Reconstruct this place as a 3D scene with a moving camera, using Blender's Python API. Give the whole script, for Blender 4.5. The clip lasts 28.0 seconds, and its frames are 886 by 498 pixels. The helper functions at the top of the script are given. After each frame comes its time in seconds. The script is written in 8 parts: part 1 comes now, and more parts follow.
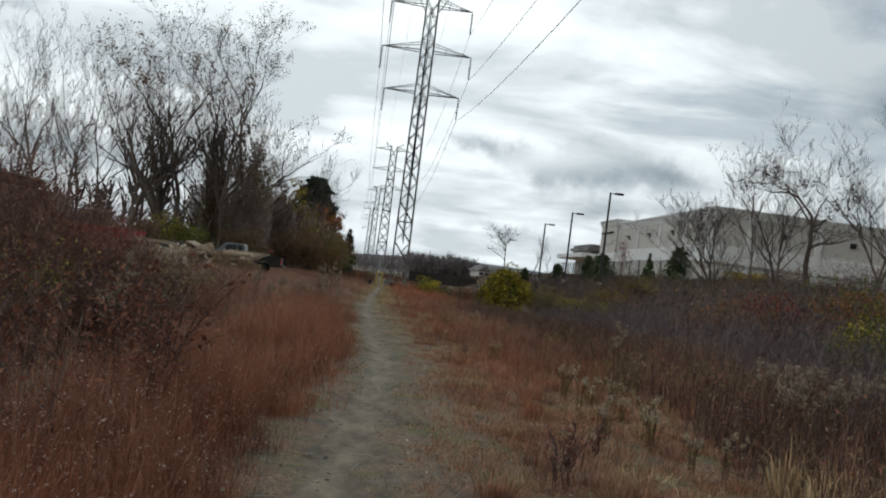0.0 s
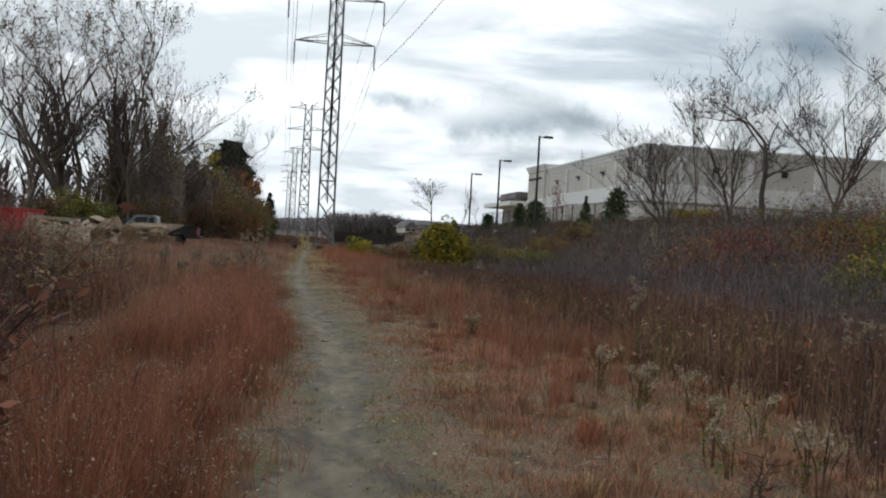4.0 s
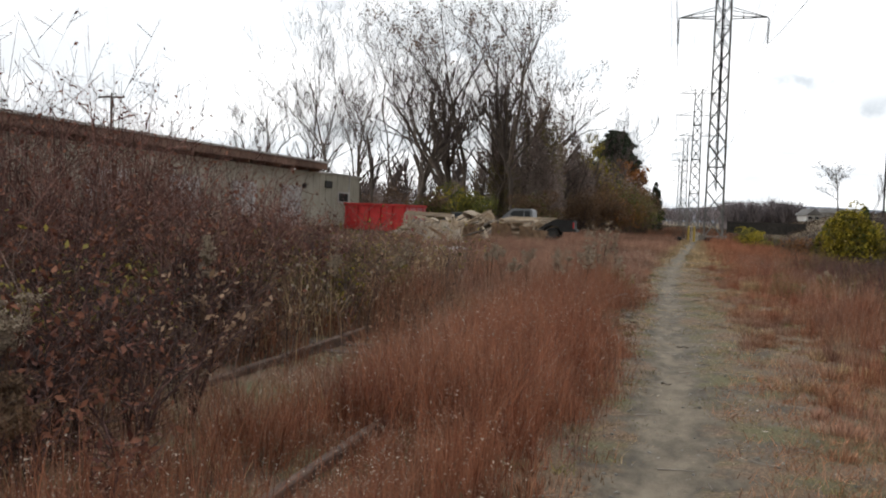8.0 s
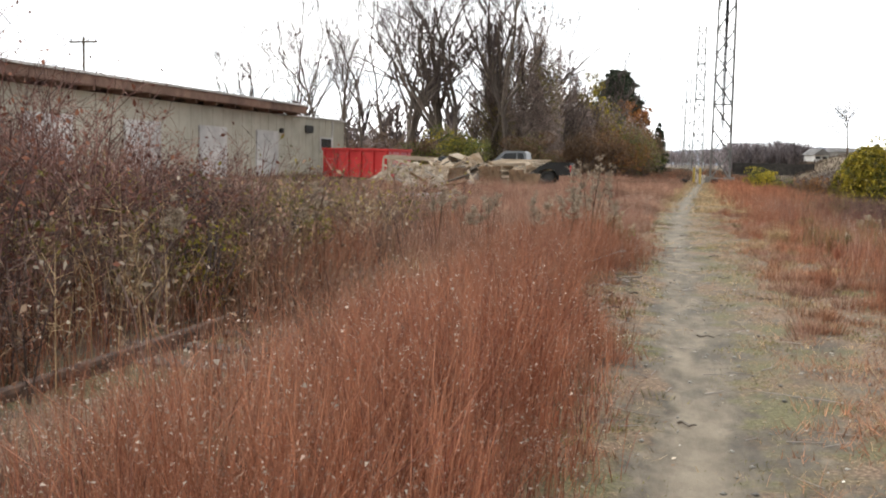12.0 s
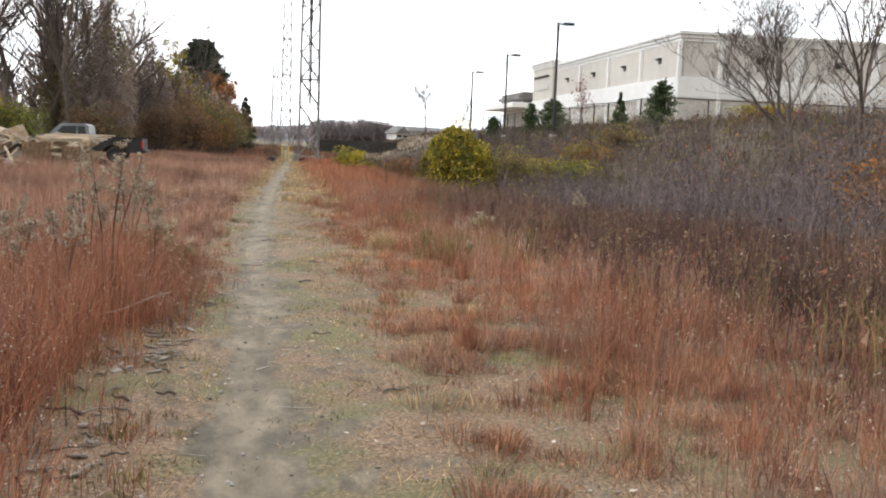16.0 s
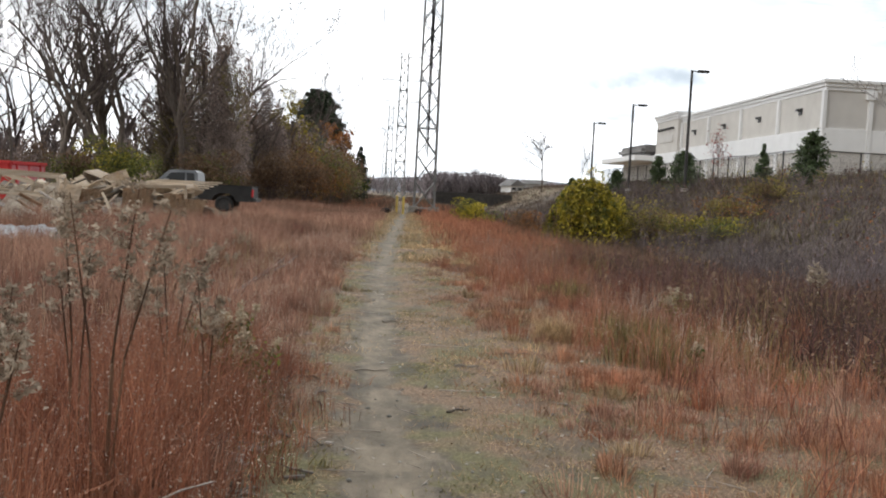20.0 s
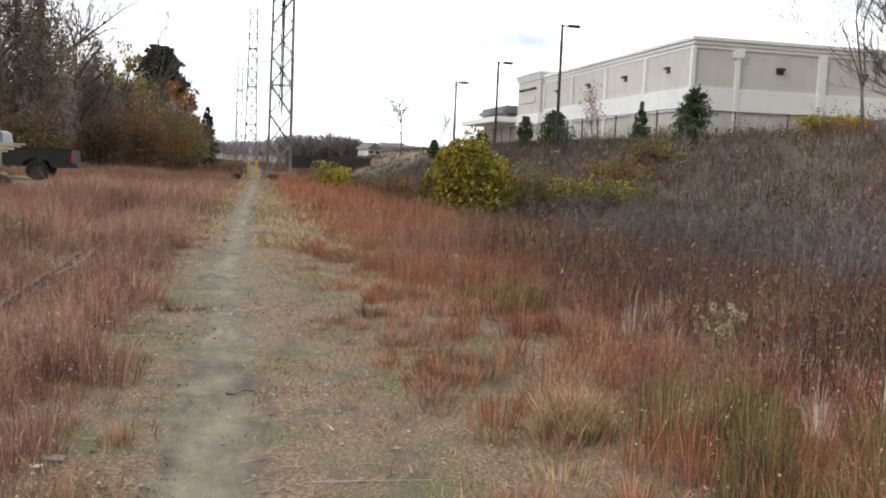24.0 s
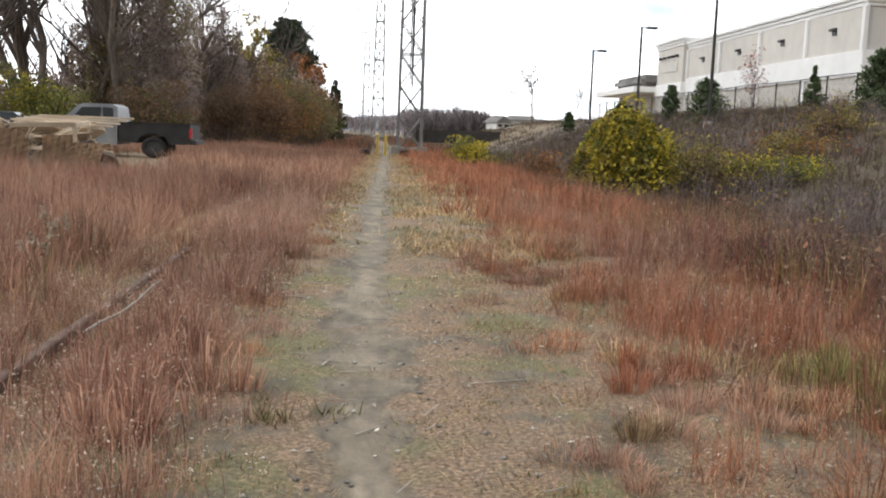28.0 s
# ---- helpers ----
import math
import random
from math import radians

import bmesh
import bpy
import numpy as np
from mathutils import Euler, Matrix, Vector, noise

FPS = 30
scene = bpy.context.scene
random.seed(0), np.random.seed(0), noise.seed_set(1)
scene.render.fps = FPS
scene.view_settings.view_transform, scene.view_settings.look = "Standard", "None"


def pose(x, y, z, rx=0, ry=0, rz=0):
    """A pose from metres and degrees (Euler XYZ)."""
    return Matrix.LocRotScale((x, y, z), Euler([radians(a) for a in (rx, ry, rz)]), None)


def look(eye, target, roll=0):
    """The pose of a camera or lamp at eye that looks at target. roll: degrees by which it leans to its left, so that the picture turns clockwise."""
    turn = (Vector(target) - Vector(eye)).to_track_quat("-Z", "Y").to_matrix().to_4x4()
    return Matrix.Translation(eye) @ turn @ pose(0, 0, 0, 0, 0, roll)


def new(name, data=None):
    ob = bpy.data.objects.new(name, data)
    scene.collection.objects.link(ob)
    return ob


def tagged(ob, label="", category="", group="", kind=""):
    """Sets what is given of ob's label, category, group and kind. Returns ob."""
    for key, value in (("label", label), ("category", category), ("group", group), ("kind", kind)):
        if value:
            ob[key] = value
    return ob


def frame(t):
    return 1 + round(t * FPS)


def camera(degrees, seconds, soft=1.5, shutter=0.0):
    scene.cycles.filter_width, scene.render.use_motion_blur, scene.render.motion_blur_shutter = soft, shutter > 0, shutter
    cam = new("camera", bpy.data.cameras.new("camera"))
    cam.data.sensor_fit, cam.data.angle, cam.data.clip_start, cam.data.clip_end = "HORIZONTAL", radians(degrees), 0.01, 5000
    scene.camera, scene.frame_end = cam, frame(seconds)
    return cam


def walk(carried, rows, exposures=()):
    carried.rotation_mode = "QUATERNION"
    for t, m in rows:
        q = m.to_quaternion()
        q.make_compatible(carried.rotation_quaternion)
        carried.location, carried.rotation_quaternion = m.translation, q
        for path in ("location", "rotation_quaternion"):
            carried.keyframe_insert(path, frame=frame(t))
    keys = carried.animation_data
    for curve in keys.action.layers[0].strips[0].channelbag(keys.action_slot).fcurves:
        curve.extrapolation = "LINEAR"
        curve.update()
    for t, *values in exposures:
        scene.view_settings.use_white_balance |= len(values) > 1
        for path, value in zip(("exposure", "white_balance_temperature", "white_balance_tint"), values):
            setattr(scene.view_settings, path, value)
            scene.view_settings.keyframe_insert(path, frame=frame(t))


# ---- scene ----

# ---- camera and walk ----
cam = camera(49.0, 28.0, soft=2.0)
PATH = [
    (0, (-0.143, -3.149, 1.549), (0.559, 6.822, 1.830), 7.30),
    (0.5, (-0.157, -2.633, 1.511), (0.503, 7.341, 1.790), 5.07),
    (1, (-0.182, -2.109, 1.487), (0.635, 7.856, 1.663), 5.53),
    (1.5, (-0.219, -1.517, 1.539), (1.396, 8.351, 1.552), 3.61),
    (2, (-0.232, -0.965, 1.543), (2.539, 8.637, 1.182), 6.37),
    (2.5, (-0.278, -0.430, 1.516), (2.616, 9.136, 1.157), 4.50),
    (3, (-0.245, 0.092, 1.529), (2.502, 9.701, 1.184), 3.38),
    (3.5, (-0.294, 0.599, 1.504), (2.041, 10.318, 1.230), 3.74),
    (4, (-0.379, 1.111, 1.522), (1.149, 10.993, 1.426), 3.20),
    (4.5, (-0.382, 1.561, 1.528), (-0.253, 11.559, 1.354), 3.54),
    (6.5, (0.239, 3.527, 1.581), (-1.771, 13.320, 1.361), 0.95),
    (7, (0.275, 4.018, 1.616), (-2.079, 13.729, 1.216), 2.60),
    (7.5, (0.252, 4.495, 1.621), (-2.194, 14.185, 1.270), 1.04),
    (8, (0.273, 5.009, 1.627), (-2.145, 14.705, 1.247), 2.20),
    (8.5, (0.222, 5.548, 1.583), (-2.209, 15.238, 1.136), 0.66),
    (9, (0.196, 6.157, 1.547), (-1.908, 15.929, 1.269), -0.62),
    (9.5, (0.139, 6.728, 1.531), (-2.160, 16.455, 1.234), 0.44),
    (10, (0.057, 7.280, 1.561), (-2.165, 17.016, 1.051), -1.11),
    (10.5, (0.043, 7.824, 1.586), (-2.359, 17.509, 0.926), 0.42),
    (11, (0.027, 8.344, 1.545), (-2.394, 18.025, 0.895), 0.14),
    (11.5, (0.106, 8.868, 1.529), (-2.122, 18.580, 0.682), 0.14),
    (12, (0.103, 9.332, 1.477), (-2.322, 18.990, 0.557), 1.20),
    (12.5, (0.149, 9.824, 1.525), (0.358, 19.790, 0.721), -1.38),
    (13, (0.296, 10.346, 1.521), (1.992, 20.162, 0.645), 3.23),
    (13.5, (0.365, 10.936, 1.520), (2.420, 20.653, 0.351), 1.60),
    (15.5, (0.266, 13.628, 1.610), (2.052, 23.412, 0.566), 3.45),
    (16, (0.205, 14.270, 1.627), (1.893, 24.071, 0.574), 2.25),
    (16.5, (0.190, 14.890, 1.626), (1.587, 24.733, 0.545), 5.00),
    (17, (0.087, 15.488, 1.591), (1.197, 25.383, 0.668), 3.21),
    (17.5, (0.072, 16.059, 1.583), (1.016, 25.989, 0.874), 2.59),
    (18, (0.013, 16.587, 1.566), (0.692, 26.544, 0.939), 3.86),
    (18.5, (-0.015, 17.108, 1.553), (0.743, 27.064, 0.991), 3.33),
    (19, (0.018, 17.621, 1.567), (0.692, 27.583, 1.014), 4.99),
    (19.5, (-0.036, 18.138, 1.575), (0.730, 28.086, 0.902), 4.09),
    (20, (-0.005, 18.635, 1.559), (0.556, 28.603, 0.992), 3.03),
    (20.5, (-0.048, 19.211, 1.529), (0.374, 29.175, 0.794), 3.17),
    (22.5, (-0.063, 22.242, 1.610), (-1.366, 32.102, 0.572), 1.86),
    (23, (-0.056, 22.959, 1.557), (-0.472, 32.897, 0.524), 1.67),
    (23.5, (0.037, 23.601, 1.520), (1.349, 33.473, 0.618), 0.40),
    (24, (0.018, 24.115, 1.482), (2.064, 33.865, 0.619), 2.59),
    (24.5, (-0.000, 24.647, 1.494), (2.329, 34.338, 0.690), 1.40),
    (25, (0.040, 25.210, 1.493), (2.146, 34.959, 0.767), 3.50),
    (25.5, (-0.007, 25.837, 1.490), (2.138, 35.569, 0.654), 2.94),
    (26, (0.023, 26.411, 1.464), (1.824, 36.215, 0.661), 3.47),
    (26.5, (-0.060, 26.998, 1.439), (1.258, 36.878, 0.634), 3.18),
    (27, (-0.093, 27.553, 1.433), (1.172, 37.437, 0.596), 1.95),
    (27.5, (-0.087, 28.126, 1.419), (0.876, 38.038, 0.508), 3.69),
    (28, (-0.140, 28.708, 1.465), (0.658, 38.606, 0.282), 2.23),
]
walk(cam, [(t, look(eye, target, roll)) for t, eye, target, roll in PATH], ((0, -1.52, 6150, 4), (1, -1.45, 6150, 4), (2, -0.6, 6350, 9), (3, -0.68, 6350, 7.5), (4, -1.3, 6150, 6), (4.5, -1.3, 6200, 6.8), (6.5, -0.6, 6400, 10), (8, -0.9, 6442, 10), (9, -0.84, 6471, 10), (10, -0.26, 6500, 10), (11, -0.02, 6492, 10), (12, -0.02, 6485, 10), (13, -0.14, 6478, 10), (16, 0.01, 6457, 10), (17, -0.28, 6450, 10), (18, -0.44, 6416, 10), (19, -0.59, 6383, 10), (20, -0.46, 6350, 10), (23, -0.22, 6368, 10), (25, -0.36, 6381, 10), (27, -0.26, 6393, 10), (28, -0.14, 6400, 10)))

# ---- world, sun ----
SUN_AZ, SUN_EL = -118.0, 34.0          # degrees: from the walk's direction towards the right, above the horizon
world = bpy.data.worlds.new("overcast_sky")
scene.world = world
world.use_nodes = True
wt = world.node_tree
wt.nodes.clear()


def wnode(kind, **inputs):
    n = wt.nodes.new(kind)
    for k, v in inputs.items():
        n.inputs[k].default_value = v
    return n


w_sky = wt.nodes.new("ShaderNodeTexSky")
w_sky.sky_type = "NISHITA"
w_sky.sun_disc = False
w_sky.sun_elevation = radians(SUN_EL)
w_sky.sun_rotation = radians(SUN_AZ)
w_sky.air_density, w_sky.dust_density = 1.0, 1.5
w_co = wt.nodes.new("ShaderNodeTexCoord")
w_sep = wt.nodes.new("ShaderNodeSeparateXYZ")
wt.links.new(w_co.outputs["Generated"], w_sep.inputs[0])


def wmath(op, a, b):
    n = wt.nodes.new("ShaderNodeMath")
    n.operation = op
    for i, v in enumerate((a, b)):
        if isinstance(v, (int, float)):
            n.inputs[i].default_value = v
        else:
            wt.links.new(v, n.inputs[i])
    return n.outputs[0]


# a flat layer of cloud, seen in perspective
w_den = wmath("ADD", wmath("MAXIMUM", w_sep.outputs[2], 0.0), 0.17)
w_u = wmath("DIVIDE", w_sep.outputs[0], w_den)
w_v = wmath("DIVIDE", w_sep.outputs[1], w_den)
w_vec = wt.nodes.new("ShaderNodeCombineXYZ")
wt.links.new(w_u, w_vec.inputs[0])
wt.links.new(w_v, w_vec.inputs[1])
w_map = wt.nodes.new("ShaderNodeMapping")
w_map.inputs["Location"].default_value = (1.3, 0.4, 0)
w_map.inputs["Scale"].default_value = (0.75, 1.0, 1)
wt.links.new(w_vec.outputs[0], w_map.inputs[0])
w_n1 = wnode("ShaderNodeTexNoise", Scale=1.15, Detail=7.0, Roughness=0.55, Distortion=0.25)
w_n2 = wnode("ShaderNodeTexNoise", Scale=1.5, Detail=7.0, Roughness=0.55, Distortion=0.3)
w_off = wt.nodes.new("ShaderNodeVectorMath")
w_off.operation = "ADD"
w_off.inputs[1].default_value = (7.3, -4.1, 2.0)
wt.links.new(w_map.outputs[0], w_n1.inputs["Vector"])
wt.links.new(w_map.outputs[0], w_off.inputs[0])
wt.links.new(w_off.outputs[0], w_n2.inputs["Vector"])
w_cover = wt.nodes.new("ShaderNodeValToRGB")     # where cloud covers the blue
w_cover.color_ramp.elements[0].position, w_cover.color_ramp.elements[1].position = 0.38, 0.47
w_cover.color_ramp.elements[0].color = (0.55, 0.55, 0.55, 1)     # thin veil even over the blue
w_low = wmath("MULTIPLY", wmath("SUBTRACT", 0.22, wmath("MINIMUM", w_sep.outputs[2], 0.22)), 1.4)   # cloud closes up towards the horizon
w_shade = wt.nodes.new("ShaderNodeValToRGB")     # grey undersides and white tops
e0, e1 = w_shade.color_ramp.elements
e0.position, e0.color = 0.42, (0.62, 0.645, 0.665, 1)
e1.position, e1.color = 0.60, (1.0, 1.0, 1.0, 1)
em = w_shade.color_ramp.elements.new(0.52)
em.color = (0.86, 0.87, 0.88, 1)
# the grey clouds that hang over the lot: bearing, height above the horizon, half-widths (degrees), depth
w_bear = wmath("DIVIDE", w_sep.outputs[0], wmath("MAXIMUM", w_sep.outputs[1], 0.05))
w_rag = wnode("ShaderNodeTexNoise", Scale=9.0, Detail=5.0, Roughness=0.6)
wt.links.new(w_co.outputs["Generated"], w_rag.inputs["Vector"])
w_bear = wmath("ADD", w_bear, wmath("MULTIPLY", wmath("SUBTRACT", w_rag.outputs["Fac"], 0.5), 0.35))
w_high = wmath("ADD", w_sep.outputs[2], wmath("MULTIPLY", wmath("SUBTRACT", w_rag.outputs["Fac"], 0.5), 0.07))
w_thick = 0.0
for bearing, high, wide, thick, depth in ((14.5, 7.0, 5.0, 1.2, 1.0), (7.0, 8.2, 2.6, 0.8, 0.8), (29.0, 11.5, 5.0, 1.3, 0.8), (7.0, 3.0, 5.5, 0.45, 0.55), (16.0, 5.0, 4.0, 0.5, 0.5)):
    bu = wmath("DIVIDE", wmath("SUBTRACT", w_bear, math.tan(radians(bearing))), math.tan(radians(wide)))
    bv = wmath("DIVIDE", wmath("SUBTRACT", w_high, math.sin(radians(high))), math.sin(radians(thick)))
    fall = wmath("POWER", 2.718, wmath("MULTIPLY", wmath("ADD", wmath("MULTIPLY", bu, bu), wmath("MULTIPLY", bv, bv)), -1.0))
    w_thick = wmath("ADD", w_thick, wmath("MULTIPLY", fall, depth))
wt.links.new(wmath("ADD", w_n1.outputs["Fac"], w_low), w_cover.inputs[0])
wt.links.new(w_n2.outputs["Fac"], w_shade.inputs[0])
w_skyb = wt.nodes.new("ShaderNodeBackground")
w_skyb.inputs["Strength"].default_value = 0.15
wt.links.new(w_sky.outputs[0], w_skyb.inputs["Color"])
w_clb = wt.nodes.new("ShaderNodeBackground")
# cloud is thinnest and brightest ahead
GLOW_AZ, GLOW_EL = -10.0, 25.0
w_dot = wt.nodes.new("ShaderNodeVectorMath")
w_dot.operation = "DOT_PRODUCT"
w_dot.inputs[1].default_value = (math.sin(radians(GLOW_AZ)) * math.cos(radians(GLOW_EL)), math.cos(radians(GLOW_AZ)) * math.cos(radians(GLOW_EL)), math.sin(radians(GLOW_EL)))
wt.links.new(w_co.outputs["Generated"], w_dot.inputs[0])
w_glow = wmath("POWER", wmath("MULTIPLY_ADD", w_dot.outputs["Value"], 0.5), 2.0)
w_glow.node.inputs[0].links[0].from_node.inputs[2].default_value = 0.5
wt.links.new(wmath("ADD", wmath("MULTIPLY", w_glow, 2.6), 0.72), w_clb.inputs["Strength"])
w_dim = wt.nodes.new("ShaderNodeMix")
w_dim.data_type, w_dim.blend_type = "RGBA", "MULTIPLY"
w_dim.inputs[7].default_value = (0.36, 0.40, 0.435, 1)
wt.links.new(wmath("MINIMUM", w_thick, 1.0), w_dim.inputs[0])
wt.links.new(w_shade.outputs[0], w_dim.inputs[6])
wt.links.new(w_dim.outputs[2], w_clb.inputs["Color"])
w_mix = wt.nodes.new("ShaderNodeMixShader")
wt.links.new(w_cover.outputs[0], w_mix.inputs[0])
wt.links.new(w_skyb.outputs[0], w_mix.inputs[1])
wt.links.new(w_clb.outputs[0], w_mix.inputs[2])
w_out = wt.nodes.new("ShaderNodeOutputWorld")
wt.links.new(w_mix.outputs[0], w_out.inputs[0])

sun_data = bpy.data.lights.new("sun", "SUN")
sun_data.energy, sun_data.angle, sun_data.color = 1.1, radians(12), (1.0, 0.95, 0.87)
sun = new("sun", sun_data)
_a, _e = radians(SUN_AZ), radians(SUN_EL)
sun.matrix_world = look((0, 0, 60), (-math.sin(_a) * math.cos(_e) * 10, -math.cos(_a) * math.cos(_e) * 10, 60 - math.sin(_e) * 10))

# ---- materials ----
def material(name, a, b, scale=6.0, rough=0.8, metal=0.0, bump=0.15, vary=0.0, by="", big=0.35, leaf=0.0, stretch=(1, 1, 1), fine=5.0, mid=0.0, mid_scale=6.5):
    """Two colours mottled by noise at two scales. vary: spread of brightness piece by piece (by 'island' or 'object'); leaf: share of light let through."""
    m = bpy.data.materials.new(name)
    m.use_nodes = True
    nt = m.node_tree
    bs = nt.nodes["Principled BSDF"]
    bs.inputs["Roughness"].default_value, bs.inputs["Metallic"].default_value = rough, metal
    co = nt.nodes.new("ShaderNodeTexCoord")
    mp = nt.nodes.new("ShaderNodeMapping")
    mp.inputs["Scale"].default_value = stretch
    nt.links.new(co.outputs["Object"], mp.inputs[0])
    n1 = nt.nodes.new("ShaderNodeTexNoise")
    n1.inputs["Scale"].default_value, n1.inputs["Detail"].default_value = scale, 4.0
    n2 = nt.nodes.new("ShaderNodeTexNoise")
    n2.inputs["Scale"].default_value, n2.inputs["Detail"].default_value = scale / 9, 2.0
    for n in (n1, n2):
        nt.links.new(mp.outputs[0], n.inputs["Vector"])
    mix = nt.nodes.new("ShaderNodeMix")
    mix.data_type = "RGBA"
    mix.inputs[6].default_value, mix.inputs[7].default_value = (*a, 1), (*b, 1)
    fac = nt.nodes.new("ShaderNodeMapRange")
    fac.inputs[1].default_value, fac.inputs[2].default_value = 0.32, 0.68
    nt.links.new(n1.outputs["Fac"], fac.inputs[0])
    drive = fac.outputs[0]
    hsv = nt.nodes.new("ShaderNodeHueSaturation")
    val = nt.nodes.new("ShaderNodeMapRange")
    val.inputs[1].default_value, val.inputs[2].default_value = 0.3, 0.7
    val.inputs[3].default_value, val.inputs[4].default_value = 1 - big, 1 + big
    nt.links.new(n2.outputs["Fac"], val.inputs[0])
    value = val.outputs[0]
    if mid:                                           # tuft by tuft, between the fine and the broad mottling
        n4 = nt.nodes.new("ShaderNodeTexNoise")
        n4.inputs["Scale"].default_value, n4.inputs["Detail"].default_value = mid_scale, 3.0
        stretched = nt.nodes.new("ShaderNodeMapping")
        stretched.inputs["Scale"].default_value = (1, 1, 0.22)
        nt.links.new(co.outputs["Object"], stretched.inputs[0])
        nt.links.new(stretched.outputs[0], n4.inputs["Vector"])
        tuft_v = nt.nodes.new("ShaderNodeMapRange")
        tuft_v.inputs[1].default_value, tuft_v.inputs[2].default_value = 0.33, 0.67
        tuft_v.inputs[3].default_value, tuft_v.inputs[4].default_value = 1 - mid, 1 + mid
        nt.links.new(n4.outputs["Fac"], tuft_v.inputs[0])
        both = nt.nodes.new("ShaderNodeMath")
        both.operation = "MULTIPLY"
        nt.links.new(value, both.inputs[0])
        nt.links.new(tuft_v.outputs[0], both.inputs[1])
        value = both.outputs[0]
    if vary:
        if by == "object":
            rnd = nt.nodes.new("ShaderNodeObjectInfo").outputs["Random"]
        else:
            rnd = nt.nodes.new("ShaderNodeNewGeometry").outputs["Random Per Island"]
        r = nt.nodes.new("ShaderNodeMapRange")
        r.inputs[3].default_value, r.inputs[4].default_value = 1 - vary, 1 + vary
        nt.links.new(rnd, r.inputs[0])
        mul = nt.nodes.new("ShaderNodeMath")
        mul.operation = "MULTIPLY"
        nt.links.new(value, mul.inputs[0])
        nt.links.new(r.outputs[0], mul.inputs[1])
        value = mul.outputs[0]
        av = nt.nodes.new("ShaderNodeMath")          # the piece's own number also shifts its colour
        av.operation = "MULTIPLY_ADD"
        av.inputs[1].default_value = 0.9
        nt.links.new(rnd, av.inputs[0])
        half = nt.nodes.new("ShaderNodeMath")
        half.operation = "MULTIPLY_ADD"
        half.inputs[1].default_value, half.inputs[2].default_value = 0.8, -0.35
        nt.links.new(drive, half.inputs[0])
        nt.links.new(half.outputs[0], av.inputs[2])
        av.use_clamp = True
        drive = av.outputs[0]
    nt.links.new(drive, mix.inputs[0])
    nt.links.new(mix.outputs[2], hsv.inputs["Color"])
    nt.links.new(value, hsv.inputs["Value"])
    nt.links.new(hsv.outputs[0], bs.inputs["Base Color"])
    if bump:
        n3 = nt.nodes.new("ShaderNodeTexNoise")
        n3.inputs["Scale"].default_value, n3.inputs["Detail"].default_value = scale * fine, 3.0
        nt.links.new(mp.outputs[0], n3.inputs["Vector"])
        bp = nt.nodes.new("ShaderNodeBump")
        bp.inputs["Strength"].default_value, bp.inputs["Distance"].default_value = bump, 0.02
        nt.links.new(n3.outputs["Fac"], bp.inputs["Height"])
        nt.links.new(bp.outputs[0], bs.inputs["Normal"])
    if leaf:
        tr = nt.nodes.new("ShaderNodeBsdfTranslucent")
        nt.links.new(hsv.outputs[0], tr.inputs["Color"])
        mx = nt.nodes.new("ShaderNodeMixShader")
        mx.inputs[0].default_value = leaf
        nt.links.new(bs.outputs[0], mx.inputs[1])
        nt.links.new(tr.outputs[0], mx.inputs[2])
        nt.links.new(mx.outputs[0], nt.nodes["Material Output"].inputs[0])
    return m


M = {}
M["bark"] = material("grey_bark", (0.11, 0.088, 0.072), (0.23, 0.19, 0.16), 9, 0.9, bump=0.5, stretch=(1, 1, 0.25))
M["twig"] = material("purple_brown_twig", (0.09, 0.07, 0.066), (0.17, 0.135, 0.125), 5, 0.9, bump=0, vary=0.3)
M["thicket"] = material("grey_purple_stem", (0.100, 0.076, 0.077), (0.205, 0.167, 0.166), 3, 0.9, bump=0, vary=0.4, mid=0.38)
M["redbrush"] = material("red_brown_stem", (0.12, 0.062, 0.052), (0.27, 0.145, 0.115), 3, 0.9, bump=0, vary=0.4, mid=0.38)
M["red_grass"] = material("russet_grass", (0.26, 0.085, 0.042), (0.46, 0.215, 0.125), 1.0, 0.75, bump=0, vary=0.26, leaf=0.3, mid=0.42)
M["dark_red_grass"] = material("purplish_russet_grass", (0.13, 0.045, 0.035), (0.28, 0.11, 0.075), 1.2, 0.8, bump=0, vary=0.4, leaf=0.25, mid=0.42)
M["purple_weed"] = material("purple_brown_weed_stem", (0.07, 0.04, 0.037), (0.16, 0.092, 0.08), 1.5, 0.9, bump=0, vary=0.4, leaf=0.1, mid=0.38)
M["olive_weed"] = material("olive_weed", (0.15, 0.13, 0.045), (0.32, 0.265, 0.11), 1.5, 0.85, bump=0, vary=0.4, leaf=0.2, mid=0.38)
M["dark_stem"] = material("dark_purple_stem", (0.10, 0.07, 0.06), (0.25, 0.175, 0.145), 3, 0.9, bump=0, vary=0.4, mid=0.38)
M["red_brown_leaf"] = material("red_brown_leaf", (0.17, 0.06, 0.045), (0.34, 0.15, 0.09), 2, 0.8, bump=0, vary=0.4, leaf=0.25)
M["pale_leaf"] = material("bleached_leaf", (0.42, 0.37, 0.30), (0.66, 0.61, 0.53), 5, 0.8, bump=0, vary=0.25, leaf=0.2)
M["dead_leaf"] = material("pale_dead_leaf", (0.26, 0.20, 0.13), (0.46, 0.38, 0.28), 3, 0.85, bump=0, vary=0.35)
M["pink_grass"] = material("faded_russet_grass", (0.26, 0.125, 0.085), (0.46, 0.285, 0.20), 1.0, 0.75, bump=0, vary=0.26, leaf=0.3, mid=0.42)
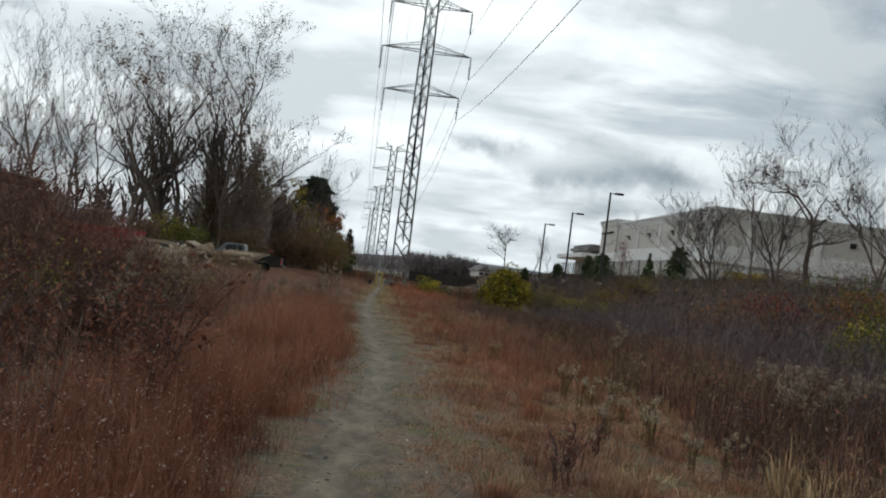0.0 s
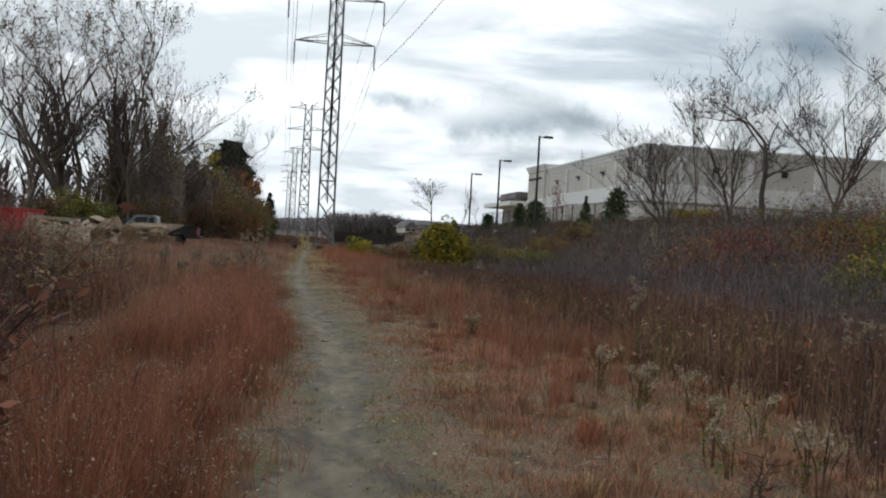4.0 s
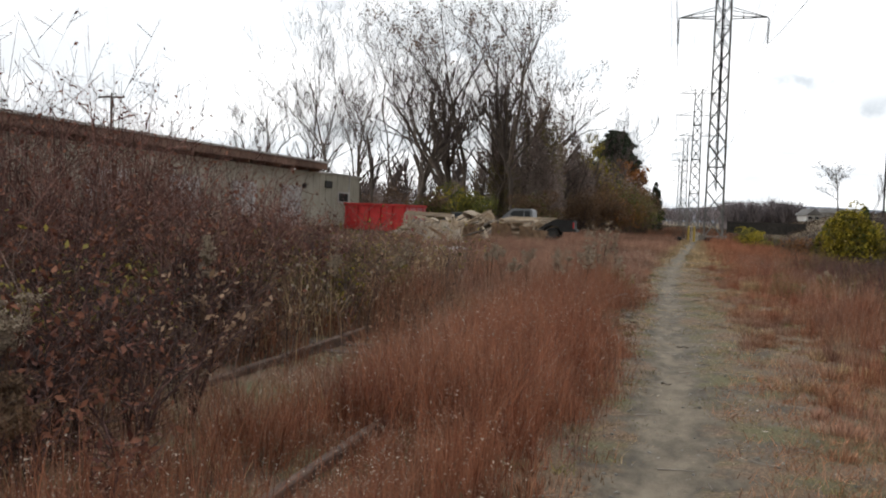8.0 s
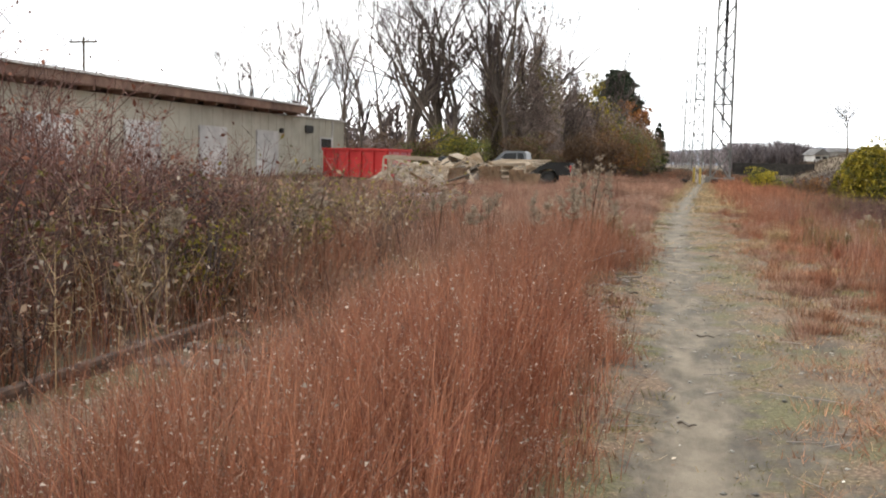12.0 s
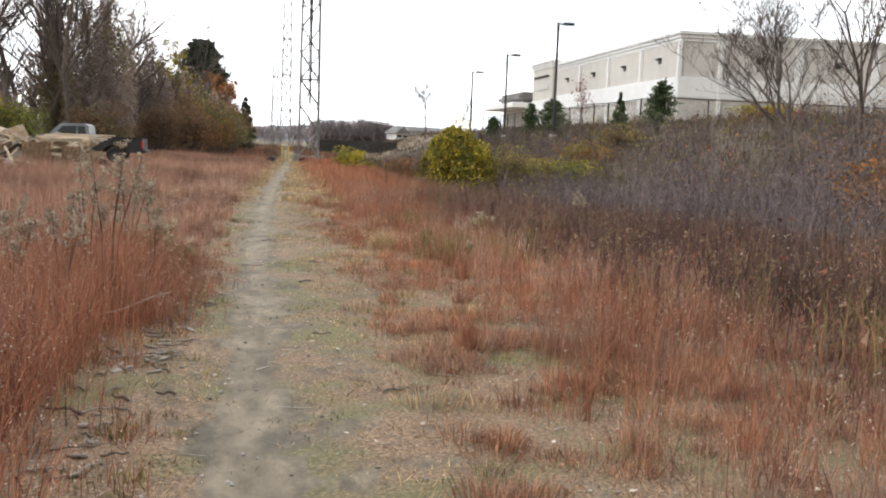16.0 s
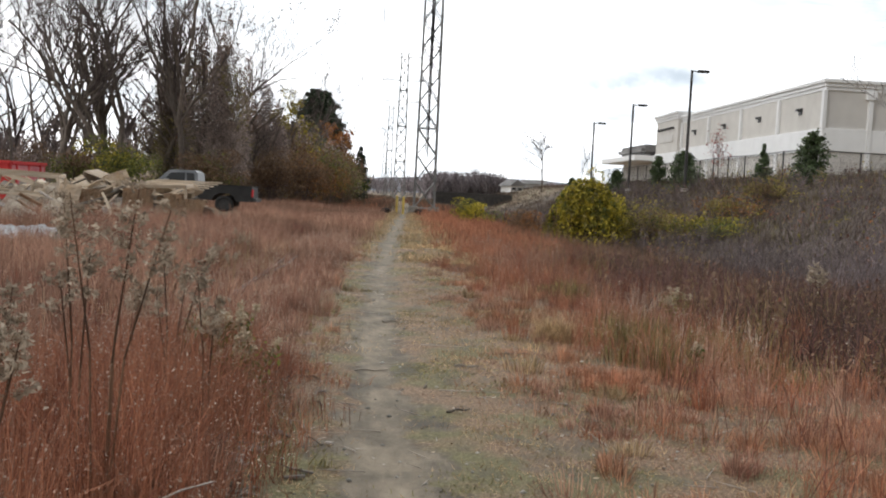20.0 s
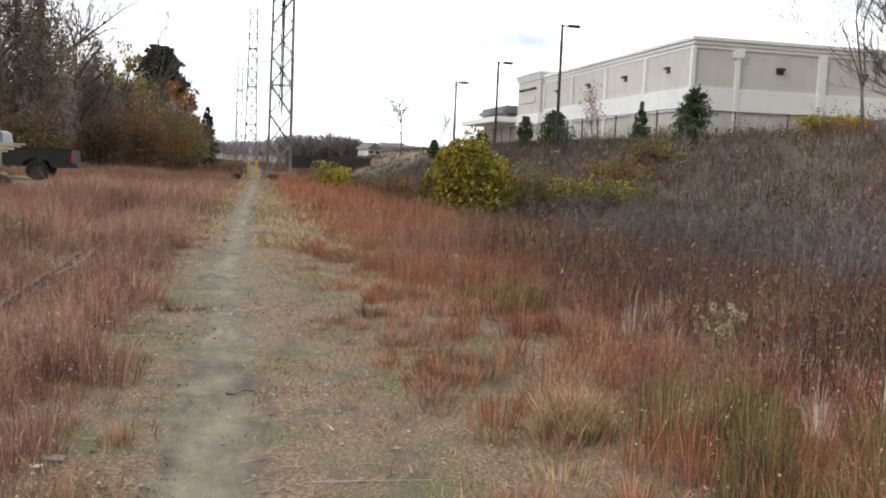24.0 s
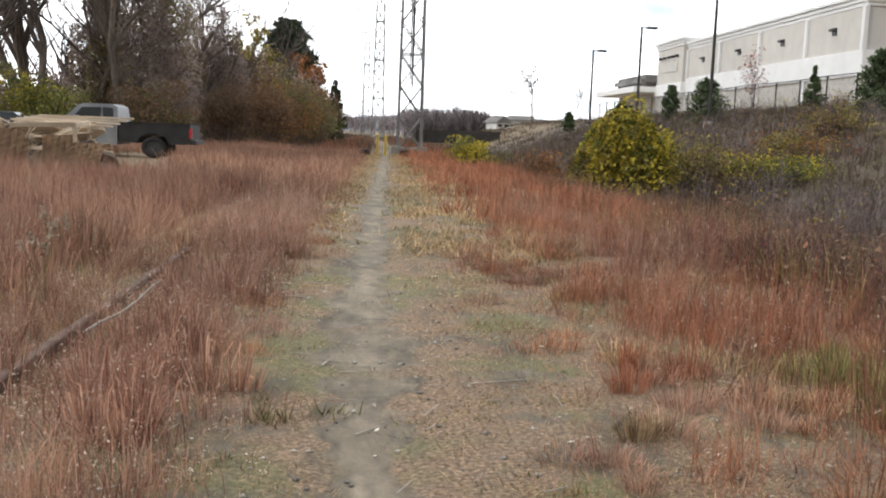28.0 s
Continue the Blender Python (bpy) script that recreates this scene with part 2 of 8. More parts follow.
M["rust_grass"] = material("orange_rust_grass", (0.27, 0.12, 0.065), (0.48, 0.265, 0.16), 1.0, 0.8, bump=0, vary=0.4, leaf=0.3, mid=0.42)
M["awn"] = material("pinkish_awn", (0.36, 0.22, 0.155), (0.56, 0.40, 0.31), 2.0, 0.85, bump=0, vary=0.25, leaf=0.35)
M["straw"] = material("straw_grass", (0.30, 0.20, 0.10), (0.56, 0.41, 0.24), 1.5, 0.8, bump=0, vary=0.4, leaf=0.3, mid=0.42)
M["green_grass"] = material("short_green_grass", (0.13, 0.135, 0.045), (0.30, 0.26, 0.11), 2.5, 0.8, bump=0, vary=0.4, leaf=0.3, mid=0.42)
M["weed"] = material("dead_weed_stem", (0.125, 0.070, 0.045), (0.29, 0.175, 0.105), 1.5, 0.9, bump=0, vary=0.5, leaf=0.1, mid=0.38)
M["seed"] = material("pale_seed_head", (0.50, 0.41, 0.32), (0.74, 0.65, 0.54), 6, 0.9, bump=0, vary=0.25, leaf=0.3)
M["bank_weed"] = material("brown_bank_weed", (0.080, 0.056, 0.042), (0.155, 0.112, 0.078), 0.6, 0.9, bump=0, vary=0.25, mid=0.38)
M["bank_olive"] = material("dull_olive_bank_weed", (0.085, 0.075, 0.035), (0.18, 0.15, 0.07), 0.8, 0.9, bump=0, vary=0.25, mid=0.38)
M["olive_leaf"] = material("olive_yellow_leaf", (0.13, 0.12, 0.03), (0.34, 0.27, 0.07), 2.2, 0.7, bump=0, vary=0.4, leaf=0.35)
M["tan_leaf"] = material("tan_withered_leaf", (0.17, 0.10, 0.065), (0.44, 0.30, 0.20), 3, 0.85, bump=0, vary=0.5, leaf=0.3)
M["cream"] = material("cream_seed_head", (0.40, 0.33, 0.22), (0.64, 0.55, 0.40), 6, 0.9, bump=0, vary=0.3, leaf=0.3)
M["fluff"] = material("tan_fluff", (0.30, 0.235, 0.17), (0.52, 0.44, 0.34), 6, 0.9, bump=0, vary=0.3, leaf=0.3)
M["brown_leaf"] = material("brown_oak_leaf", (0.14, 0.088, 0.055), (0.27, 0.175, 0.105), 2, 0.8, bump=0, vary=0.25, leaf=0.4)
M["yellow_leaf"] = material("yellow_green_leaf", (0.20, 0.19, 0.02), (0.56, 0.44, 0.05), 2.2, 0.7, bump=0, vary=0.35, leaf=0.3)
M["green_leaf"] = material("olive_green_leaf", (0.085, 0.11, 0.028), (0.23, 0.235, 0.06), 2.2, 0.7, bump=0, vary=0.4, leaf=0.4)
M["orange_leaf"] = material("orange_leaf", (0.22, 0.085, 0.03), (0.40, 0.18, 0.055), 2.2, 0.7, bump=0, vary=0.4, leaf=0.3)
M["red_leaf"] = material("red_leaf", (0.22, 0.035, 0.03), (0.40, 0.09, 0.06), 2.2, 0.7, bump=0, vary=0.4, leaf=0.3)
M["needle"] = material("dark_pine_needle", (0.016, 0.030, 0.014), (0.045, 0.07, 0.03), 2, 0.75, bump=0, vary=0.5)
M["vine"] = material("brown_vine", (0.25, 0.198, 0.178), (0.46, 0.372, 0.328), 1.2, 0.9, bump=0, vary=0.35, leaf=0.4)
M["vine_green"] = material("olive_vine_leaf", (0.17, 0.16, 0.06), (0.36, 0.30, 0.12), 1.2, 0.8, bump=0, vary=0.4, leaf=0.4)
M["faded_red"] = material("faded_pinkish_red_steel", (0.50, 0.13, 0.15), (0.62, 0.24, 0.25), 2.5, 0.6, bump=0.06, big=0.2)
M["arbor"] = material("arborvitae_green", (0.035, 0.06, 0.022), (0.10, 0.14, 0.055), 3, 0.75, bump=0, vary=0.5)
M["steel"] = material("galvanised_steel", (0.20, 0.20, 0.20), (0.34, 0.34, 0.33), 5, 0.55, metal=0.4, bump=0.05)
M["cable"] = material("aluminium_cable", (0.16, 0.165, 0.17), (0.24, 0.24, 0.25), 5, 0.5, metal=0.5, bump=0)
M["insulator"] = material("brown_insulator", (0.06, 0.05, 0.05), (0.10, 0.09, 0.09), 5, 0.4, bump=0)
M["pole_bronze"] = material("dark_bronze_paint", (0.025, 0.023, 0.022), (0.05, 0.045, 0.042), 3, 0.5, bump=0.03)
M["panel_beige"] = material("beige_precast_panel", (0.60, 0.57, 0.525), (0.66, 0.63, 0.58), 0.8, 0.85, bump=0.05, big=0.06)
M["panel_grey"] = material("grey_beige_precast_panel", (0.60, 0.575, 0.54), (0.66, 0.635, 0.595), 0.8, 0.85, bump=0.05, big=0.06)
M["white_paint"] = material("white_painted_concrete", (0.82, 0.82, 0.81), (0.88, 0.88, 0.87), 0.9, 0.75, bump=0.05, big=0.05)
M["black_fence"] = material("black_vinyl_fence", (0.015, 0.015, 0.016), (0.03, 0.03, 0.03), 4, 0.5, bump=0)
M["rail_rust"] = material("rusty_rail_steel", (0.075, 0.045, 0.034), (0.17, 0.11, 0.08), 12, 0.9, metal=0.0, bump=0.4)
M["tie_wood"] = material("weathered_tie_wood", (0.10, 0.085, 0.07), (0.24, 0.21, 0.18), 7, 0.95, bump=0.6, stretch=(0.3, 1, 1))
M["yellow_paint"] = material("worn_yellow_paint", (0.62, 0.42, 0.05), (0.74, 0.56, 0.16), 6, 0.6, bump=0.1)
M["rubber"] = material("black_rubber", (0.015, 0.015, 0.015), (0.035, 0.035, 0.035), 10, 0.85, bump=0.2)
M["red_steel"] = material("red_painted_steel", (0.50, 0.018, 0.022), (0.62, 0.045, 0.045), 1.6, 0.5, bump=0.06, big=0.15)
M["cream_wall"] = material("cream_corrugated_wall", (0.40, 0.37, 0.30), (0.50, 0.47, 0.39), 1.2, 0.8, bump=0.1, big=0.15)
M["roof_brown"] = material("rusty_brown_fascia", (0.14, 0.075, 0.055), (0.24, 0.15, 0.11), 2.0, 0.85, bump=0.15)
M["roof_light"] = material("pale_roof_membrane", (0.50, 0.48, 0.47), (0.66, 0.64, 0.62), 1.5, 0.8, bump=0.1)
M["dark_metal"] = material("dark_metal", (0.02, 0.02, 0.022), (0.05, 0.05, 0.05), 5, 0.5, bump=0.05)
M["truck_black"] = material("black_truck_paint", (0.010, 0.010, 0.011), (0.022, 0.022, 0.023), 3, 0.65, bump=0.02)
M["truck_silver"] = material("grey_truck_paint", (0.20, 0.21, 0.22), (0.29, 0.30, 0.31), 3, 0.35, metal=0.3, bump=0.02)
M["glass"] = material("dark_vehicle_glass", (0.03, 0.035, 0.04), (0.05, 0.055, 0.06), 1, 0.08, bump=0)
M["chrome"] = material("dull_chrome", (0.5, 0.5, 0.5), (0.6, 0.6, 0.6), 4, 0.3, metal=0.9, bump=0)
M["new_lumber"] = material("pale_new_lumber", (0.48, 0.38, 0.27), (0.66, 0.56, 0.44), 8, 0.8, bump=0.2, stretch=(0.3, 1, 1), vary=0.15, by="object")
M["pale_ply"] = material("pale_plywood", (0.62, 0.54, 0.44), (0.76, 0.69, 0.59), 3, 0.8, bump=0.1, big=0.15)
M["cardboard"] = material("brown_cardboard", (0.30, 0.20, 0.125), (0.40, 0.28, 0.18), 4, 0.9, bump=0.1)
M["old_wood"] = material("grey_weathered_wood", (0.20, 0.175, 0.15), (0.38, 0.34, 0.30), 9, 0.95, bump=0.4, stretch=(0.3, 1, 1), vary=0.25, by="object")
M["dead_branch"] = material("dark_dead_branch", (0.085, 0.070, 0.056), (0.24, 0.205, 0.165), 11, 0.95, bump=0.5, vary=0.3, by="object")
M["tarp"] = material("white_plastic_sheet", (0.62, 0.63, 0.64), (0.76, 0.77, 0.78), 3, 0.45, bump=0.2)
M["stone"] = material("grey_stone", (0.20, 0.19, 0.17), (0.40, 0.38, 0.34), 20, 0.9, bump=0.4, vary=0.3)
# bare wood, its colour paled and greyed to paint in aerial haze
M["far_wood"] = material("hazy_bare_wood", (0.20, 0.175, 0.185), (0.33, 0.29, 0.30), 0.3, 0.95, bump=0, vary=0.35)
# haze of the distance is put into the hills' blue-grey base colour
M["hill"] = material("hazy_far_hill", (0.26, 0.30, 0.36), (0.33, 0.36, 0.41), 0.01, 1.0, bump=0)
M["asphalt"] = material("grey_asphalt", (0.045, 0.045, 0.047), (0.07, 0.07, 0.07), 6, 0.9, bump=0.3)
M["dark_hedge"] = material("dark_board_fence", (0.03, 0.028, 0.028), (0.06, 0.055, 0.05), 2, 0.9, bump=0.1)
M["house_white"] = material("white_siding", (0.66, 0.66, 0.65), (0.74, 0.74, 0.72), 1, 0.8, bump=0.05)
M["shingle"] = material("grey_shingle", (0.16, 0.155, 0.15), (0.24, 0.23, 0.22), 3, 0.9, bump=0.2)


# ---- mesh helpers ----
def mesh_of(name, V, F):
    """A mesh from an array of corners and an array of faces that all have as many corners."""
    V, F = np.asarray(V, dtype=np.float32).reshape(-1, 3), np.asarray(F, dtype=np.int32)
    me = bpy.data.meshes.new(name)
    me.vertices.add(len(V))
    me.vertices.foreach_set("co", V.ravel())
    me.loops.add(F.size)
    me.loops.foreach_set("vertex_index", F.ravel())
    me.polygons.add(len(F))
    me.polygons.foreach_set("loop_start", np.arange(0, F.size, F.shape[1], dtype=np.int32))
    me.update(calc_edges=True)
    return me


def arr(name, V, F, mat, parent=None, smooth=False):
    me = mesh_of(name, V, F)
    me.materials.append(mat)
    if smooth:
        me.polygons.foreach_set("use_smooth", np.ones(len(me.polygons), dtype=bool))
    ob = new(name, me)
    ob.parent = parent
    return ob


def part(name, bm, mat, parent=None, label=""):
    me = bpy.data.meshes.new(name)
    bm.to_mesh(me)
    bm.free()
    me.materials.append(mat)
    ob = new(name, me)
    ob.parent = parent
    return tagged(ob, label)


def box(bm, x0, x1, y0, y1, z0, z1, bevel=0.0, m=None):
    """Adds a box, with softened edges where bevel is given, to bm."""
    mat4 = Matrix.Translation(((x0 + x1) / 2, (y0 + y1) / 2, (z0 + z1) / 2)) @ Matrix.Diagonal((x1 - x0, y1 - y0, z1 - z0, 1))
    got = bmesh.ops.create_cube(bm, size=1, matrix=(m or Matrix()) @ mat4)
    if bevel:
        edges = {e for v in got["verts"] for e in v.link_edges}
        bmesh.ops.bevel(bm, geom=list(edges), offset=bevel, segments=2, affect="EDGES")
    return bm


def boxpart(name, dims, mat, parent, bevel=0.0, m=None, label=""):
    return part(name, box(bmesh.new(), *dims, bevel=bevel, m=m), mat, parent, label)


def rod(bm, a, b, r, sides=6, r2=None):
    a, b = Vector(a), Vector(b)
    d = b - a
    m = Matrix.Translation((a + b) / 2) @ d.to_track_quat("Z", "Y").to_matrix().to_4x4()
    bmesh.ops.create_cone(bm, cap_ends=True, segments=sides, radius1=r, radius2=r if r2 is None else r2, depth=d.length, matrix=m)
    return bm


def base(name, x, y, z=0.0, label="", category="", group="", rz=0.0):
    ob = new(name)
    ob.empty_display_size = 0.3
    ob.matrix_basis = pose(x, y, z, 0, 0, rz)
    return tagged(ob, label, category, group)


rng = np.random.default_rng(11)


def ribbons(base_xyz, height, width, lean, bend=0.35, turn=None):
    """Tapered blades of three triangles: V, F. lean: how far the tips stray from the foot, as a share of the height."""
    n = len(base_xyz)
    az = rng.uniform(0, 2 * np.pi, n)
    out = np.stack([np.cos(az), np.sin(az), 0 * az], 1) * (lean * height)[:, None]
    tw = rng.uniform(0, np.pi, n) if turn is None else turn
    side = np.stack([np.cos(tw), np.sin(tw), 0 * tw], 1) * (width / 2)[:, None]
    up = np.array([0, 0, 1.0])
    mid = base_xyz + out * bend + up * (height * 0.55)[:, None]
    tip = base_xyz + out + up * (height * np.sqrt(np.maximum(1 - (lean * 0.6) ** 2, 0.1)))[:, None]
    V = np.stack([base_xyz - side, base_xyz + side, mid - side * 0.8, mid + side * 0.8, tip], 1)
    k = np.arange(n)[:, None] * 5
    F = np.concatenate([k + np.array([[0, 1, 3]]), k + np.array([[0, 3, 2]]), k + np.array([[2, 3, 4]])], 1).reshape(-1, 3)
    return V.reshape(-1, 3), F


def sticks(a, b, wa, wb):
    """Thin three-sided twigs from a to b: V, F of triangles."""
    n = len(a)
    b = np.where(np.linalg.norm(b - a, axis=1)[:, None] < 1e-5, a + np.array([[0, 0, 1e-3]]), b)
    d = b - a
    d = d / np.maximum(np.linalg.norm(d, axis=1), 1e-6)[:, None]
    ref = np.where(np.abs(d[:, 2:3]) > 0.9, np.array([[1.0, 0, 0]]), np.array([[0, 0, 1.0]]))
    u = np.cross(d, ref)
    u /= np.linalg.norm(u, axis=1)[:, None]
    v = np.cross(d, u)
    V = []
    for p, w in ((a, wa), (b, wb)):
        for k in range(3):
            c, s = math.cos(k * 2.0944), math.sin(k * 2.0944)
            V.append(p + (u * c + v * s) * np.broadcast_to(w, n)[:, None])
    V = np.stack(V, 1)
    k = np.arange(n)[:, None] * 6
    f = []
    for i in range(3):
        j = (i + 1) % 3
        f += [[i, j, 3 + j], [i, 3 + j, 3 + i]]
    F = np.concatenate([k + np.array([t]) for t in f], 1).reshape(-1, 3)
    return V.reshape(-1, 3), F


def blades1(base_xyz, height, width, lean):
    """Short blades of one triangle each: V, F."""
    n = len(base_xyz)
    az, tw = rng.uniform(0, 6.283, n), rng.uniform(0, 3.1416, n)
    out = np.stack([np.cos(az), np.sin(az), 0 * az], 1) * (lean * height)[:, None]
    side = np.stack([np.cos(tw), np.sin(tw), 0 * tw], 1) * (width / 2)[:, None]
    tip = base_xyz + out + np.array([0, 0, 1.0]) * (height * np.sqrt(np.maximum(1 - (lean * 0.6) ** 2, 0.05)))[:, None]
    return np.stack([base_xyz - side, base_xyz + side, tip], 1).reshape(-1, 3), np.arange(3 * n).reshape(-1, 3)


def ribs(a, b, wa, wb):
    """Flat twigs of two triangles from a to b, turned at random: V, F."""
    n = len(a)
    d = b - a
    d = d / np.maximum(np.linalg.norm(d, axis=1), 1e-6)[:, None]
    u = np.cross(d, rng.normal(size=(n, 3)))
    u /= np.maximum(np.linalg.norm(u, axis=1), 1e-6)[:, None]
    wa, wb = np.broadcast_to(wa, n)[:, None], np.broadcast_to(wb, n)[:, None]
    V = np.stack([a - u * wa, a + u * wa, b + u * wb, b - u * wb], 1)
    k = np.arange(n)[:, None] * 4
    return V.reshape(-1, 3), np.concatenate([k + np.array([[0, 1, 2]]), k + np.array([[0, 2, 3]])], 1).reshape(-1, 3)


def flecks(pos, size):
    """Tiny single triangles, turned at random, for fluff and seeds: V, F."""
    n = len(pos)
    d = rng.normal(size=(n, 3, 3))
    return (pos[:, None] + d * (np.broadcast_to(size, n)[:, None, None] * 0.8)).reshape(-1, 3), np.arange(3 * n).reshape(-1, 3)


def leaves(pos, size, flat=0.0):
    """Small folded diamonds, turned at random: V, F of triangles."""
    n = len(pos)
    d = rng.normal(size=(n, 3))
    d /= np.linalg.norm(d, axis=1)[:, None]
    e = np.cross(d, rng.normal(size=(n, 3)))
    e /= np.linalg.norm(e, axis=1)[:, None]
    s = np.broadcast_to(size, n)[:, None]
    g = np.cross(d, e) * 0.15
    V = np.stack([pos - d * s, pos + (e * 0.5 + g) * s, pos + d * s, pos - (e * 0.5 - g) * s], 1)
    k = np.arange(n)[:, None] * 4
    F = np.concatenate([k + np.array([[0, 1, 2]]), k + np.array([[0, 2, 3]])], 1).reshape(-1, 3)
    return V.reshape(-1, 3), F


def join(*vf):
    V, F, n = [], [], 0
    for v, f in vf:
        V.append(v)
        F.append(f + n)
        n += len(v)
    return np.concatenate(V), np.concatenate(F)

# ---- ground ----
PATH_Y = (-20.0, 4.0, 8.0, 11.5, 16.0, 20.0, 25.0, 30.0, 36.0, 45.0, 60.0, 100.0)
PATH_X = (-0.25, -0.25, -0.10, 0.22, 0.22, 0.08, 0.0, -0.10, -0.15, -0.03, 0.3, 1.2)


def path_x(y):
    return np.interp(y, PATH_Y, PATH_X)


def smooth(a, b, x):
    t = np.clip((x - a) / (b - a), 0, 1)
    return t * t * (3 - 2 * t)


def ground_z(x, y):
    """Height of the ground: level along the walk, a bank up to the lot on the right."""
    x, y = np.asarray(x, dtype=float), np.asarray(y, dtype=float)
    far = 1 - smooth(190, 300, y)
    z = LOT * smooth(13.5, 28, x) * smooth(8, 62, y + 0.4 * (x - 13)) * far
    z = z + 0.05 * np.sin(x * 0.9 + 1.3) * np.sin(y * 0.45) * smooth(1.2, 3.5, np.abs(x - 0.3))
    z = z - 0.75 * smooth(4.5, 8.0, x) * (1 - smooth(12.5, 17, x)) * smooth(24, 46, y) * far
    z = z + 0.22 * smooth(-3.5, -6.5, x) * smooth(44, 52, y)
    z = z - 0.035 * np.exp(-((x - path_x(y)) / 0.32) ** 2)
    return z


LOT = 3.7


def grid(xs, ys):
    X, Y = np.meshgrid(xs, ys)
    V = np.stack([X, Y, ground_z(X, Y)], -1).reshape(-1, 3)
    nx, ny = len(xs), len(ys)
    i = (np.arange(ny - 1)[:, None] * nx + np.arange(nx - 1)[None, :]).ravel()
    return V, np.stack([i, i + 1, i + nx + 1, i + nx], 1)


def steps(*runs):
    out = []
    for a, b, n in runs:
        out += list(np.linspace(a, b, n, endpoint=False))
    return np.array(out + [runs[-1][1]])


gx = steps((-3500, -300, 8), (-300, -40, 14), (-40, -8, 20), (-8, -2.2, 24), (-2.2, 3.2, 60), (3.2, 10, 28), (10, 40, 40), (40, 120, 14), (120, 300, 8), (300, 3500, 8))
gy = steps((-3500, -200, 6), (-200, -12, 10), (-12, 0, 40), (0, 42, 260), (42, 80, 50), (80, 170, 40), (170, 330, 16), (330, 4500, 10))
gV, gF = grid(gx, gy)
near = (np.abs(gV[:, 0]) < 9) & (gV[:, 1] > -12) & (gV[:, 1] < 60)
for k in np.nonzero(near)[0]:
    p = gV[k]
    gV[k, 2] += 0.010 * noise.noise(Vector((p[0] * 1.7, p[1] * 1.0, 0)))


def ground_material():
    m = bpy.data.materials.new("trodden_earth_and_turf")
    m.use_nodes = True
    nt = m.node_tree
    bs = nt.nodes["Principled BSDF"]
    bs.inputs["Roughness"].default_value = 0.95
    co = nt.nodes.new("ShaderNodeTexCoord")

    drawn = nt.nodes.new("ShaderNodeVectorMath")     # tread draws the dust out along the path
    drawn.operation = "MULTIPLY"
    drawn.inputs[1].default_value = (1.0, 0.42, 1.0)
    nt.links.new(co.outputs["Object"], drawn.inputs[0])

    def tex(scale, detail=4.0, rough=0.6, along=False):
        n = nt.nodes.new("ShaderNodeTexNoise")
        n.inputs["Scale"].default_value, n.inputs["Detail"].default_value, n.inputs["Roughness"].default_value = scale, detail, rough
        nt.links.new(drawn.outputs[0] if along else co.outputs["Object"], n.inputs["Vector"])
        return n.outputs["Fac"]

    def ramp(src, stops):
        r = nt.nodes.new("ShaderNodeValToRGB")
        while len(r.color_ramp.elements) < len(stops):
            r.color_ramp.elements.new(0.5)
        for el, (pos, col) in zip(r.color_ramp.elements, stops):
            el.position, el.color = pos, (*col, 1)
        nt.links.new(src, r.inputs[0])
        return r.outputs[0]

    def blend(fac, a, b):
        n = nt.nodes.new("ShaderNodeMix")
        n.data_type = "RGBA"
        nt.links.new(fac, n.inputs[0])
        nt.links.new(a, n.inputs[6])
        nt.links.new(b, n.inputs[7])
        return n.outputs[2]

    def maths(op, a, b):
        n = nt.nodes.new("ShaderNodeMath")
        n.operation, n.use_clamp = op, True
        for i, v in enumerate((a, b)):
            if isinstance(v, (int, float)):
                n.inputs[i].default_value = v
            else:
                nt.links.new(v, n.inputs[i])
        return n.outputs[0]

    wear = nt.nodes.new("ShaderNodeAttribute")
    wear.attribute_name = "wear"
    dust = ramp(tex(3.4, 9, 0.64, True), ((0.36, (0.135, 0.110, 0.078)), (0.45, (0.195, 0.160, 0.114)), (0.54, (0.25, 0.206, 0.148)), (0.66, (0.32, 0.266, 0.192))))
    clod = ramp(tex(8, 9, 0.70, True), ((0.36, (0.062, 0.051, 0.038)), (0.46, (0.115, 0.095, 0.07)), (0.54, (0.165, 0.136, 0.098)), (0.64, (0.25, 0.206, 0.146))))
    turf = ramp(tex(38, 7, 0.75), ((0.36, (0.075, 0.048, 0.03)), (0.46, (0.16, 0.105, 0.065)), (0.54, (0.26, 0.175, 0.11)), (0.64, (0.42, 0.30, 0.195))))
    green = ramp(tex(38, 7, 0.75), ((0.36, (0.07, 0.066, 0.03)), (0.48, (0.135, 0.123, 0.055)), (0.56, (0.20, 0.172, 0.085)), (0.66, (0.31, 0.26, 0.15))))
    g_fac = ramp(tex(0.9, 5, 0.6), ((0.47, (0, 0, 0)), (0.58, (1, 1, 1))))
    turf2 = blend(g_fac, turf, green)
    edge = maths("MULTIPLY_ADD", tex(1.9, 8, 0.66), 3.2)
    edge.node.inputs[2].default_value = -1.6
    edge.node.use_clamp = False
    w2 = maths("ADD", wear.outputs["Fac"], edge)
    scaled = maths("MULTIPLY", edge, 0.75)
    scaled.node.use_clamp = False
    w3 = maths("ADD", wear.outputs["Fac"], scaled)
    n_dirt = ramp(w2, ((0.30, (0, 0, 0)), (0.62, (1, 1, 1))))
    n_dust = ramp(w3, ((0.50, (0, 0, 0)), (1.0, (1, 1, 1))))
    base_c = blend(n_dirt, turf2, clod)
    col = blend(n_dust, base_c, dust)
    litter_a = nt.nodes.new("ShaderNodeAttribute")   # dark leaf litter where weeds and brush stand
    litter_a.attribute_name = "litter"
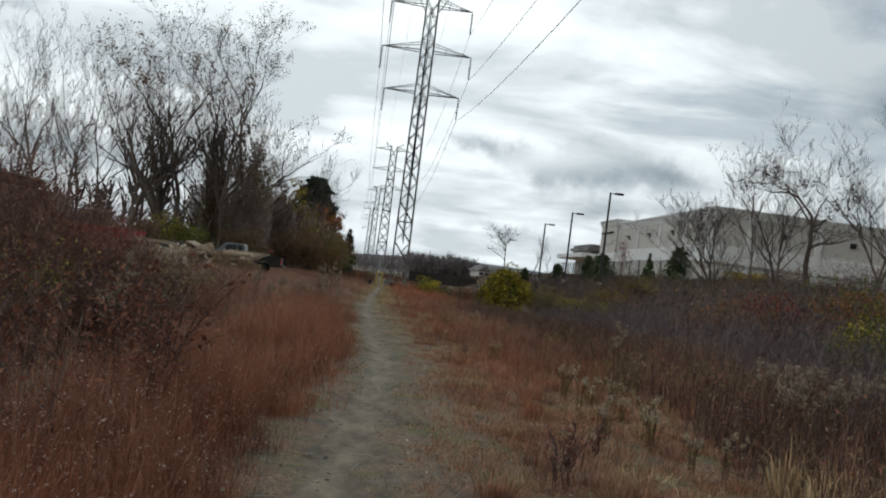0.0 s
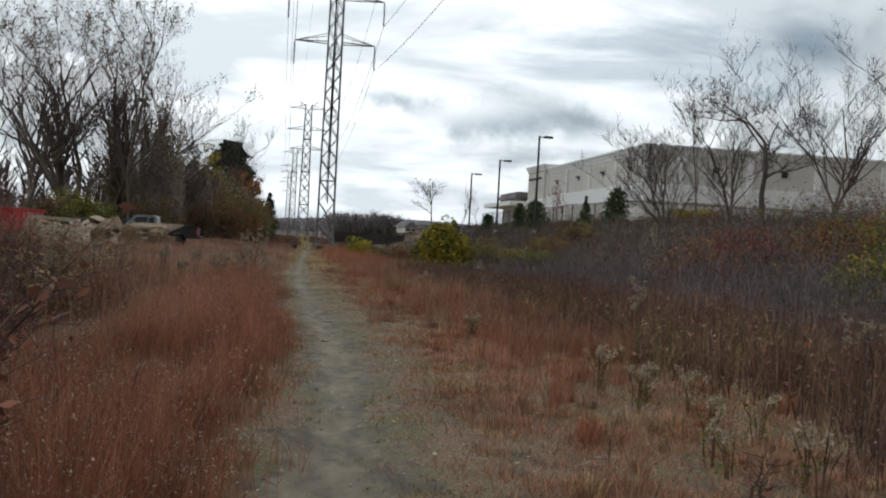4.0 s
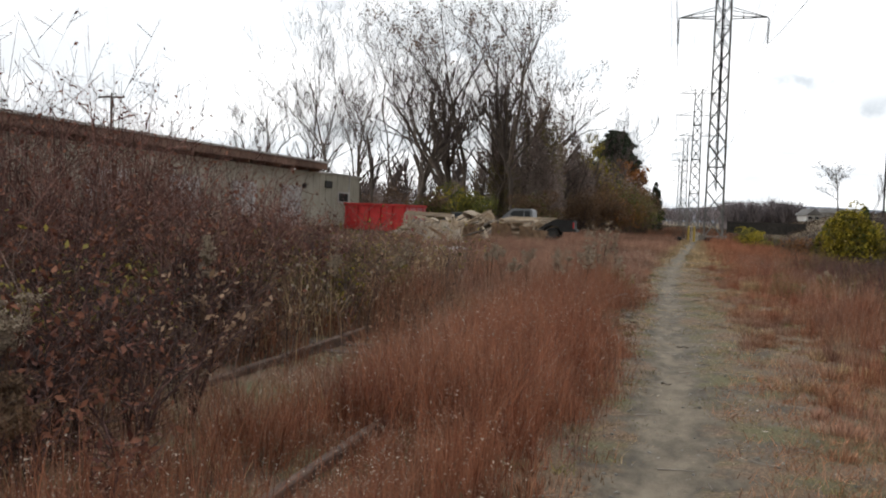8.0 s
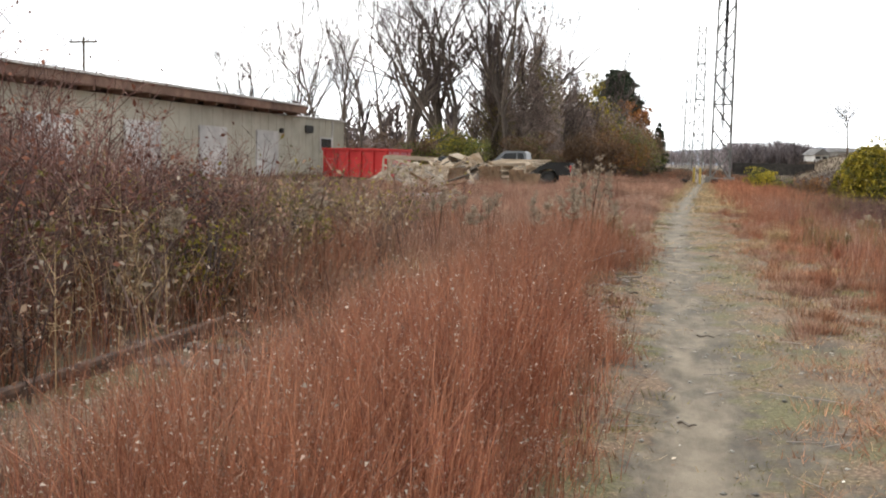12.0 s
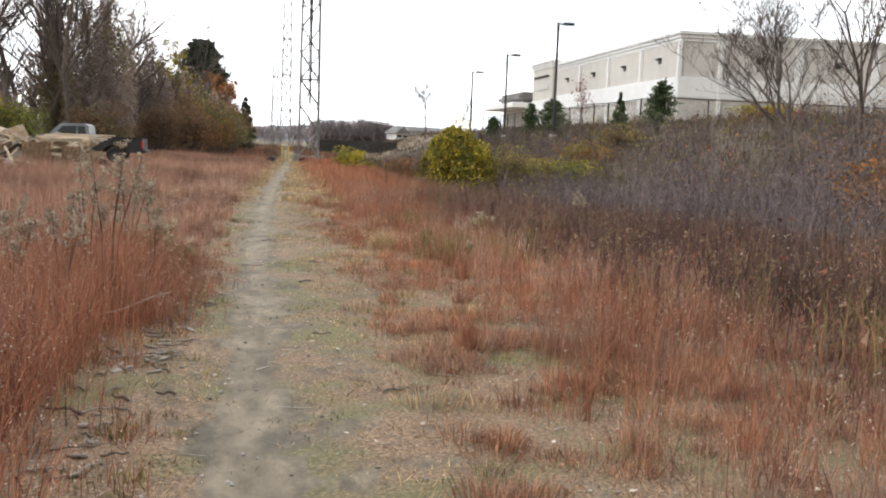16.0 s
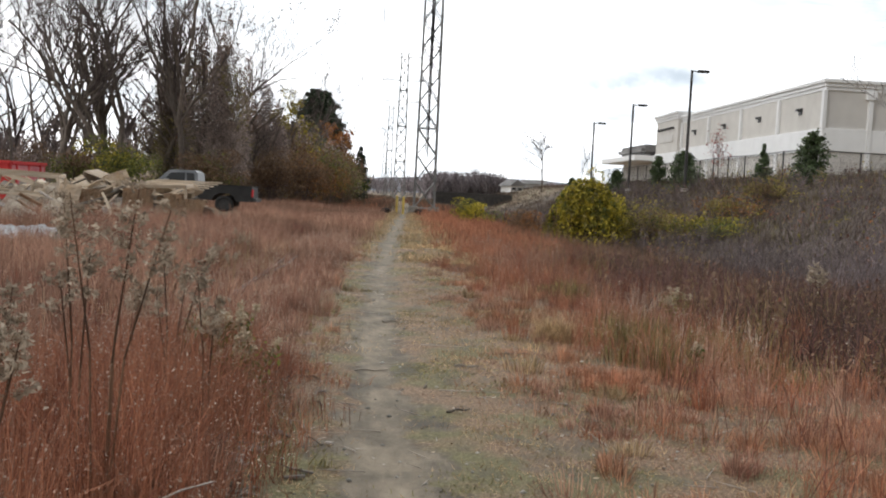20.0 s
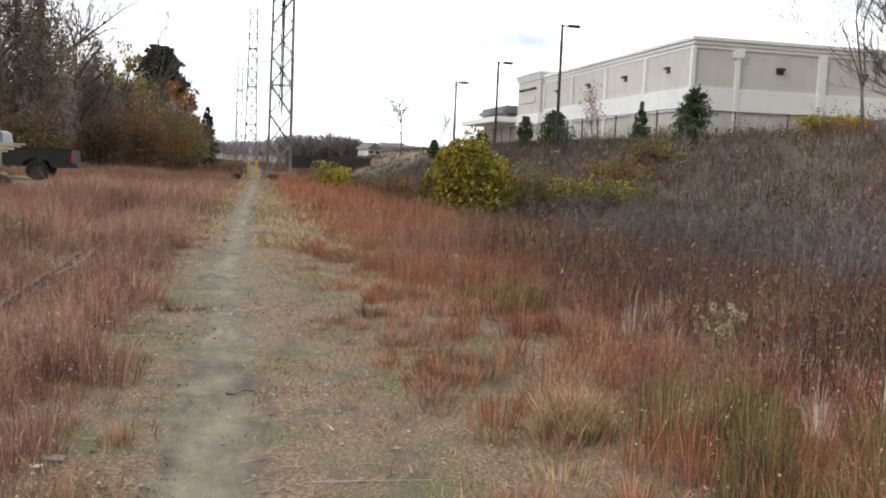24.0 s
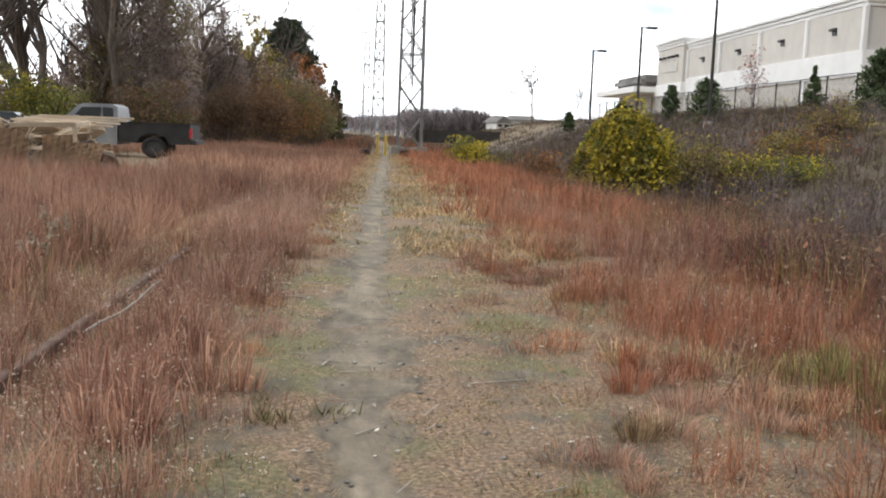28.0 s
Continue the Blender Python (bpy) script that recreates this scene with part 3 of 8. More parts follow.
    col = blend(litter_a.outputs["Fac"], col, ramp(tex(14, 6, 0.7), ((0.4, (0.055, 0.042, 0.032)), (0.6, (0.13, 0.096, 0.066)))))
    hollow = nt.nodes.new("ShaderNodeMix")           # damp hollows and trodden dark spots
    hollow.data_type = "RGBA"
    hollow.inputs[7].default_value = (0.075, 0.066, 0.052, 1)
    nt.links.new(ramp(tex(1.9, 7, 0.66, True), ((0.53, (0, 0, 0)), (0.66, (0.75, 0.75, 0.75)))), hollow.inputs[0])
    nt.links.new(col, hollow.inputs[6])
    nt.links.new(hollow.outputs[2], bs.inputs["Base Color"])
    bp = nt.nodes.new("ShaderNodeBump")
    bp.inputs["Strength"].default_value, bp.inputs["Distance"].default_value = 0.6, 0.02
    nt.links.new(tex(30, 9, 0.75), bp.inputs["Height"])
    nt.links.new(bp.outputs[0], bs.inputs["Normal"])
    return m


ground = arr("ground", gV, gF, ground_material(), smooth=True)
tagged(ground, "trodden earth with short dry turf and a worn dusty path", "ground", kind="structure")
wear = ground.data.attributes.new("wear", "FLOAT", "POINT")
d = gV[:, 0] - path_x(gV[:, 1])
w = np.exp(-np.abs(d / (0.22 + 0.05 * np.sin(gV[:, 1] * 1.1))) ** 2.2) * (0.86 - 0.10 * smooth(18, 26, gV[:, 1]) * (0.8 + 0.8 * np.sin(gV[:, 1] * 1.3))) + 0.40 * (1 - 0.5 * smooth(17, 25, gV[:, 1])) * np.exp(-np.abs((d - 0.30) / (0.88 + 0.35 * smooth(20, 28, gV[:, 1]))) ** 4)
w *= (gV[:, 1] < 110)
wear.data.foreach_set("value", w.astype(np.float32))
under = ground.data.attributes.new("litter", "FLOAT", "POINT")
lx, ly = gV[:, 0], gV[:, 1]
lw = np.maximum(smooth(4.0, 6.5, lx) * smooth(34, 31, lx) * smooth(160, 140, ly), smooth(-3.6, -4.6, lx) * smooth(-13, -11, lx) * smooth(27, 23, ly)) * 0.9
under.data.foreach_set("value", lw.astype(np.float32))

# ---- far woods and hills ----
# the hills' distance haze comes from their material colour
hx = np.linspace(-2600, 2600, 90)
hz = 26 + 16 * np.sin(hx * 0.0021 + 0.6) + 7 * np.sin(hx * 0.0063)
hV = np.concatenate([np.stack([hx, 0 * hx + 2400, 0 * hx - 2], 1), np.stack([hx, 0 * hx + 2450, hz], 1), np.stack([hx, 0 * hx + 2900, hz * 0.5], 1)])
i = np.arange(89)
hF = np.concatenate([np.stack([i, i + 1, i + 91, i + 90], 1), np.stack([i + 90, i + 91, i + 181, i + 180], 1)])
tagged(arr("backdrop_hills", hV, hF, M["hill"]), "low wooded hills on the horizon, coloured blue-grey for haze", "hills", kind="structure")


def far_wood(name, x0, x1, y0, y1, n, h0, h1, label, mat="far_wood"):
    """A far stand of bare trees, as many upright crowns of fine twigs."""
    x, y = rng.uniform(x0, x1, n), rng.uniform(y0, y1, n)
    h = rng.uniform(h0, h1, n) * (0.75 + 0.25 * np.sin(x * 0.09 + 1) * np.sin(x * 0.031))
    P = np.stack([x, y, ground_z(x, y)], 1)
    a = [ribs(P, P + np.stack([0 * h, 0 * h, h * 0.7], 1), 0.16, 0.05)]
    k = 26
    B = np.repeat(P, k, 0)
    hh = np.repeat(h, k)
    s = B + np.stack([0 * hh, 0 * hh, hh * rng.uniform(0.15, 0.6, len(hh))], 1)
    az, r = rng.uniform(0, 6.28, len(hh)), hh * rng.uniform(0.08, 0.26, len(hh))
    e = s + np.stack([np.cos(az) * r, np.sin(az) * r, hh * rng.uniform(0.15, 0.40, len(hh))], 1)
    a.append(ribs(s, e, 0.09, 0.04))
    return tagged(arr(name, *join(*a), M[mat]), label, "woods", kind="stuff")


far_wood("far_woods", -60, 150, 380, 470, 700, 9, 13, "far bare grey woods along the horizon")
far_wood("far_woods", 9, 19, 268, 300, 190, 9.0, 10.5, "rounded stand of bare grey-brown trees far off")
far_wood("far_woods", 21, 43, 268, 300, 420, 9.5, 12.0, "rounded stand of bare grey-brown trees far off")
far_wood("far_woods", -260, -45, 180, 330, 420, 12, 18, "bare woods far behind the lot")
far_wood("far_woods", 70, 330, 240, 400, 300, 9, 14, "bare woods far beyond the warehouse")
far_wood("far_woods", -80, -15, 106, 138, 90, 8, 13, "grey haze of thin bare trees behind the tree row", "twig")

# ---- grasses ----
def scatter(n, x0, x1, y0, y1):
    return rng.uniform(x0, x1, n), rng.uniform(y0, y1, n)


def patch(x, y, s=0.35, o=0.0):
    """Slow bumps between about -1 and 1, to make clumps."""
    return (np.sin(x * s * 2.1 + o) * np.sin(y * s * 1.7 + 2 * o) + np.sin(x * s * 4.3 + y * s * 3.1 + o) * 0.6 + np.sin(y * s * 5.3 - x * s * 2.9 + 3 * o) * 0.5) / 1.6


def near_rail(y):
    return -1.72 - 0.01 * np.asarray(y)


FAR_RAIL = -3.72


def by_rail(x, y):
    """Where the old rails still show: 1 on the trodden-down strips beside them."""
    a = smooth(0.66, 0.38, np.abs(x + 1.60)) * smooth(8.3, 9.1, y) * smooth(11.9, 11.3, y)
    b = smooth(0.70, 0.35, np.abs(x + 3.40)) * smooth(11.9, 12.8, y) * smooth(17.3, 16.4, y)
    c = smooth(0.50, 0.30, np.abs(x - near_rail(y) - 0.24)) * smooth(29.2, 30.0, y) * smooth(40, 38, y) * (0.75 + 0.35 * np.sin(y * 1.7))
    return np.clip(a + 0.9 * b + 0.72 * c, 0, 1)


def stand(name, mat, n, area, h, w, keep, lean=(0.08, 1.0), label="", clump=0.10, seeds=0.0, category="grass", tall=None, tuft=12, size=(0.003, 0.0075), edge=None, short=False, crumple=0.0, fuzz=0.0, wither="tan_leaf"):
    """A stand of grass: blades in tufts within area (x0, x1, y0, y1) where keep(x, y) is above a random number; tall(x, y) scales their height."""
    tn = n // tuft
    tx, ty = scatter(tn, *area)
    jx = rng.normal(0, 0.13, tn)
    ok = rng.uniform(0, 1, tn) < keep(tx + jx, ty)
    ok &= ~((np.abs(tx - near_rail(ty)) < 0.07) | ((np.abs(tx - FAR_RAIL) < 0.07) & (ty < 19))) | (ty > 40)
    if h[1] > 0.25:                                   # churned bare edge beside the path
        ok &= ~((tx > -1.15) & (tx < -0.2) & (ty > 18.3) & (ty < 22.4) & (rng.uniform(0, 1, tn) < 0.9))
    tx, ty = tx[ok], ty[ok]
    x, y = np.repeat(tx, tuft), np.repeat(ty, tuft)
    up = np.repeat(rng.uniform(0.45, 1.15, len(tx)), tuft)
    x, y = x + rng.normal(0, clump, len(x)), y + rng.normal(0, clump, len(x))
    H = rng.uniform(h[0], h[1], len(x)) * up * (1 - 0.72 * by_rail(x, y))
    if edge:                                          # lower where the stand thins out towards the path
        H = H * (0.38 + 0.62 * smooth(edge, edge + 0.55, np.abs(x - path_x(y))))
    if tall:
        H = H * tall(x, y)
    P = np.stack([x, y, ground_z(x, y) - (0.004 if short else 0.02)], 1)
    far = lean[0] + (lean[1] - lean[0]) * rng.uniform(0, 1, len(x)) ** 1.8
    W = rng.uniform(w[0], w[1], len(x))
    V, F = blades1(P, H, W * 1.3, far) if short else ribbons(P, H, W, far)
    ob = tagged(arr(name, V, F, mat), label, category, kind="stuff")
    if fuzz:                                          # soft awns along the upper stalks
        five = V.reshape(-1, 5, 3)
        five = five[rng.uniform(0, 1, len(five)) < fuzz]
        u = rng.uniform(0.0, 1.0, (len(five), 4, 1))
        pos = (five[:, None, 2] * (1 - u) + five[:, None, 4] * u).reshape(-1, 3) + rng.normal(0, 0.016, (len(five) * 4, 3))
        tagged(arr("awns", *flecks(pos, rng.uniform(0.003, 0.007, len(pos))), M["awn"]), "soft awns on the bunch grass", "grass", kind="stuff")
    if crumple:                                       # withered leaves clinging to the stems
        five = V.reshape(-1, 5, 3)
        five = five[rng.uniform(0, 1, len(five)) < crumple]
        u = rng.uniform(0.1, 1.0, (len(five), 2, 1))
        pos = np.where(u < 0.5, five[:, None, 0] * (1 - 2 * u) + five[:, None, 2] * 2 * u, five[:, None, 2] * (2 - 2 * u) + five[:, None, 4] * (2 * u - 1)).reshape(-1, 3)
        pos = pos + rng.normal(0, 0.022, pos.shape)
        tagged(arr("withered_leaves", *flecks(pos, rng.uniform(0.010, 0.032, len(pos)) * (1 if y.mean() < 40 else 1.5)), M[wither]), "withered leaves clinging to dead weed stems", "leaves", kind="stuff")
    if seeds:
        five = V.reshape(-1, 5, 3)
        five = five[rng.uniform(0, 1, len(five)) < seeds]
        k = 4
        u = rng.uniform(0.25, 1.0, (len(five), k, 1))
        tips = (five[:, None, 3] * (1 - u) + five[:, None, 4] * u).reshape(-1, 3) + rng.normal(0, 0.010, (len(five) * k, 3))
        so = arr("seed_heads", *flecks(tips, rng.uniform(size[0], size[1], len(tips))), M["seed"])
        tagged(so, "pale fluffy seed heads on the grass tips", "seed heads", kind="stuff")
    return ob


def left_of(edge, soft=0.25):
    return lambda x, y: smooth(edge + soft, edge - soft, x - path_x(y) + 0.22 * patch(x, y, 0.8))


def strip(a, b, soft=0.3, o=0.0, s=0.6, thin=0.0):
    def f(x, y):
        e = x - path_x(y) + 0.3 * patch(x, y, s, o)
        return smooth(a - soft, a + soft, e) * (1 - smooth(b - soft, b + soft, e)) * (1 - thin + thin * smooth(-0.3, 0.5, patch(x, y, s * 0.7, o + 2)))
    return f


W1 = (0.0024, 0.0058)


def thin_far(x, y):
    return np.maximum(1 - 0.42 * smooth(24.5, 28, y), 0.3) * np.where(x < -2.1, 0.72, 1.0)


def field(x, y):
    """Open grass left of the rails, which stops short of the bare lot round the heap."""
    return smooth(-2.5, -2.9, x) * np.maximum(smooth(51.5, 50, y + 0.8 * patch(x, y, 0.4)) * (1 - smooth(2.3, 1.7, np.abs(x + 8.9)) * smooth(2.3, 1.6, np.abs(y - 41.3))), smooth(-6.4, -5.2, x))


RG, PG, DR = M["red_grass"], M["pink_grass"], M["dark_red_grass"]
# russet bunch grass left of the path
stand("red_grass", RG, 120000, (-2.6, -0.3, -5, 27), (0.45, 0.95), W1, strip(-2.6, -0.68, 0.22, 0.0, 0.6, 0.15), lean=(0.08, 0.95), tuft=30, clump=0.085, fuzz=0.24, label="tall russet bunch grass beside the path", seeds=0.2, tall=thin_far, edge=0.62)
stand("red_grass", DR, 36000, (-2.6, -0.3, -5, 40), (0.4, 0.95), W1, strip(-2.6, -0.75, 0.25, 0.4, 0.9, 0.8), label="darker purplish bunch grass in clumps", tall=thin_far, edge=0.65)
stand("red_grass", PG, 36000, (-3.7, -1.4, -5, 30), (0.3, 0.75), W1, strip(-4.2, -1.3, 0.2, 1.0, 0.8, 0.4), tuft=30, clump=0.075, fuzz=0.13, label="thin faded grass between the rails", seeds=0.25, tall=thin_far)
stand("red_grass", PG, 66000, (-2.8, -0.4, 25, 47), (0.35, 0.85), W1, strip(-2.8, -0.72, 0.25, 1.0, 0.8, 0.3), tuft=30, clump=0.075, fuzz=0.13, label="faded russet bunch grass with pale seed heads", seeds=0.26, tall=thin_far, edge=0.65)
stand("red_grass", PG, 100000, (-14.5, -2.7, 22, 52), (0.35, 0.75), (0.005, 0.012), field, tuft=30, clump=0.085, short=True, label="faded russet grass beyond the rails")
stand("red_grass", PG, 9000, (-9.5, -2.7, 22, 46), (0.4, 0.8), W1, field, tuft=12, clump=0.1, fuzz=0.5, label="paler seeding grass beyond the rails", seeds=0.7)
stand("red_grass", RG, 36000, (-9, -2.6, 24, 52), (0.4, 0.9), (0.004, 0.010), lambda x, y: field(x, y) * smooth(-0.2, 0.5, patch(x, y, 0.5, 0.6)), label="tall russet bunch grass in clumps", seeds=0.12, tall=thin_far)
stand("red_grass", PG, 46000, (-13, -0.4, 46, 92), (0.26, 0.58), (0.012, 0.026), lambda x, y: smooth(-0.7, -1.2, x - path_x(y)) * np.maximum(smooth(-6.2, -5.0, x + 0.04 * (y - 46)), smooth(66, 69, y)), label="faded russet grass reaching to the trees", clump=0.2, short=True)
# right of the path: matted short grass, then bunch grass, then weeds
stand("straw_grass", M["straw"], 90000, (0.2, 4.6, -5, 40), (0.02, 0.06), (0.003, 0.007), lambda x, y: strip(0.55, 4.0, 0.35, 0.3, 0.9, 0.5)(x, y) * (0.35 + 0.65 * smooth(9, 15, y)), lean=(0.6, 2.2), label="short matted straw-coloured grass", clump=0.07, short=True)
stand("red_short_grass", PG, 120000, (0.4, 4.8, -5, 40), (0.03, 0.10), (0.003, 0.007), strip(0.95, 4.2, 0.35, 1.7, 0.9, 0.75), lean=(0.3, 1.5), label="short pinkish-brown grass in patches", clump=0.07, short=True)
stand("red_short_grass", M["rust_grass"], 40000, (0.5, 4.8, -5, 40), (0.05, 0.17), (0.003, 0.007), strip(1.0, 4.2, 0.3, 3.3, 1.1, 1.0), lean=(0.3, 1.5), label="low mats of orange-russet grass", tuft=26, clump=0.09, short=True)
stand("straw_grass", M["straw"], 6500, (1.6, 5.2, -5, 40), (0.15, 0.40), (0.003, 0.007), strip(2.2, 4.6, 0.4, 7.3, 0.7, 1.0), lean=(0.1, 0.9), tuft=40, clump=0.09, label="taller pale straw in loose clumps", seeds=0.3)


def bunch(a, b, o, thin, s=0.7):
    """Bunch grass right of the path: a narrow belt at first, wide further on."""
    g = strip(a, b, 0.35, o, s, thin)
    return lambda x, y: g(x, y) * np.where(y < 13, smooth(2.6, 1.9, x), smooth(3.2, 5.0, x) * 0.15 + smooth(4.6 + 0.08 * (y - 13), 3.6 + 0.08 * (y - 13), x)).clip(0, 1)


stand("red_grass", RG, 84000, (1.0, 6.5, 6, 47), (0.35, 0.80), W1, bunch(1.8, 5.6, 2.6, 1.0), tuft=40, clump=0.085, fuzz=0.13, label="russet bunch grass right beside the path", seeds=0.10, edge=1.5, tall=lambda x, y: 1 - 0.2 * smooth(20, 26, y))
stand("red_grass", PG, 52000, (1.6, 6.5, 10, 47), (0.26, 0.66), W1, bunch(2.2, 6.0, 4.6, 0.95, 0.6), tuft=40, clump=0.085, fuzz=0.13, label="faded bunch grass with pale seed heads", seeds=0.25)
stand("red_grass", DR, 18000, (1.6, 6.5, 10, 47), (0.35, 0.75), W1, strip(2.2, 6.0, 0.4, 6.1, 0.7, 1.0), label="darker purplish bunch grass in clumps")
stand("red_grass", RG, 40000, (0.7, 9, 45, 92), (0.25, 0.65), (0.012, 0.026), strip(1.5, 6.5, 0.6, 2.6, 0.4, 0.7), label="russet grass along the far path", clump=0.2, short=True)
# turf on the path itself
stand("green_grass", M["green_grass"], 170000, (-1.3, 2.6, -5, 42), (0.010, 0.035), (0.003, 0.008), lambda x, y: (smooth(0.15, 0.36, np.abs(x - path_x(y))) * smooth(0.12, 0.45, patch(x, y, 1.1, 0.7))), lean=(0.3, 1.3), label="thin short green turf on the path", clump=0.06, short=True)
stand("straw_grass", M["straw"], 150000, (-1.3, 2.6, -5, 42), (0.015, 0.06), (0.003, 0.006), lambda x, y: smooth(0.18, 0.6, np.abs(x - path_x(y) - 0.1)) * (0.15 + 0.85 * smooth(-0.1, 0.5, patch(x, y, 1.3, 2.9))) * (0.5 + 0.5 * smooth(9, 15, y)), lean=(0.6, 1.8), label="short dead straw on the path's edges", clump=0.06, short=True)
stand("straw_grass", PG, 90000, (-1.3, 2.6, -5, 60), (0.015, 0.06), (0.003, 0.007), lambda x, y: smooth(0.35, 0.75, np.abs(x - path_x(y) - 0.1)) * smooth(0.1, 0.5, patch(x, y, 1.0, 5.1)), lean=(0.5, 1.7), label="low pinkish dead grass on the path's edges", clump=0.06, short=True)
stand("straw_grass", M["straw"], 70000, (-1.1, 2.4, 19, 42), (0.012, 0.045), (0.003, 0.007), lambda x, y: smooth(0.12, 0.45, np.abs(x - path_x(y))) * (0.3 + 0.7 * smooth(-0.3, 0.4, patch(x, y, 1.0, 4.4))) * smooth(19, 24, y), lean=(0.8, 2.0), label="flattened straw matted over the trodden turf", clump=0.06, short=True)
stand("straw_grass", M["straw"], 60000, (-1.2, 2.8, 40, 92), (0.04, 0.18), (0.010, 0.02), lambda x, y: smooth(0.2, 0.6, np.abs(x - path_x(y))) * (0.3 + 0.7 * smooth(-0.4, 0.4, patch(x, y, 0.7, 2.9))), lean=(0.4, 1.5), label="short straw along the far path", clump=0.1, short=True)
stand("green_grass", M["green_grass"], 30000, (-1.2, 2.8, 40, 92), (0.03, 0.10), (0.010, 0.02), lambda x, y: smooth(0.2, 0.5, np.abs(x - path_x(y))) * smooth(-0.2, 0.4, patch(x, y, 0.7, 0.7)), lean=(0.4, 1.5), label="short green turf along the far path", clump=0.1, short=True)
stand("straw_grass", M["straw"], 40000, (-3.9, -1.6, -4, 46), (0.08, 0.30), (0.003, 0.007), strip(-4.2, -1.5, 0.2, 8.0, 0.8, 0.2), lean=(0.2, 1.2), label="low straw between the rails", short=True)
# low growth on the path's edges, and an early belt of rusty mats
stand("rust_mats", M["rust_grass"], 60000, (0.35, 4.4, -5, 17), (0.04, 0.14), (0.003, 0.008), strip(0.65, 4.0, 0.3, 5.3, 0.9, 0.35), lean=(0.4, 1.8), label="matted orange-brown grass beside the path", tuft=20, clump=0.08, short=True)
stand("edge_weeds", M["olive_weed"], 9000, (-1.2, 0.0, 7, 34), (0.04, 0.13), (0.004, 0.010), strip(-0.85, -0.48, 0.12, 2.3, 1.2, 0.9), lean=(0.3, 1.5), tuft=24, clump=0.05, label="low green weeds along the path's edge", category="weeds", short=True)
stand("edge_weeds", M["brown_leaf"], 8000, (-1.2, 0.0, 7, 34), (0.02, 0.08), (0.004, 0.010), strip(-0.85, -0.45, 0.12, 4.9, 1.2, 0.9), lean=(0.3, 1.8), tuft=24, clump=0.06, label="withered brown leaves heaped along the path's edge", category="leaves", short=True)
stand("straw_tuft", M["straw"], 1400, (1.75, 1.98, 29.1, 29.35), (0.22, 0.40), (0.003, 0.006), lambda x, y: 1 + 0 * x, lean=(0.5, 1.5), tuft=20, clump=0.06, label="drooping tuft of pale straw", category="grass")


def tufts(name, mat, n, area, keep, label, blades=100, r=(0.07, 0.20), h=(0.10, 0.24), w=(0.003, 0.007), lean=1.2):
    """Separate tufts of grass, each a dense crown whose outer blades splay and droop."""
    tx, ty = scatter(n, *area)
    ok = rng.uniform(0, 1, n) < keep(tx, ty)
    tx, ty = tx[ok], ty[ok]
    m = len(tx)
    R, T = np.repeat(rng.uniform(r[0], r[1], m), blades), np.repeat(rng.uniform(h[0], h[1], m), blades)
    q, az = np.sqrt(rng.uniform(0, 1, m * blades)), rng.uniform(0, 6.283, m * blades)
    sq = np.repeat(rng.uniform(0.6, 1.5, m), blades)
    x, y = np.repeat(tx, blades) + R * q * np.cos(az) * sq, np.repeat(ty, blades) + R * q * np.sin(az) / sq
    T = T * rng.uniform(0.55, 1.1, len(x)) * (1 - 0.35 * q)
    P = np.stack([x, y, ground_z(x, y) - 0.01], 1)
    out = np.stack([np.cos(az), np.sin(az), 0 * az], 1) * (T * q * lean * rng.uniform(0.3, 1.3, len(x)))[:, None] + rng.normal(0, 0.02, P.shape)
    tw = rng.uniform(0, 3.1416, len(x))
    side = np.stack([np.cos(tw), np.sin(tw), 0 * tw], 1) * (rng.uniform(w[0], w[1], len(x)) / 2)[:, None]
    up = np.stack([0 * T, 0 * T, T], 1)
    mid_, tip = P + out * 0.4 + up * 0.7, P + out + up * (1 - 0.35 * q)[:, None]
    V = np.stack([P - side, P + side, mid_ - side * 0.8, mid_ + side * 0.8, tip], 1)
    k = np.arange(len(x))[:, None] * 5
    F = np.concatenate([k + np.array([[0, 1, 3]]), k + np.array([[0, 3, 2]]), k + np.array([[2, 3, 4]])], 1).reshape(-1, 3)
    return tagged(arr(name, V.reshape(-1, 3), F, mat), label, "grass", kind="stuff")


def beside(a, b, o, t0=-0.1, t1=0.5, s=0.9):
    return lambda x, y: smooth(a, a + 0.5, x - path_x(y)) * smooth(b, b - 0.6, x - path_x(y)) * smooth(t0, t1, patch(x, y, s, o))


tufts("grass_tufts", M["rust_grass"], 2600, (0.5, 5.2, -4, 42), beside(0.9, 4.6, 5.3), "tufts of orange-russet grass beside the path")
tufts("grass_tufts", PG, 1900, (0.4, 5.2, -4, 42), beside(0.8, 4.6, 1.4), "tufts of faded pinkish grass beside the path")
tufts("grass_tufts", M["straw"], 700, (0.6, 5.2, -4, 42), beside(1.0, 4.8, 3.1), "tufts of straw-coloured grass beside the path", w=(0.003, 0.008))
tufts("grass_tufts", RG, 420, (0.9, 4.8, 8, 42), beside(1.2, 4.6, 7.7, 0.1, 0.6), "upright tufts of red bunch grass", r=(0.05, 0.14), h=(0.22, 0.46), lean=0.7, w=(0.002, 0.005), blades=130)
tufts("grass_tufts", M["rust_grass"], 500, (-1.4, -0.3, -4, 42), lambda x, y: smooth(-0.45, -0.75, x - path_x(y)) * smooth(0.0, 0.5, patch(x, y, 1.2, 2.2)), "low rusty tufts along the left edge of the path", h=(0.06, 0.16))
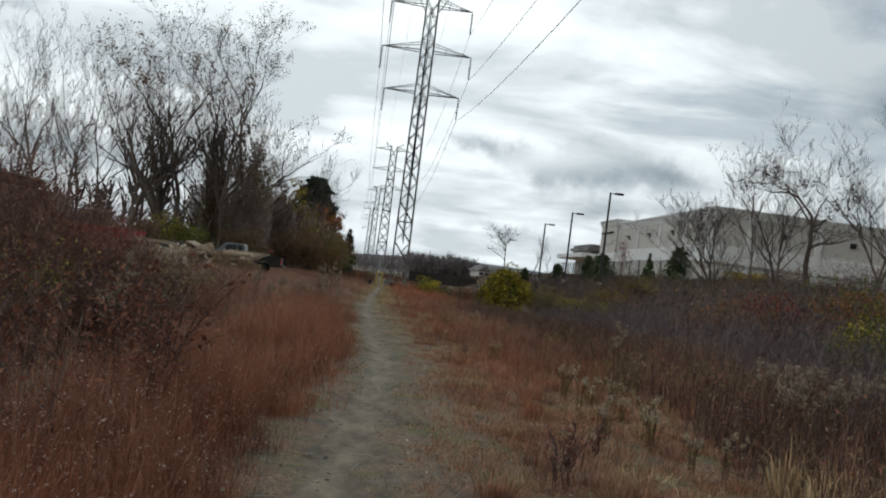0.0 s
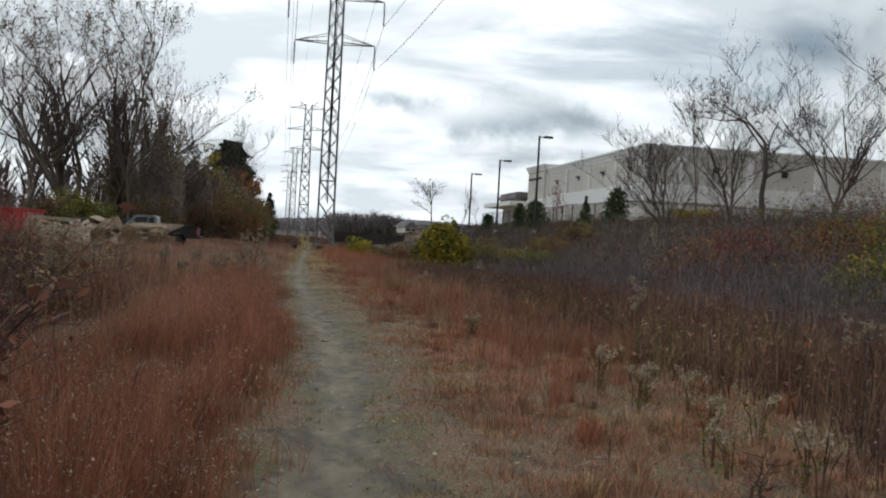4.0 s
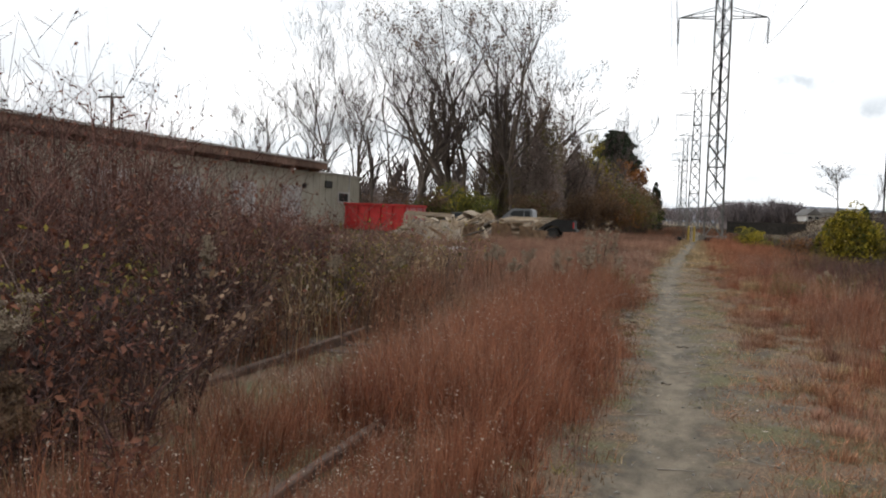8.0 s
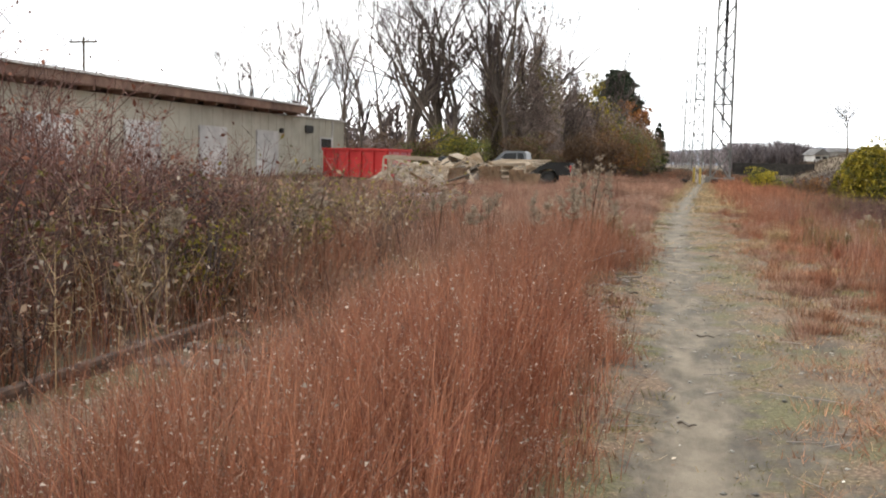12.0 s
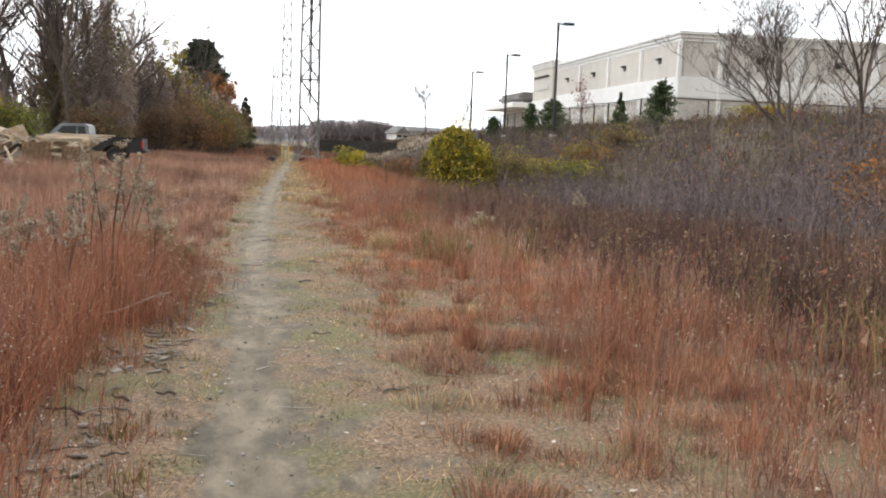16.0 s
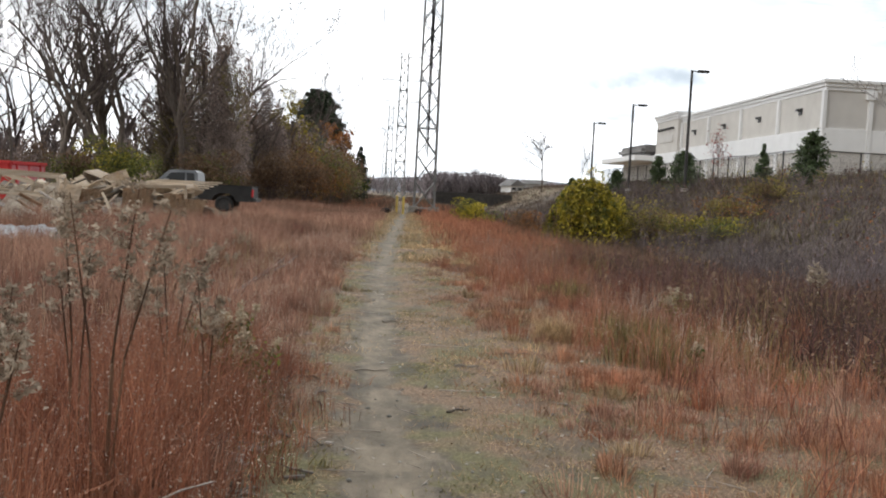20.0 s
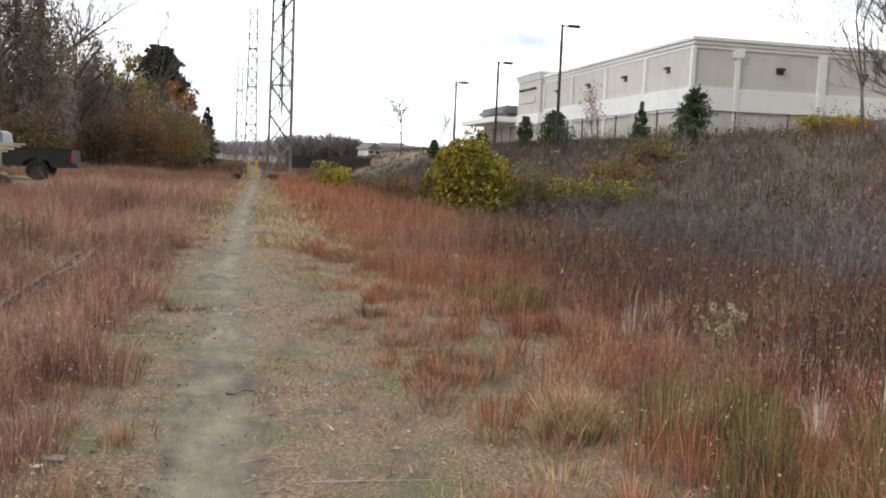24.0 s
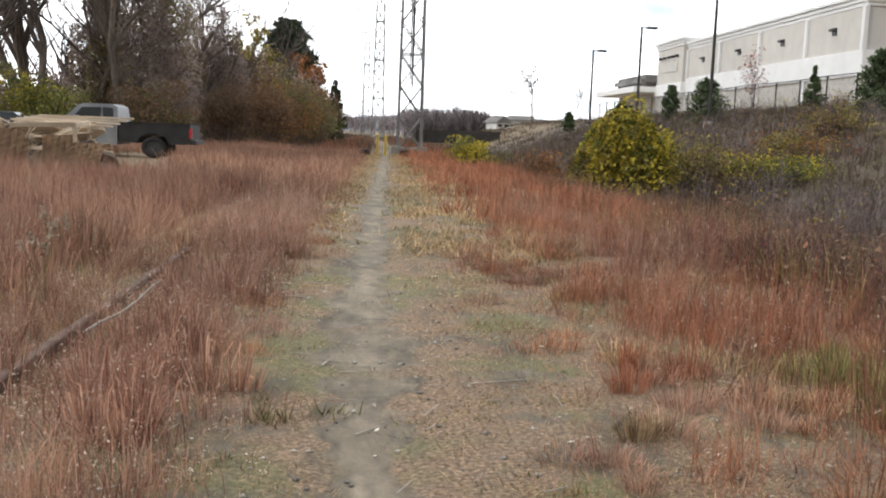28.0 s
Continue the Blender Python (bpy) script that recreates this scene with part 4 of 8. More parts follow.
tufts("grass_tufts", M["green_grass"], 260, (-1.1, 2.6, 4, 42), lambda x, y: smooth(0.35, 0.6, np.abs(x - path_x(y))) * smooth(0.2, 0.5, patch(x, y, 1.1, 0.7)), "small green tufts in the trodden turf", blades=60, h=(0.03, 0.08))
tufts("field_tufts", PG, 900, (-9.5, -2.4, 23, 50), lambda x, y: field(x, y) * smooth(-0.2, 0.4, patch(x, y, 0.8, 0.9)), "lumpy faded tufts in the open grass", blades=44, r=(0.10, 0.26), h=(0.45, 0.85), w=(0.006, 0.014), lean=0.7)
tufts("field_tufts", M["tan_leaf"], 420, (-9.5, -2.2, 23, 50), lambda x, y: field(x, y) * smooth(0.0, 0.5, patch(x, y, 0.9, 3.7)), "pale tan weeds among the russet grass", blades=34, r=(0.08, 0.20), h=(0.45, 0.85), w=(0.006, 0.014), lean=0.8)
tufts("field_tufts", DR, 420, (-9.5, -2.2, 23, 50), lambda x, y: field(x, y) * smooth(0.0, 0.5, patch(x, y, 0.7, 5.7)), "dark purplish tufts among the russet grass", blades=44, r=(0.10, 0.24), h=(0.4, 0.75), w=(0.006, 0.014), lean=0.7)
tufts("edge_tufts", PG, 520, (-2.3, -0.8, 22, 42), lambda x, y: smooth(0.0, 0.4, patch(x, y, 1.1, 1.9)) * (1 - by_rail(x, y)), "splayed faded tufts beside the path", blades=60, r=(0.08, 0.2), h=(0.25, 0.55), w=(0.004, 0.010), lean=0.9)
tufts("olive_tufts", M["olive_weed"], 60, (2.3, 3.7, 26.8, 29.6), lambda x, y: 0.6 + 0 * x, "olive-green clump of soft weeds", h=(0.35, 0.65), r=(0.10, 0.22), lean=0.4, blades=110)
tufts("olive_tufts", M["olive_weed"], 26, (2.6, 3.3, 33.6, 34.7), lambda x, y: 0.7 + 0 * x, "olive-green clump of soft weeds", h=(0.25, 0.45), r=(0.08, 0.18), lean=0.4, blades=110)
tufts("straw_tufts", M["straw"], 90, (3.6, 6.2, 3.4, 6.0), lambda x, y: 0.75 + 0 * x, "tall pale straw with broad drooping blades", h=(0.35, 0.62), r=(0.10, 0.25), w=(0.008, 0.018), lean=0.9, blades=46)
tufts("straw_tufts", M["seed"], 24, (3.0, 5.2, 28.4, 32.6), lambda x, y: 0.8 + 0 * x, "pale seeding grass standing in front of the weeds", h=(0.4, 0.62), r=(0.05, 0.14), w=(0.003, 0.007), lean=0.5, blades=46)
# dead weeds
def edge_low(x, y):
    """Weeds stand lower towards the open grass."""
    return np.where(y < 12.5, 1.0, 0.5 + 0.5 * smooth(3.8, 6.4, x))


stand("dead_weeds", M["weed"], 76000, (2.6, 12, -6, 60), (0.40, 0.95), (0.005, 0.012), strip(4.1, 11.5, 0.4, 0.9, 0.5, 0.3), lean=(0.05, 1.0), label="dark brown dead weeds in a dense stand", wither="brown_leaf", category="weeds", seeds=0.03, crumple=0.4, tall=edge_low)
stand("dead_weeds", M["purple_weed"], 46000, (3.2, 9, -6, 42), (0.45, 0.95), (0.005, 0.012), strip(3.9, 8.5, 0.4, 3.9, 0.5, 0.5), lean=(0.05, 0.9), label="dark purplish dead weeds", wither="red_brown_leaf", category="weeds", seeds=0.05, size=(0.006, 0.014), crumple=0.4, tall=edge_low)
stand("dead_weeds", M["purple_weed"], 30000, (3.4, 8.5, 23, 40), (0.45, 0.85), (0.005, 0.012), strip(4.2, 8.2, 0.5, 2.3, 0.6, 0.5), lean=(0.05, 0.9), label="dark brown weeds behind the bunch grass", wither="brown_leaf", category="weeds", seeds=0.03, crumple=0.5)
stand("dead_weeds", M["olive_weed"], 24000, (3.2, 8, 12, 45), (0.30, 0.75), (0.005, 0.011), strip(4.0, 7.5, 0.5, 5.9, 0.6, 1.0), lean=(0.05, 0.9), label="olive-green weeds among the dead ones", category="weeds", crumple=0.55)
stand("dead_weeds", M["purple_weed"], 40000, (-10, -3.3, -5, 27), (0.45, 1.1), (0.005, 0.012), strip(-10, -4.6, 0.4, 1.9, 0.4, 0.6), lean=(0.1, 1.5), tuft=20, clump=0.14, label="dark dead weeds beyond the old rail", category="weeds", seeds=0.10, crumple=0.55)
stand("dead_weeds", RG, 46000, (-8, -3.4, -5, 26), (0.4, 0.9), (0.004, 0.010), strip(-8, -3.6, 0.3, 2.9, 0.5, 0.9), label="russet grass among the dead weeds", seeds=0.2)
stand("dead_weeds", M["weed"], 20000, (-8, -3.2, 2, 27), (0.4, 1.1), (0.005, 0.011), strip(-8, -3.4, 0.4, 6.9, 0.4, 0.9), lean=(0.1, 1.5), tuft=20, clump=0.14, label="olive and yellow weeds by the old rail", category="weeds", crumple=0.55)
stand("bank_weeds", M["bank_weed"], 60000, (8, 34, 40, 130), (0.35, 0.9), (0.014, 0.034), lambda x, y: smooth(8, 11, x) * smooth(33, 31, x + 0 * y) * 0.95, label="brown dead weeds over the bank", category="weeds", clump=0.25, short=True)
stand("bank_weeds", M["bank_olive"], 36000, (10, 30, 46, 130), (0.3, 0.8), (0.014, 0.034), lambda x, y: smooth(10, 14, x) * smooth(-0.2, 0.5, patch(x, y, 0.25, 2)), label="olive weeds over the bank", category="weeds", clump=0.25, short=True)
stand("far_field", M["bank_weed"], 46000, (-20, 36, 90, 260), (0.3, 0.9), (0.03, 0.07), lambda x, y: smooth(0.6, 1.2, np.abs(x - path_x(y))), label="brown rough grass of the far corridor", clump=0.5, short=True)
stand("far_field", RG, 16000, (-12, 12, 88, 200), (0.3, 0.7), (0.02, 0.05), lambda x, y: smooth(0.8, 1.6, np.abs(x - path_x(y))), label="russet grass of the far corridor", clump=0.4, short=True)
stand("lot_weeds", M["weed"], 26000, (-26, -9, 48, 92), (0.15, 0.55), (0.012, 0.026), lambda x, y: 0.25 + 0.75 * smooth(0, 0.6, patch(x, y, 0.3, 4)), label="rough weeds over the lot", category="weeds", clump=0.25, short=True)


# ---- litter on the ground ----
def litter(name, mat, n, size, keep, label, flat=0.012):
    x, y = scatter(n, -1.8, 4.5, -4, 41)
    ok = rng.uniform(0, 1, n) < keep(x, y)
    x, y = x[ok], y[ok]
    P = np.stack([x, y, ground_z(x, y) + flat], 1)
    V, F = leaves(P, rng.uniform(size[0], size[1], len(P)))
    V = V.reshape(-1, 4, 3)
    V[:, :, 2] = P[:, None, 2] + (V[:, :, 2] - P[:, None, 2]) * 0.3
    return tagged(arr(name, V.reshape(-1, 3), F, mat), label, "litter", kind="stuff")


def off_path(x, y):
    return 0.12 + 0.88 * smooth(0.2, 0.8, np.abs(x - path_x(y))) * smooth(-0.5, 0.6, patch(x, y, 1.6, 1.1))


litter("leaf_litter", M["brown_leaf"], 5200, (0.010, 0.028), off_path, "fallen brown leaves on the trodden ground")
litter("leaf_litter", M["dead_leaf"], 5200, (0.008, 0.024), off_path, "pale dead leaves and chips on the ground")
litter("leaf_litter", M["pale_leaf"], 2600, (0.014, 0.036), off_path, "bleached pale leaves and chips on the ground", 0.02)
sx, sy = scatter(900, -1.5, 3.6, -4, 40)
sz = ground_z(sx, sy) + 0.012
sa = rng.uniform(0, 3.14, 900)
sl = rng.uniform(0.03, 0.13, 900) * (1 + 1.5 * (rng.uniform(0, 1, 900) > 0.92))
so_ = np.stack([np.cos(sa) * sl, np.sin(sa) * sl, rng.uniform(-0.006, 0.006, 900)], 1)
sp = np.stack([sx, sy, sz], 1)
tagged(arr("twig_litter", *sticks(sp - so_, sp + so_, rng.uniform(0.002, 0.006, 900), 0.002), M["old_wood"]), "short dead twigs strewn over the ground", "litter", kind="stuff")
pn = 1500
px_, py_ = scatter(pn, -1.2, 2.2, -4, 40)
pr = rng.uniform(0.005, 0.020, pn)
pp = np.stack([px_, py_, ground_z(px_, py_) + pr * 0.25], 1)
oct_ = np.array([[1, 0, 0], [0, 1, 0], [-1, 0, 0], [0, -1, 0], [0, 0, 0.7], [0, 0, -0.7]])
pV = pp[:, None] + (oct_[None] * rng.uniform(0.7, 1.3, (pn, 6, 1))) * pr[:, None, None]
pF = (np.arange(pn)[:, None, None] * 6 + np.array([[0, 1, 4], [1, 2, 4], [2, 3, 4], [3, 0, 4], [1, 0, 5], [2, 1, 5], [3, 2, 5], [0, 3, 5]])[None]).reshape(-1, 3)
tagged(arr("pebbles", pV, pF, M["stone"]), "small grey pebbles in the trodden earth", "pebbles", kind="stuff")


# ---- thickets ----
def thicket(name, mat, n, area, h, keep, label, twigs=7, thick=0.006, spread=0.35, leafy=0.0, leaf_mat=None, bunch=6, rise_to=None, leaf_size=(0.02, 0.045)):
    tn = n // bunch
    tx, ty = scatter(tn, *area)
    ok = rng.uniform(0, 1, tn) < keep(tx, ty)
    tx, ty = tx[ok], ty[ok]
    tall = np.repeat(rng.uniform(0.7, 1.1, len(tx)) * (0.86 + 0.22 * patch(tx, ty, 0.8, 1.3)), bunch)
    x, y = np.repeat(tx, bunch), np.repeat(ty, bunch)
    x, y = x + rng.normal(0, 0.16, len(x)), y + rng.normal(0, 0.16, len(x))
    H = rng.uniform(h[0], h[1], len(x)) * tall
    if rise_to:
        H = H * rise_to(x, y)
    P = np.stack([x, y, ground_z(x, y) - 0.03], 1)
    az = rng.uniform(0, 6.283, len(x))
    out = np.stack([np.cos(az), np.sin(az), 0 * az], 1) * (H * rng.uniform(0.03, spread, len(x)))[:, None]
    up = np.stack([0 * H, 0 * H, H], 1)
    Q = P + out * 0.35 + up * 0.55
    T = P + out + up
    vf = [ribs(P, Q, thick, thick * 0.75), ribs(Q, T, thick * 0.75, thick * 0.3)]
    k = twigs
    s = rng.uniform(0.25, 0.98, len(x) * k)
    A, B, C, HH = (np.repeat(v, k, 0) for v in (P, Q, T, H))
    low = (s < 0.55)[:, None]
    S = np.where(low, A + (B - A) * (s / 0.55)[:, None], B + (C - B) * ((s - 0.55) / 0.45)[:, None])
    az = rng.uniform(0, 6.283, len(s))
    ln = np.minimum(HH, 1.9) * rng.uniform(0.10, 0.26, len(s))
    rise = rng.uniform(0.1, 1.0, len(s))
    E = S + np.stack([np.cos(az) * ln * 0.8, np.sin(az) * ln * 0.8, ln * rise], 1)
    vf.append(ribs(S, E, thick * 0.5, thick * 0.3))
    s2 = rng.uniform(0.3, 1.0, (len(S), 1))                  # side shoots
    S2 = S + (E - S) * s2
    az = rng.uniform(0, 6.283, len(S))
    E2 = S2 + np.stack([np.cos(az) * ln * 0.45, np.sin(az) * ln * 0.45, ln * rng.uniform(-0.1, 0.5, len(S))], 1)
    vf.append(ribs(S2, E2, thick * 0.35, thick * 0.25))
    ob = tagged(arr(name, *join(*vf), mat), label, "shrubs", kind="stuff")
    if leafy:
        pick = E[rng.uniform(0, 1, len(E)) < leafy]
        pick = pick + rng.normal(0, 0.05, pick.shape)
        lo = arr("shrub_leaves", *leaves(pick, rng.uniform(*leaf_size, len(pick))), leaf_mat)
        tagged(lo, "last withered leaves on the shrubs", "leaves", kind="stuff")
    return ob


def right_brush(x, y):
    e = x - 6.6 - 0.05 * (y - 10) * (y < 60) + 0.7 * patch(x, y, 0.25, 1.0)
    return smooth(-0.8, 0.8, e) * (1 - smooth(20, 24, x)) * (1 - smooth(12.0, 15.0, x) * smooth(26, 36, y)) * 0.95


thicket("bare_shrubs", M["thicket"], 12500, (5, 22, 4, 50), (1.2, 2.1), right_brush, "dense grey-purple thicket of bare shrubs", twigs=5, spread=0.5, leafy=0.015, leaf_mat=M["brown_leaf"])


def left_brush(x, y):
    e = -x - 4.4 - 0.9 * smooth(13.5, 10.5, y) + 0.7 * patch(x, y, 0.5, 0.5)
    return smooth(-0.4, 0.9, e) * smooth(-11.3, -8.8, x + 0.8 * patch(x, y, 0.6, 2.0)) * (1 - 0.85 * smooth(19, 25, y + 0.5 * patch(x, y, 0.6))) * smooth(1, 6, y)


def brush_height(x, y):
    """The brambles stand highest away from the rail and sink towards the open grass."""
    return (1.06 - 0.60 * smooth(16.0, 24.0, y)) * (0.55 + 0.45 * smooth(-4.4, -7.0, x)) * (0.9 + 0.22 * patch(x, y, 0.9, 1.9))


def thinning(x, y):
    return left_brush(x, y) * (1 - 0.45 * smooth(17.5, 22, y))


thicket("red_shrubs", M["redbrush"], 8600, (-11.5, -3.8, 2, 27), (2.7, 3.8), thinning, "red-brown thicket of bare brambles", twigs=8, leafy=0.34, leaf_mat=M["red_brown_leaf"], thick=0.0075, spread=0.36, rise_to=brush_height)
thicket("dark_shrubs", M["dark_stem"], 3600, (-9.5, -3.6, 2, 26), (0.9, 1.7), thinning, "purple-brown brush under the brambles", twigs=8, leafy=0.30, leaf_mat=M["tan_leaf"], thick=0.007, spread=0.6)
thicket("olive_shrubs", M["dark_stem"], 2000, (-8.5, -3.8, 7, 27), (0.7, 1.7), lambda x, y: smooth(-3.7, -4.6, x) * smooth(-0.5, 0.4, patch(x, y, 0.5, 4)), "low shrubs with olive and yellow leaves", twigs=9, leafy=0.65, leaf_mat=M["olive_leaf"], spread=0.6)
thicket("tan_weeds", M["straw"], 1700, (-8.0, -3.6, 12, 27), (0.7, 1.35), lambda x, y: smooth(-3.6, -4.3, x) * smooth(-0.3, 0.5, patch(x, y, 0.6, 1.7)), "pale tan dead weeds with drooping seed heads", twigs=7, leafy=0.5, leaf_mat=M["fluff"], spread=0.4, thick=0.005)
thicket("weed_stems", M["dark_stem"], 420, (-4.2, -1.7, 0.5, 9.5), (0.7, 1.25), lambda x, y: smooth(-0.2, 0.5, patch(x, y, 0.9, 3)), "dark weed stems with crumpled leaves in the red grass", twigs=7, leafy=0.35, leaf_mat=M["red_brown_leaf"], thick=0.006, bunch=4)
thicket("sapling_stems", M["dark_stem"], 260, (-4.4, -2.3, 7, 20), (0.7, 1.5), lambda x, y: smooth(0.1, 0.6, patch(x, y, 0.8, 2)), "dark bare stems standing between the rails", twigs=7, leafy=0.08, leaf_mat=M["brown_leaf"], thick=0.006)


def bank_brush(a, b, o):
    return lambda x, y: smooth(a, a + 3, x) * smooth(b, b - 3, x) * smooth(-0.5, 0.4, patch(x, y, 0.3, o))


for lm, o in (("orange_leaf", 0.5), ("brown_leaf", 2.2), ("olive_leaf", 4.1), ("red_brown_leaf", 5.6)):
    thicket("bank_shrubs", M["thicket"], 1250, (10, 38, 27, 46), (2.0, 3.6), bank_brush(10.5, 40, o), "autumn brush in thin coloured leaf below the bank trees", twigs=9, leafy=0.55, leaf_mat=M[lm], thick=0.010, spread=0.5, leaf_size=(0.035, 0.075))
for lm, o, n in (("olive_leaf", 0.9, 900), ("yellow_leaf", 2.7, 420), ("brown_leaf", 4.4, 900), ("red_brown_leaf", 5.9, 600)):
    thicket("bank_shrubs", M["thicket"], n, (8.5, 30, 46, 96), (0.9, 1.7), bank_brush(8.0, 31, o), "low brush in olive, yellow and brown leaf over the bank", twigs=8, leafy=0.5, leaf_mat=M[lm], thick=0.010, spread=0.6, leaf_size=(0.04, 0.085))
thicket("bare_shrubs", M["thicket"], 8400, (9, 28, 34, 125), (1.0, 1.9), bank_brush(8.5, 26, 1.0), "low grey-purple brush over the foot of the bank", twigs=7, leafy=0.10, leaf_mat=M["olive_leaf"], thick=0.011, spread=0.5, leaf_size=(0.03, 0.06))


# ---- trees ----
def tree_arrays(seed, height, spread=0.5, levels=4, trunk=0.16, forks=(3, 5), low=0.25, lean=0.06, kink=0.16, upward=0.5, rmin=0.008):
    """A bare tree: (V, F) of the trunk and limbs, (V, F) of the fine twigs, and the places of the twig ends."""
    r = np.random.default_rng(seed)
    thick, fine, finest, ends = [], [], [], []

    def grow(p, d, length, rad, level):
        n = 5 if level == 0 else (4 if level == 1 else 3)
        pts, rads = [p], [rad]
        for k in range(n):
            d = d + r.normal(0, kink, 3) + np.array([0, 0, 0.06 * upward * (level > 0)])
            d = d / np.linalg.norm(d)
            p = p + d * length / n
            pts.append(p)
            rads.append(max(rad * (1 - 0.72 * (k + 1) / n), rmin * 0.5))
        for k in range(n):
            (thick if level < 2 else (fine if level < 4 else finest)).append((pts[k], pts[k + 1], rads[k], rads[k + 1]))
        if level >= levels:
            ends.append(pts[-1])
            return
        m = r.integers(forks[0], forks[1] + 1) + (3 if level == 0 else 0)
        for _ in range(m):
            s = r.uniform(low if level == 0 else 0.2, 1.0) * n
            k = min(int(s), n - 1)
            q = pts[k] + (pts[k + 1] - pts[k]) * (s - k)
            a = r.uniform(0, 6.283)
            side = np.array([math.cos(a), math.sin(a), 0])
            e = d * (1 - spread) + side * spread + np.array([0, 0, upward * 0.6])
            e = e / np.linalg.norm(e)
            grow(q, e, length * r.uniform(0.38, 0.62), max(rads[k] * 0.6, rmin), level + 1)

    a = r.uniform(0, 6.283)
    grow(np.zeros(3), np.array([math.cos(a) * lean, math.sin(a) * lean, 1.0]), height * 0.72, trunk, 0)

    def tubes(segs, sides):
        A = np.array([s[0] for s in segs])
        B = np.array([s[1] for s in segs])
        ra, rb = np.array([s[2] for s in segs]), np.array([s[3] for s in segs])
        if sides == 3:
            return sticks(A, B, ra, rb)
        dd = B - A
        dd = dd / np.linalg.norm(dd, axis=1)[:, None]
        ref = np.where(np.abs(dd[:, 2:3]) > 0.95, np.array([[1.0, 0, 0]]), np.array([[0, 0, 1.0]]))
        u = np.cross(dd, ref)
        u /= np.linalg.norm(u, axis=1)[:, None]
        v = np.cross(dd, u)
        V = []
        for p, w in ((A - dd * ra[:, None] * 0.3, ra), (B, rb)):
            for k in range(sides):
                c, s = math.cos(k * 6.2832 / sides), math.sin(k * 6.2832 / sides)
                V.append(p + (u * c + v * s) * w[:, None])
        V = np.stack(V, 1)
        k = np.arange(len(A))[:, None] * 2 * sides
        f = []
        for i in range(sides):
            j = (i + 1) % sides
            f += [[i, j, sides + j], [i, sides + j, sides + i]]
        return V.reshape(-1, 3), np.concatenate([k + np.array([t]) for t in f], 1).reshape(-1, 3)

    def flat(segs):
        return ribs(np.array([q[0] for q in segs]), np.array([q[1] for q in segs]), np.array([q[2] for q in segs]), np.array([q[3] for q in segs]))

    return tubes(thick, 7), join(tubes(fine, 3), flat(finest)) if finest else tubes(fine, 3), np.array(ends)


def tree(name, x, y, seed, height, label, group="", leaf=None, leaf_size=0.07, leaf_n=2, leaf_from=0.0, rz=0.0, twig=None, **how):
    th, fi, ends = tree_arrays(seed, height, **how)
    ob = base(name, x, y, float(ground_z(x, y)) - 0.05, label, "tree", group, rz)
    arr("trunk", *th, M["bark"], ob, smooth=True)
    arr("crown", *fi, twig or M["twig"], ob)
    if leaf:
        e = ends[ends[:, 2] > leaf_from * height]
        e = np.repeat(e, leaf_n, 0) + rng.normal(0, 0.18, (len(e) * leaf_n, 3))
        tagged(arr("foliage", *leaves(e, rng.uniform(0.6, 1.3, len(e)) * leaf_size), M[leaf], ob), kind="stuff")
    return ob


def clump_tree(name, x, y, seed, height, stems, label, group="", leaf=None, leaf_size=0.07, leaf_n=2, leaf_from=0.0, lean=(0.1, 0.4), trunk=0.10, **how):
    """Several stems from one root, fanning out into fine twigs."""
    r = np.random.default_rng(seed)
    ob = base(name, x, y, float(ground_z(x, y)) - 0.05, label, "tree", group, r.uniform(0, 360))
    thick, fine, tips = [], [], []
    for k in range(stems):
        th, fi, ends = tree_arrays(seed * 10 + k, height * r.uniform(0.72, 1.0), lean=r.uniform(*lean), trunk=trunk * r.uniform(0.7, 1.1), **how)
        off = np.array([0.25 * math.cos(k * 2.4), 0.25 * math.sin(k * 2.4), 0.0])
        thick.append((th[0] + off, th[1]))
        fine.append((fi[0] + off, fi[1]))
        tips.append(ends + off)
    arr("trunk", *join(*thick), M["bark"], ob, smooth=True)
    arr("crown", *join(*fine), M["twig"], ob)
    if leaf:
        e = np.concatenate(tips)
        e = e[e[:, 2] > leaf_from * height]
        e = np.repeat(e, leaf_n, 0) + rng.normal(0, 0.18, (len(e) * leaf_n, 3))
        tagged(arr("foliage", *leaves(e, rng.uniform(0.6, 1.3, len(e)) * leaf_size), M[leaf], ob), kind="stuff")
    return ob


def leafy_mass(x, y, z, rx, ry, rz, n, size, lumps=9):
    """Points of foliage in an uneven cluster of lumps, hollow inside."""
    c = rng.normal(0, 0.45, (lumps, 3)) * np.array([rx, ry, rz])
    k = rng.integers(0, lumps, n)
    d = rng.normal(size=(n, 3))
    d /= np.linalg.norm(d, axis=1)[:, None]
    rr = rng.uniform(0.55, 1.0, n) ** 0.5 * rng.uniform(0.35, 0.6, lumps)[k]
    return np.array([x, y, z]) + c[k] + d * rr[:, None] * np.array([rx, ry, rz])


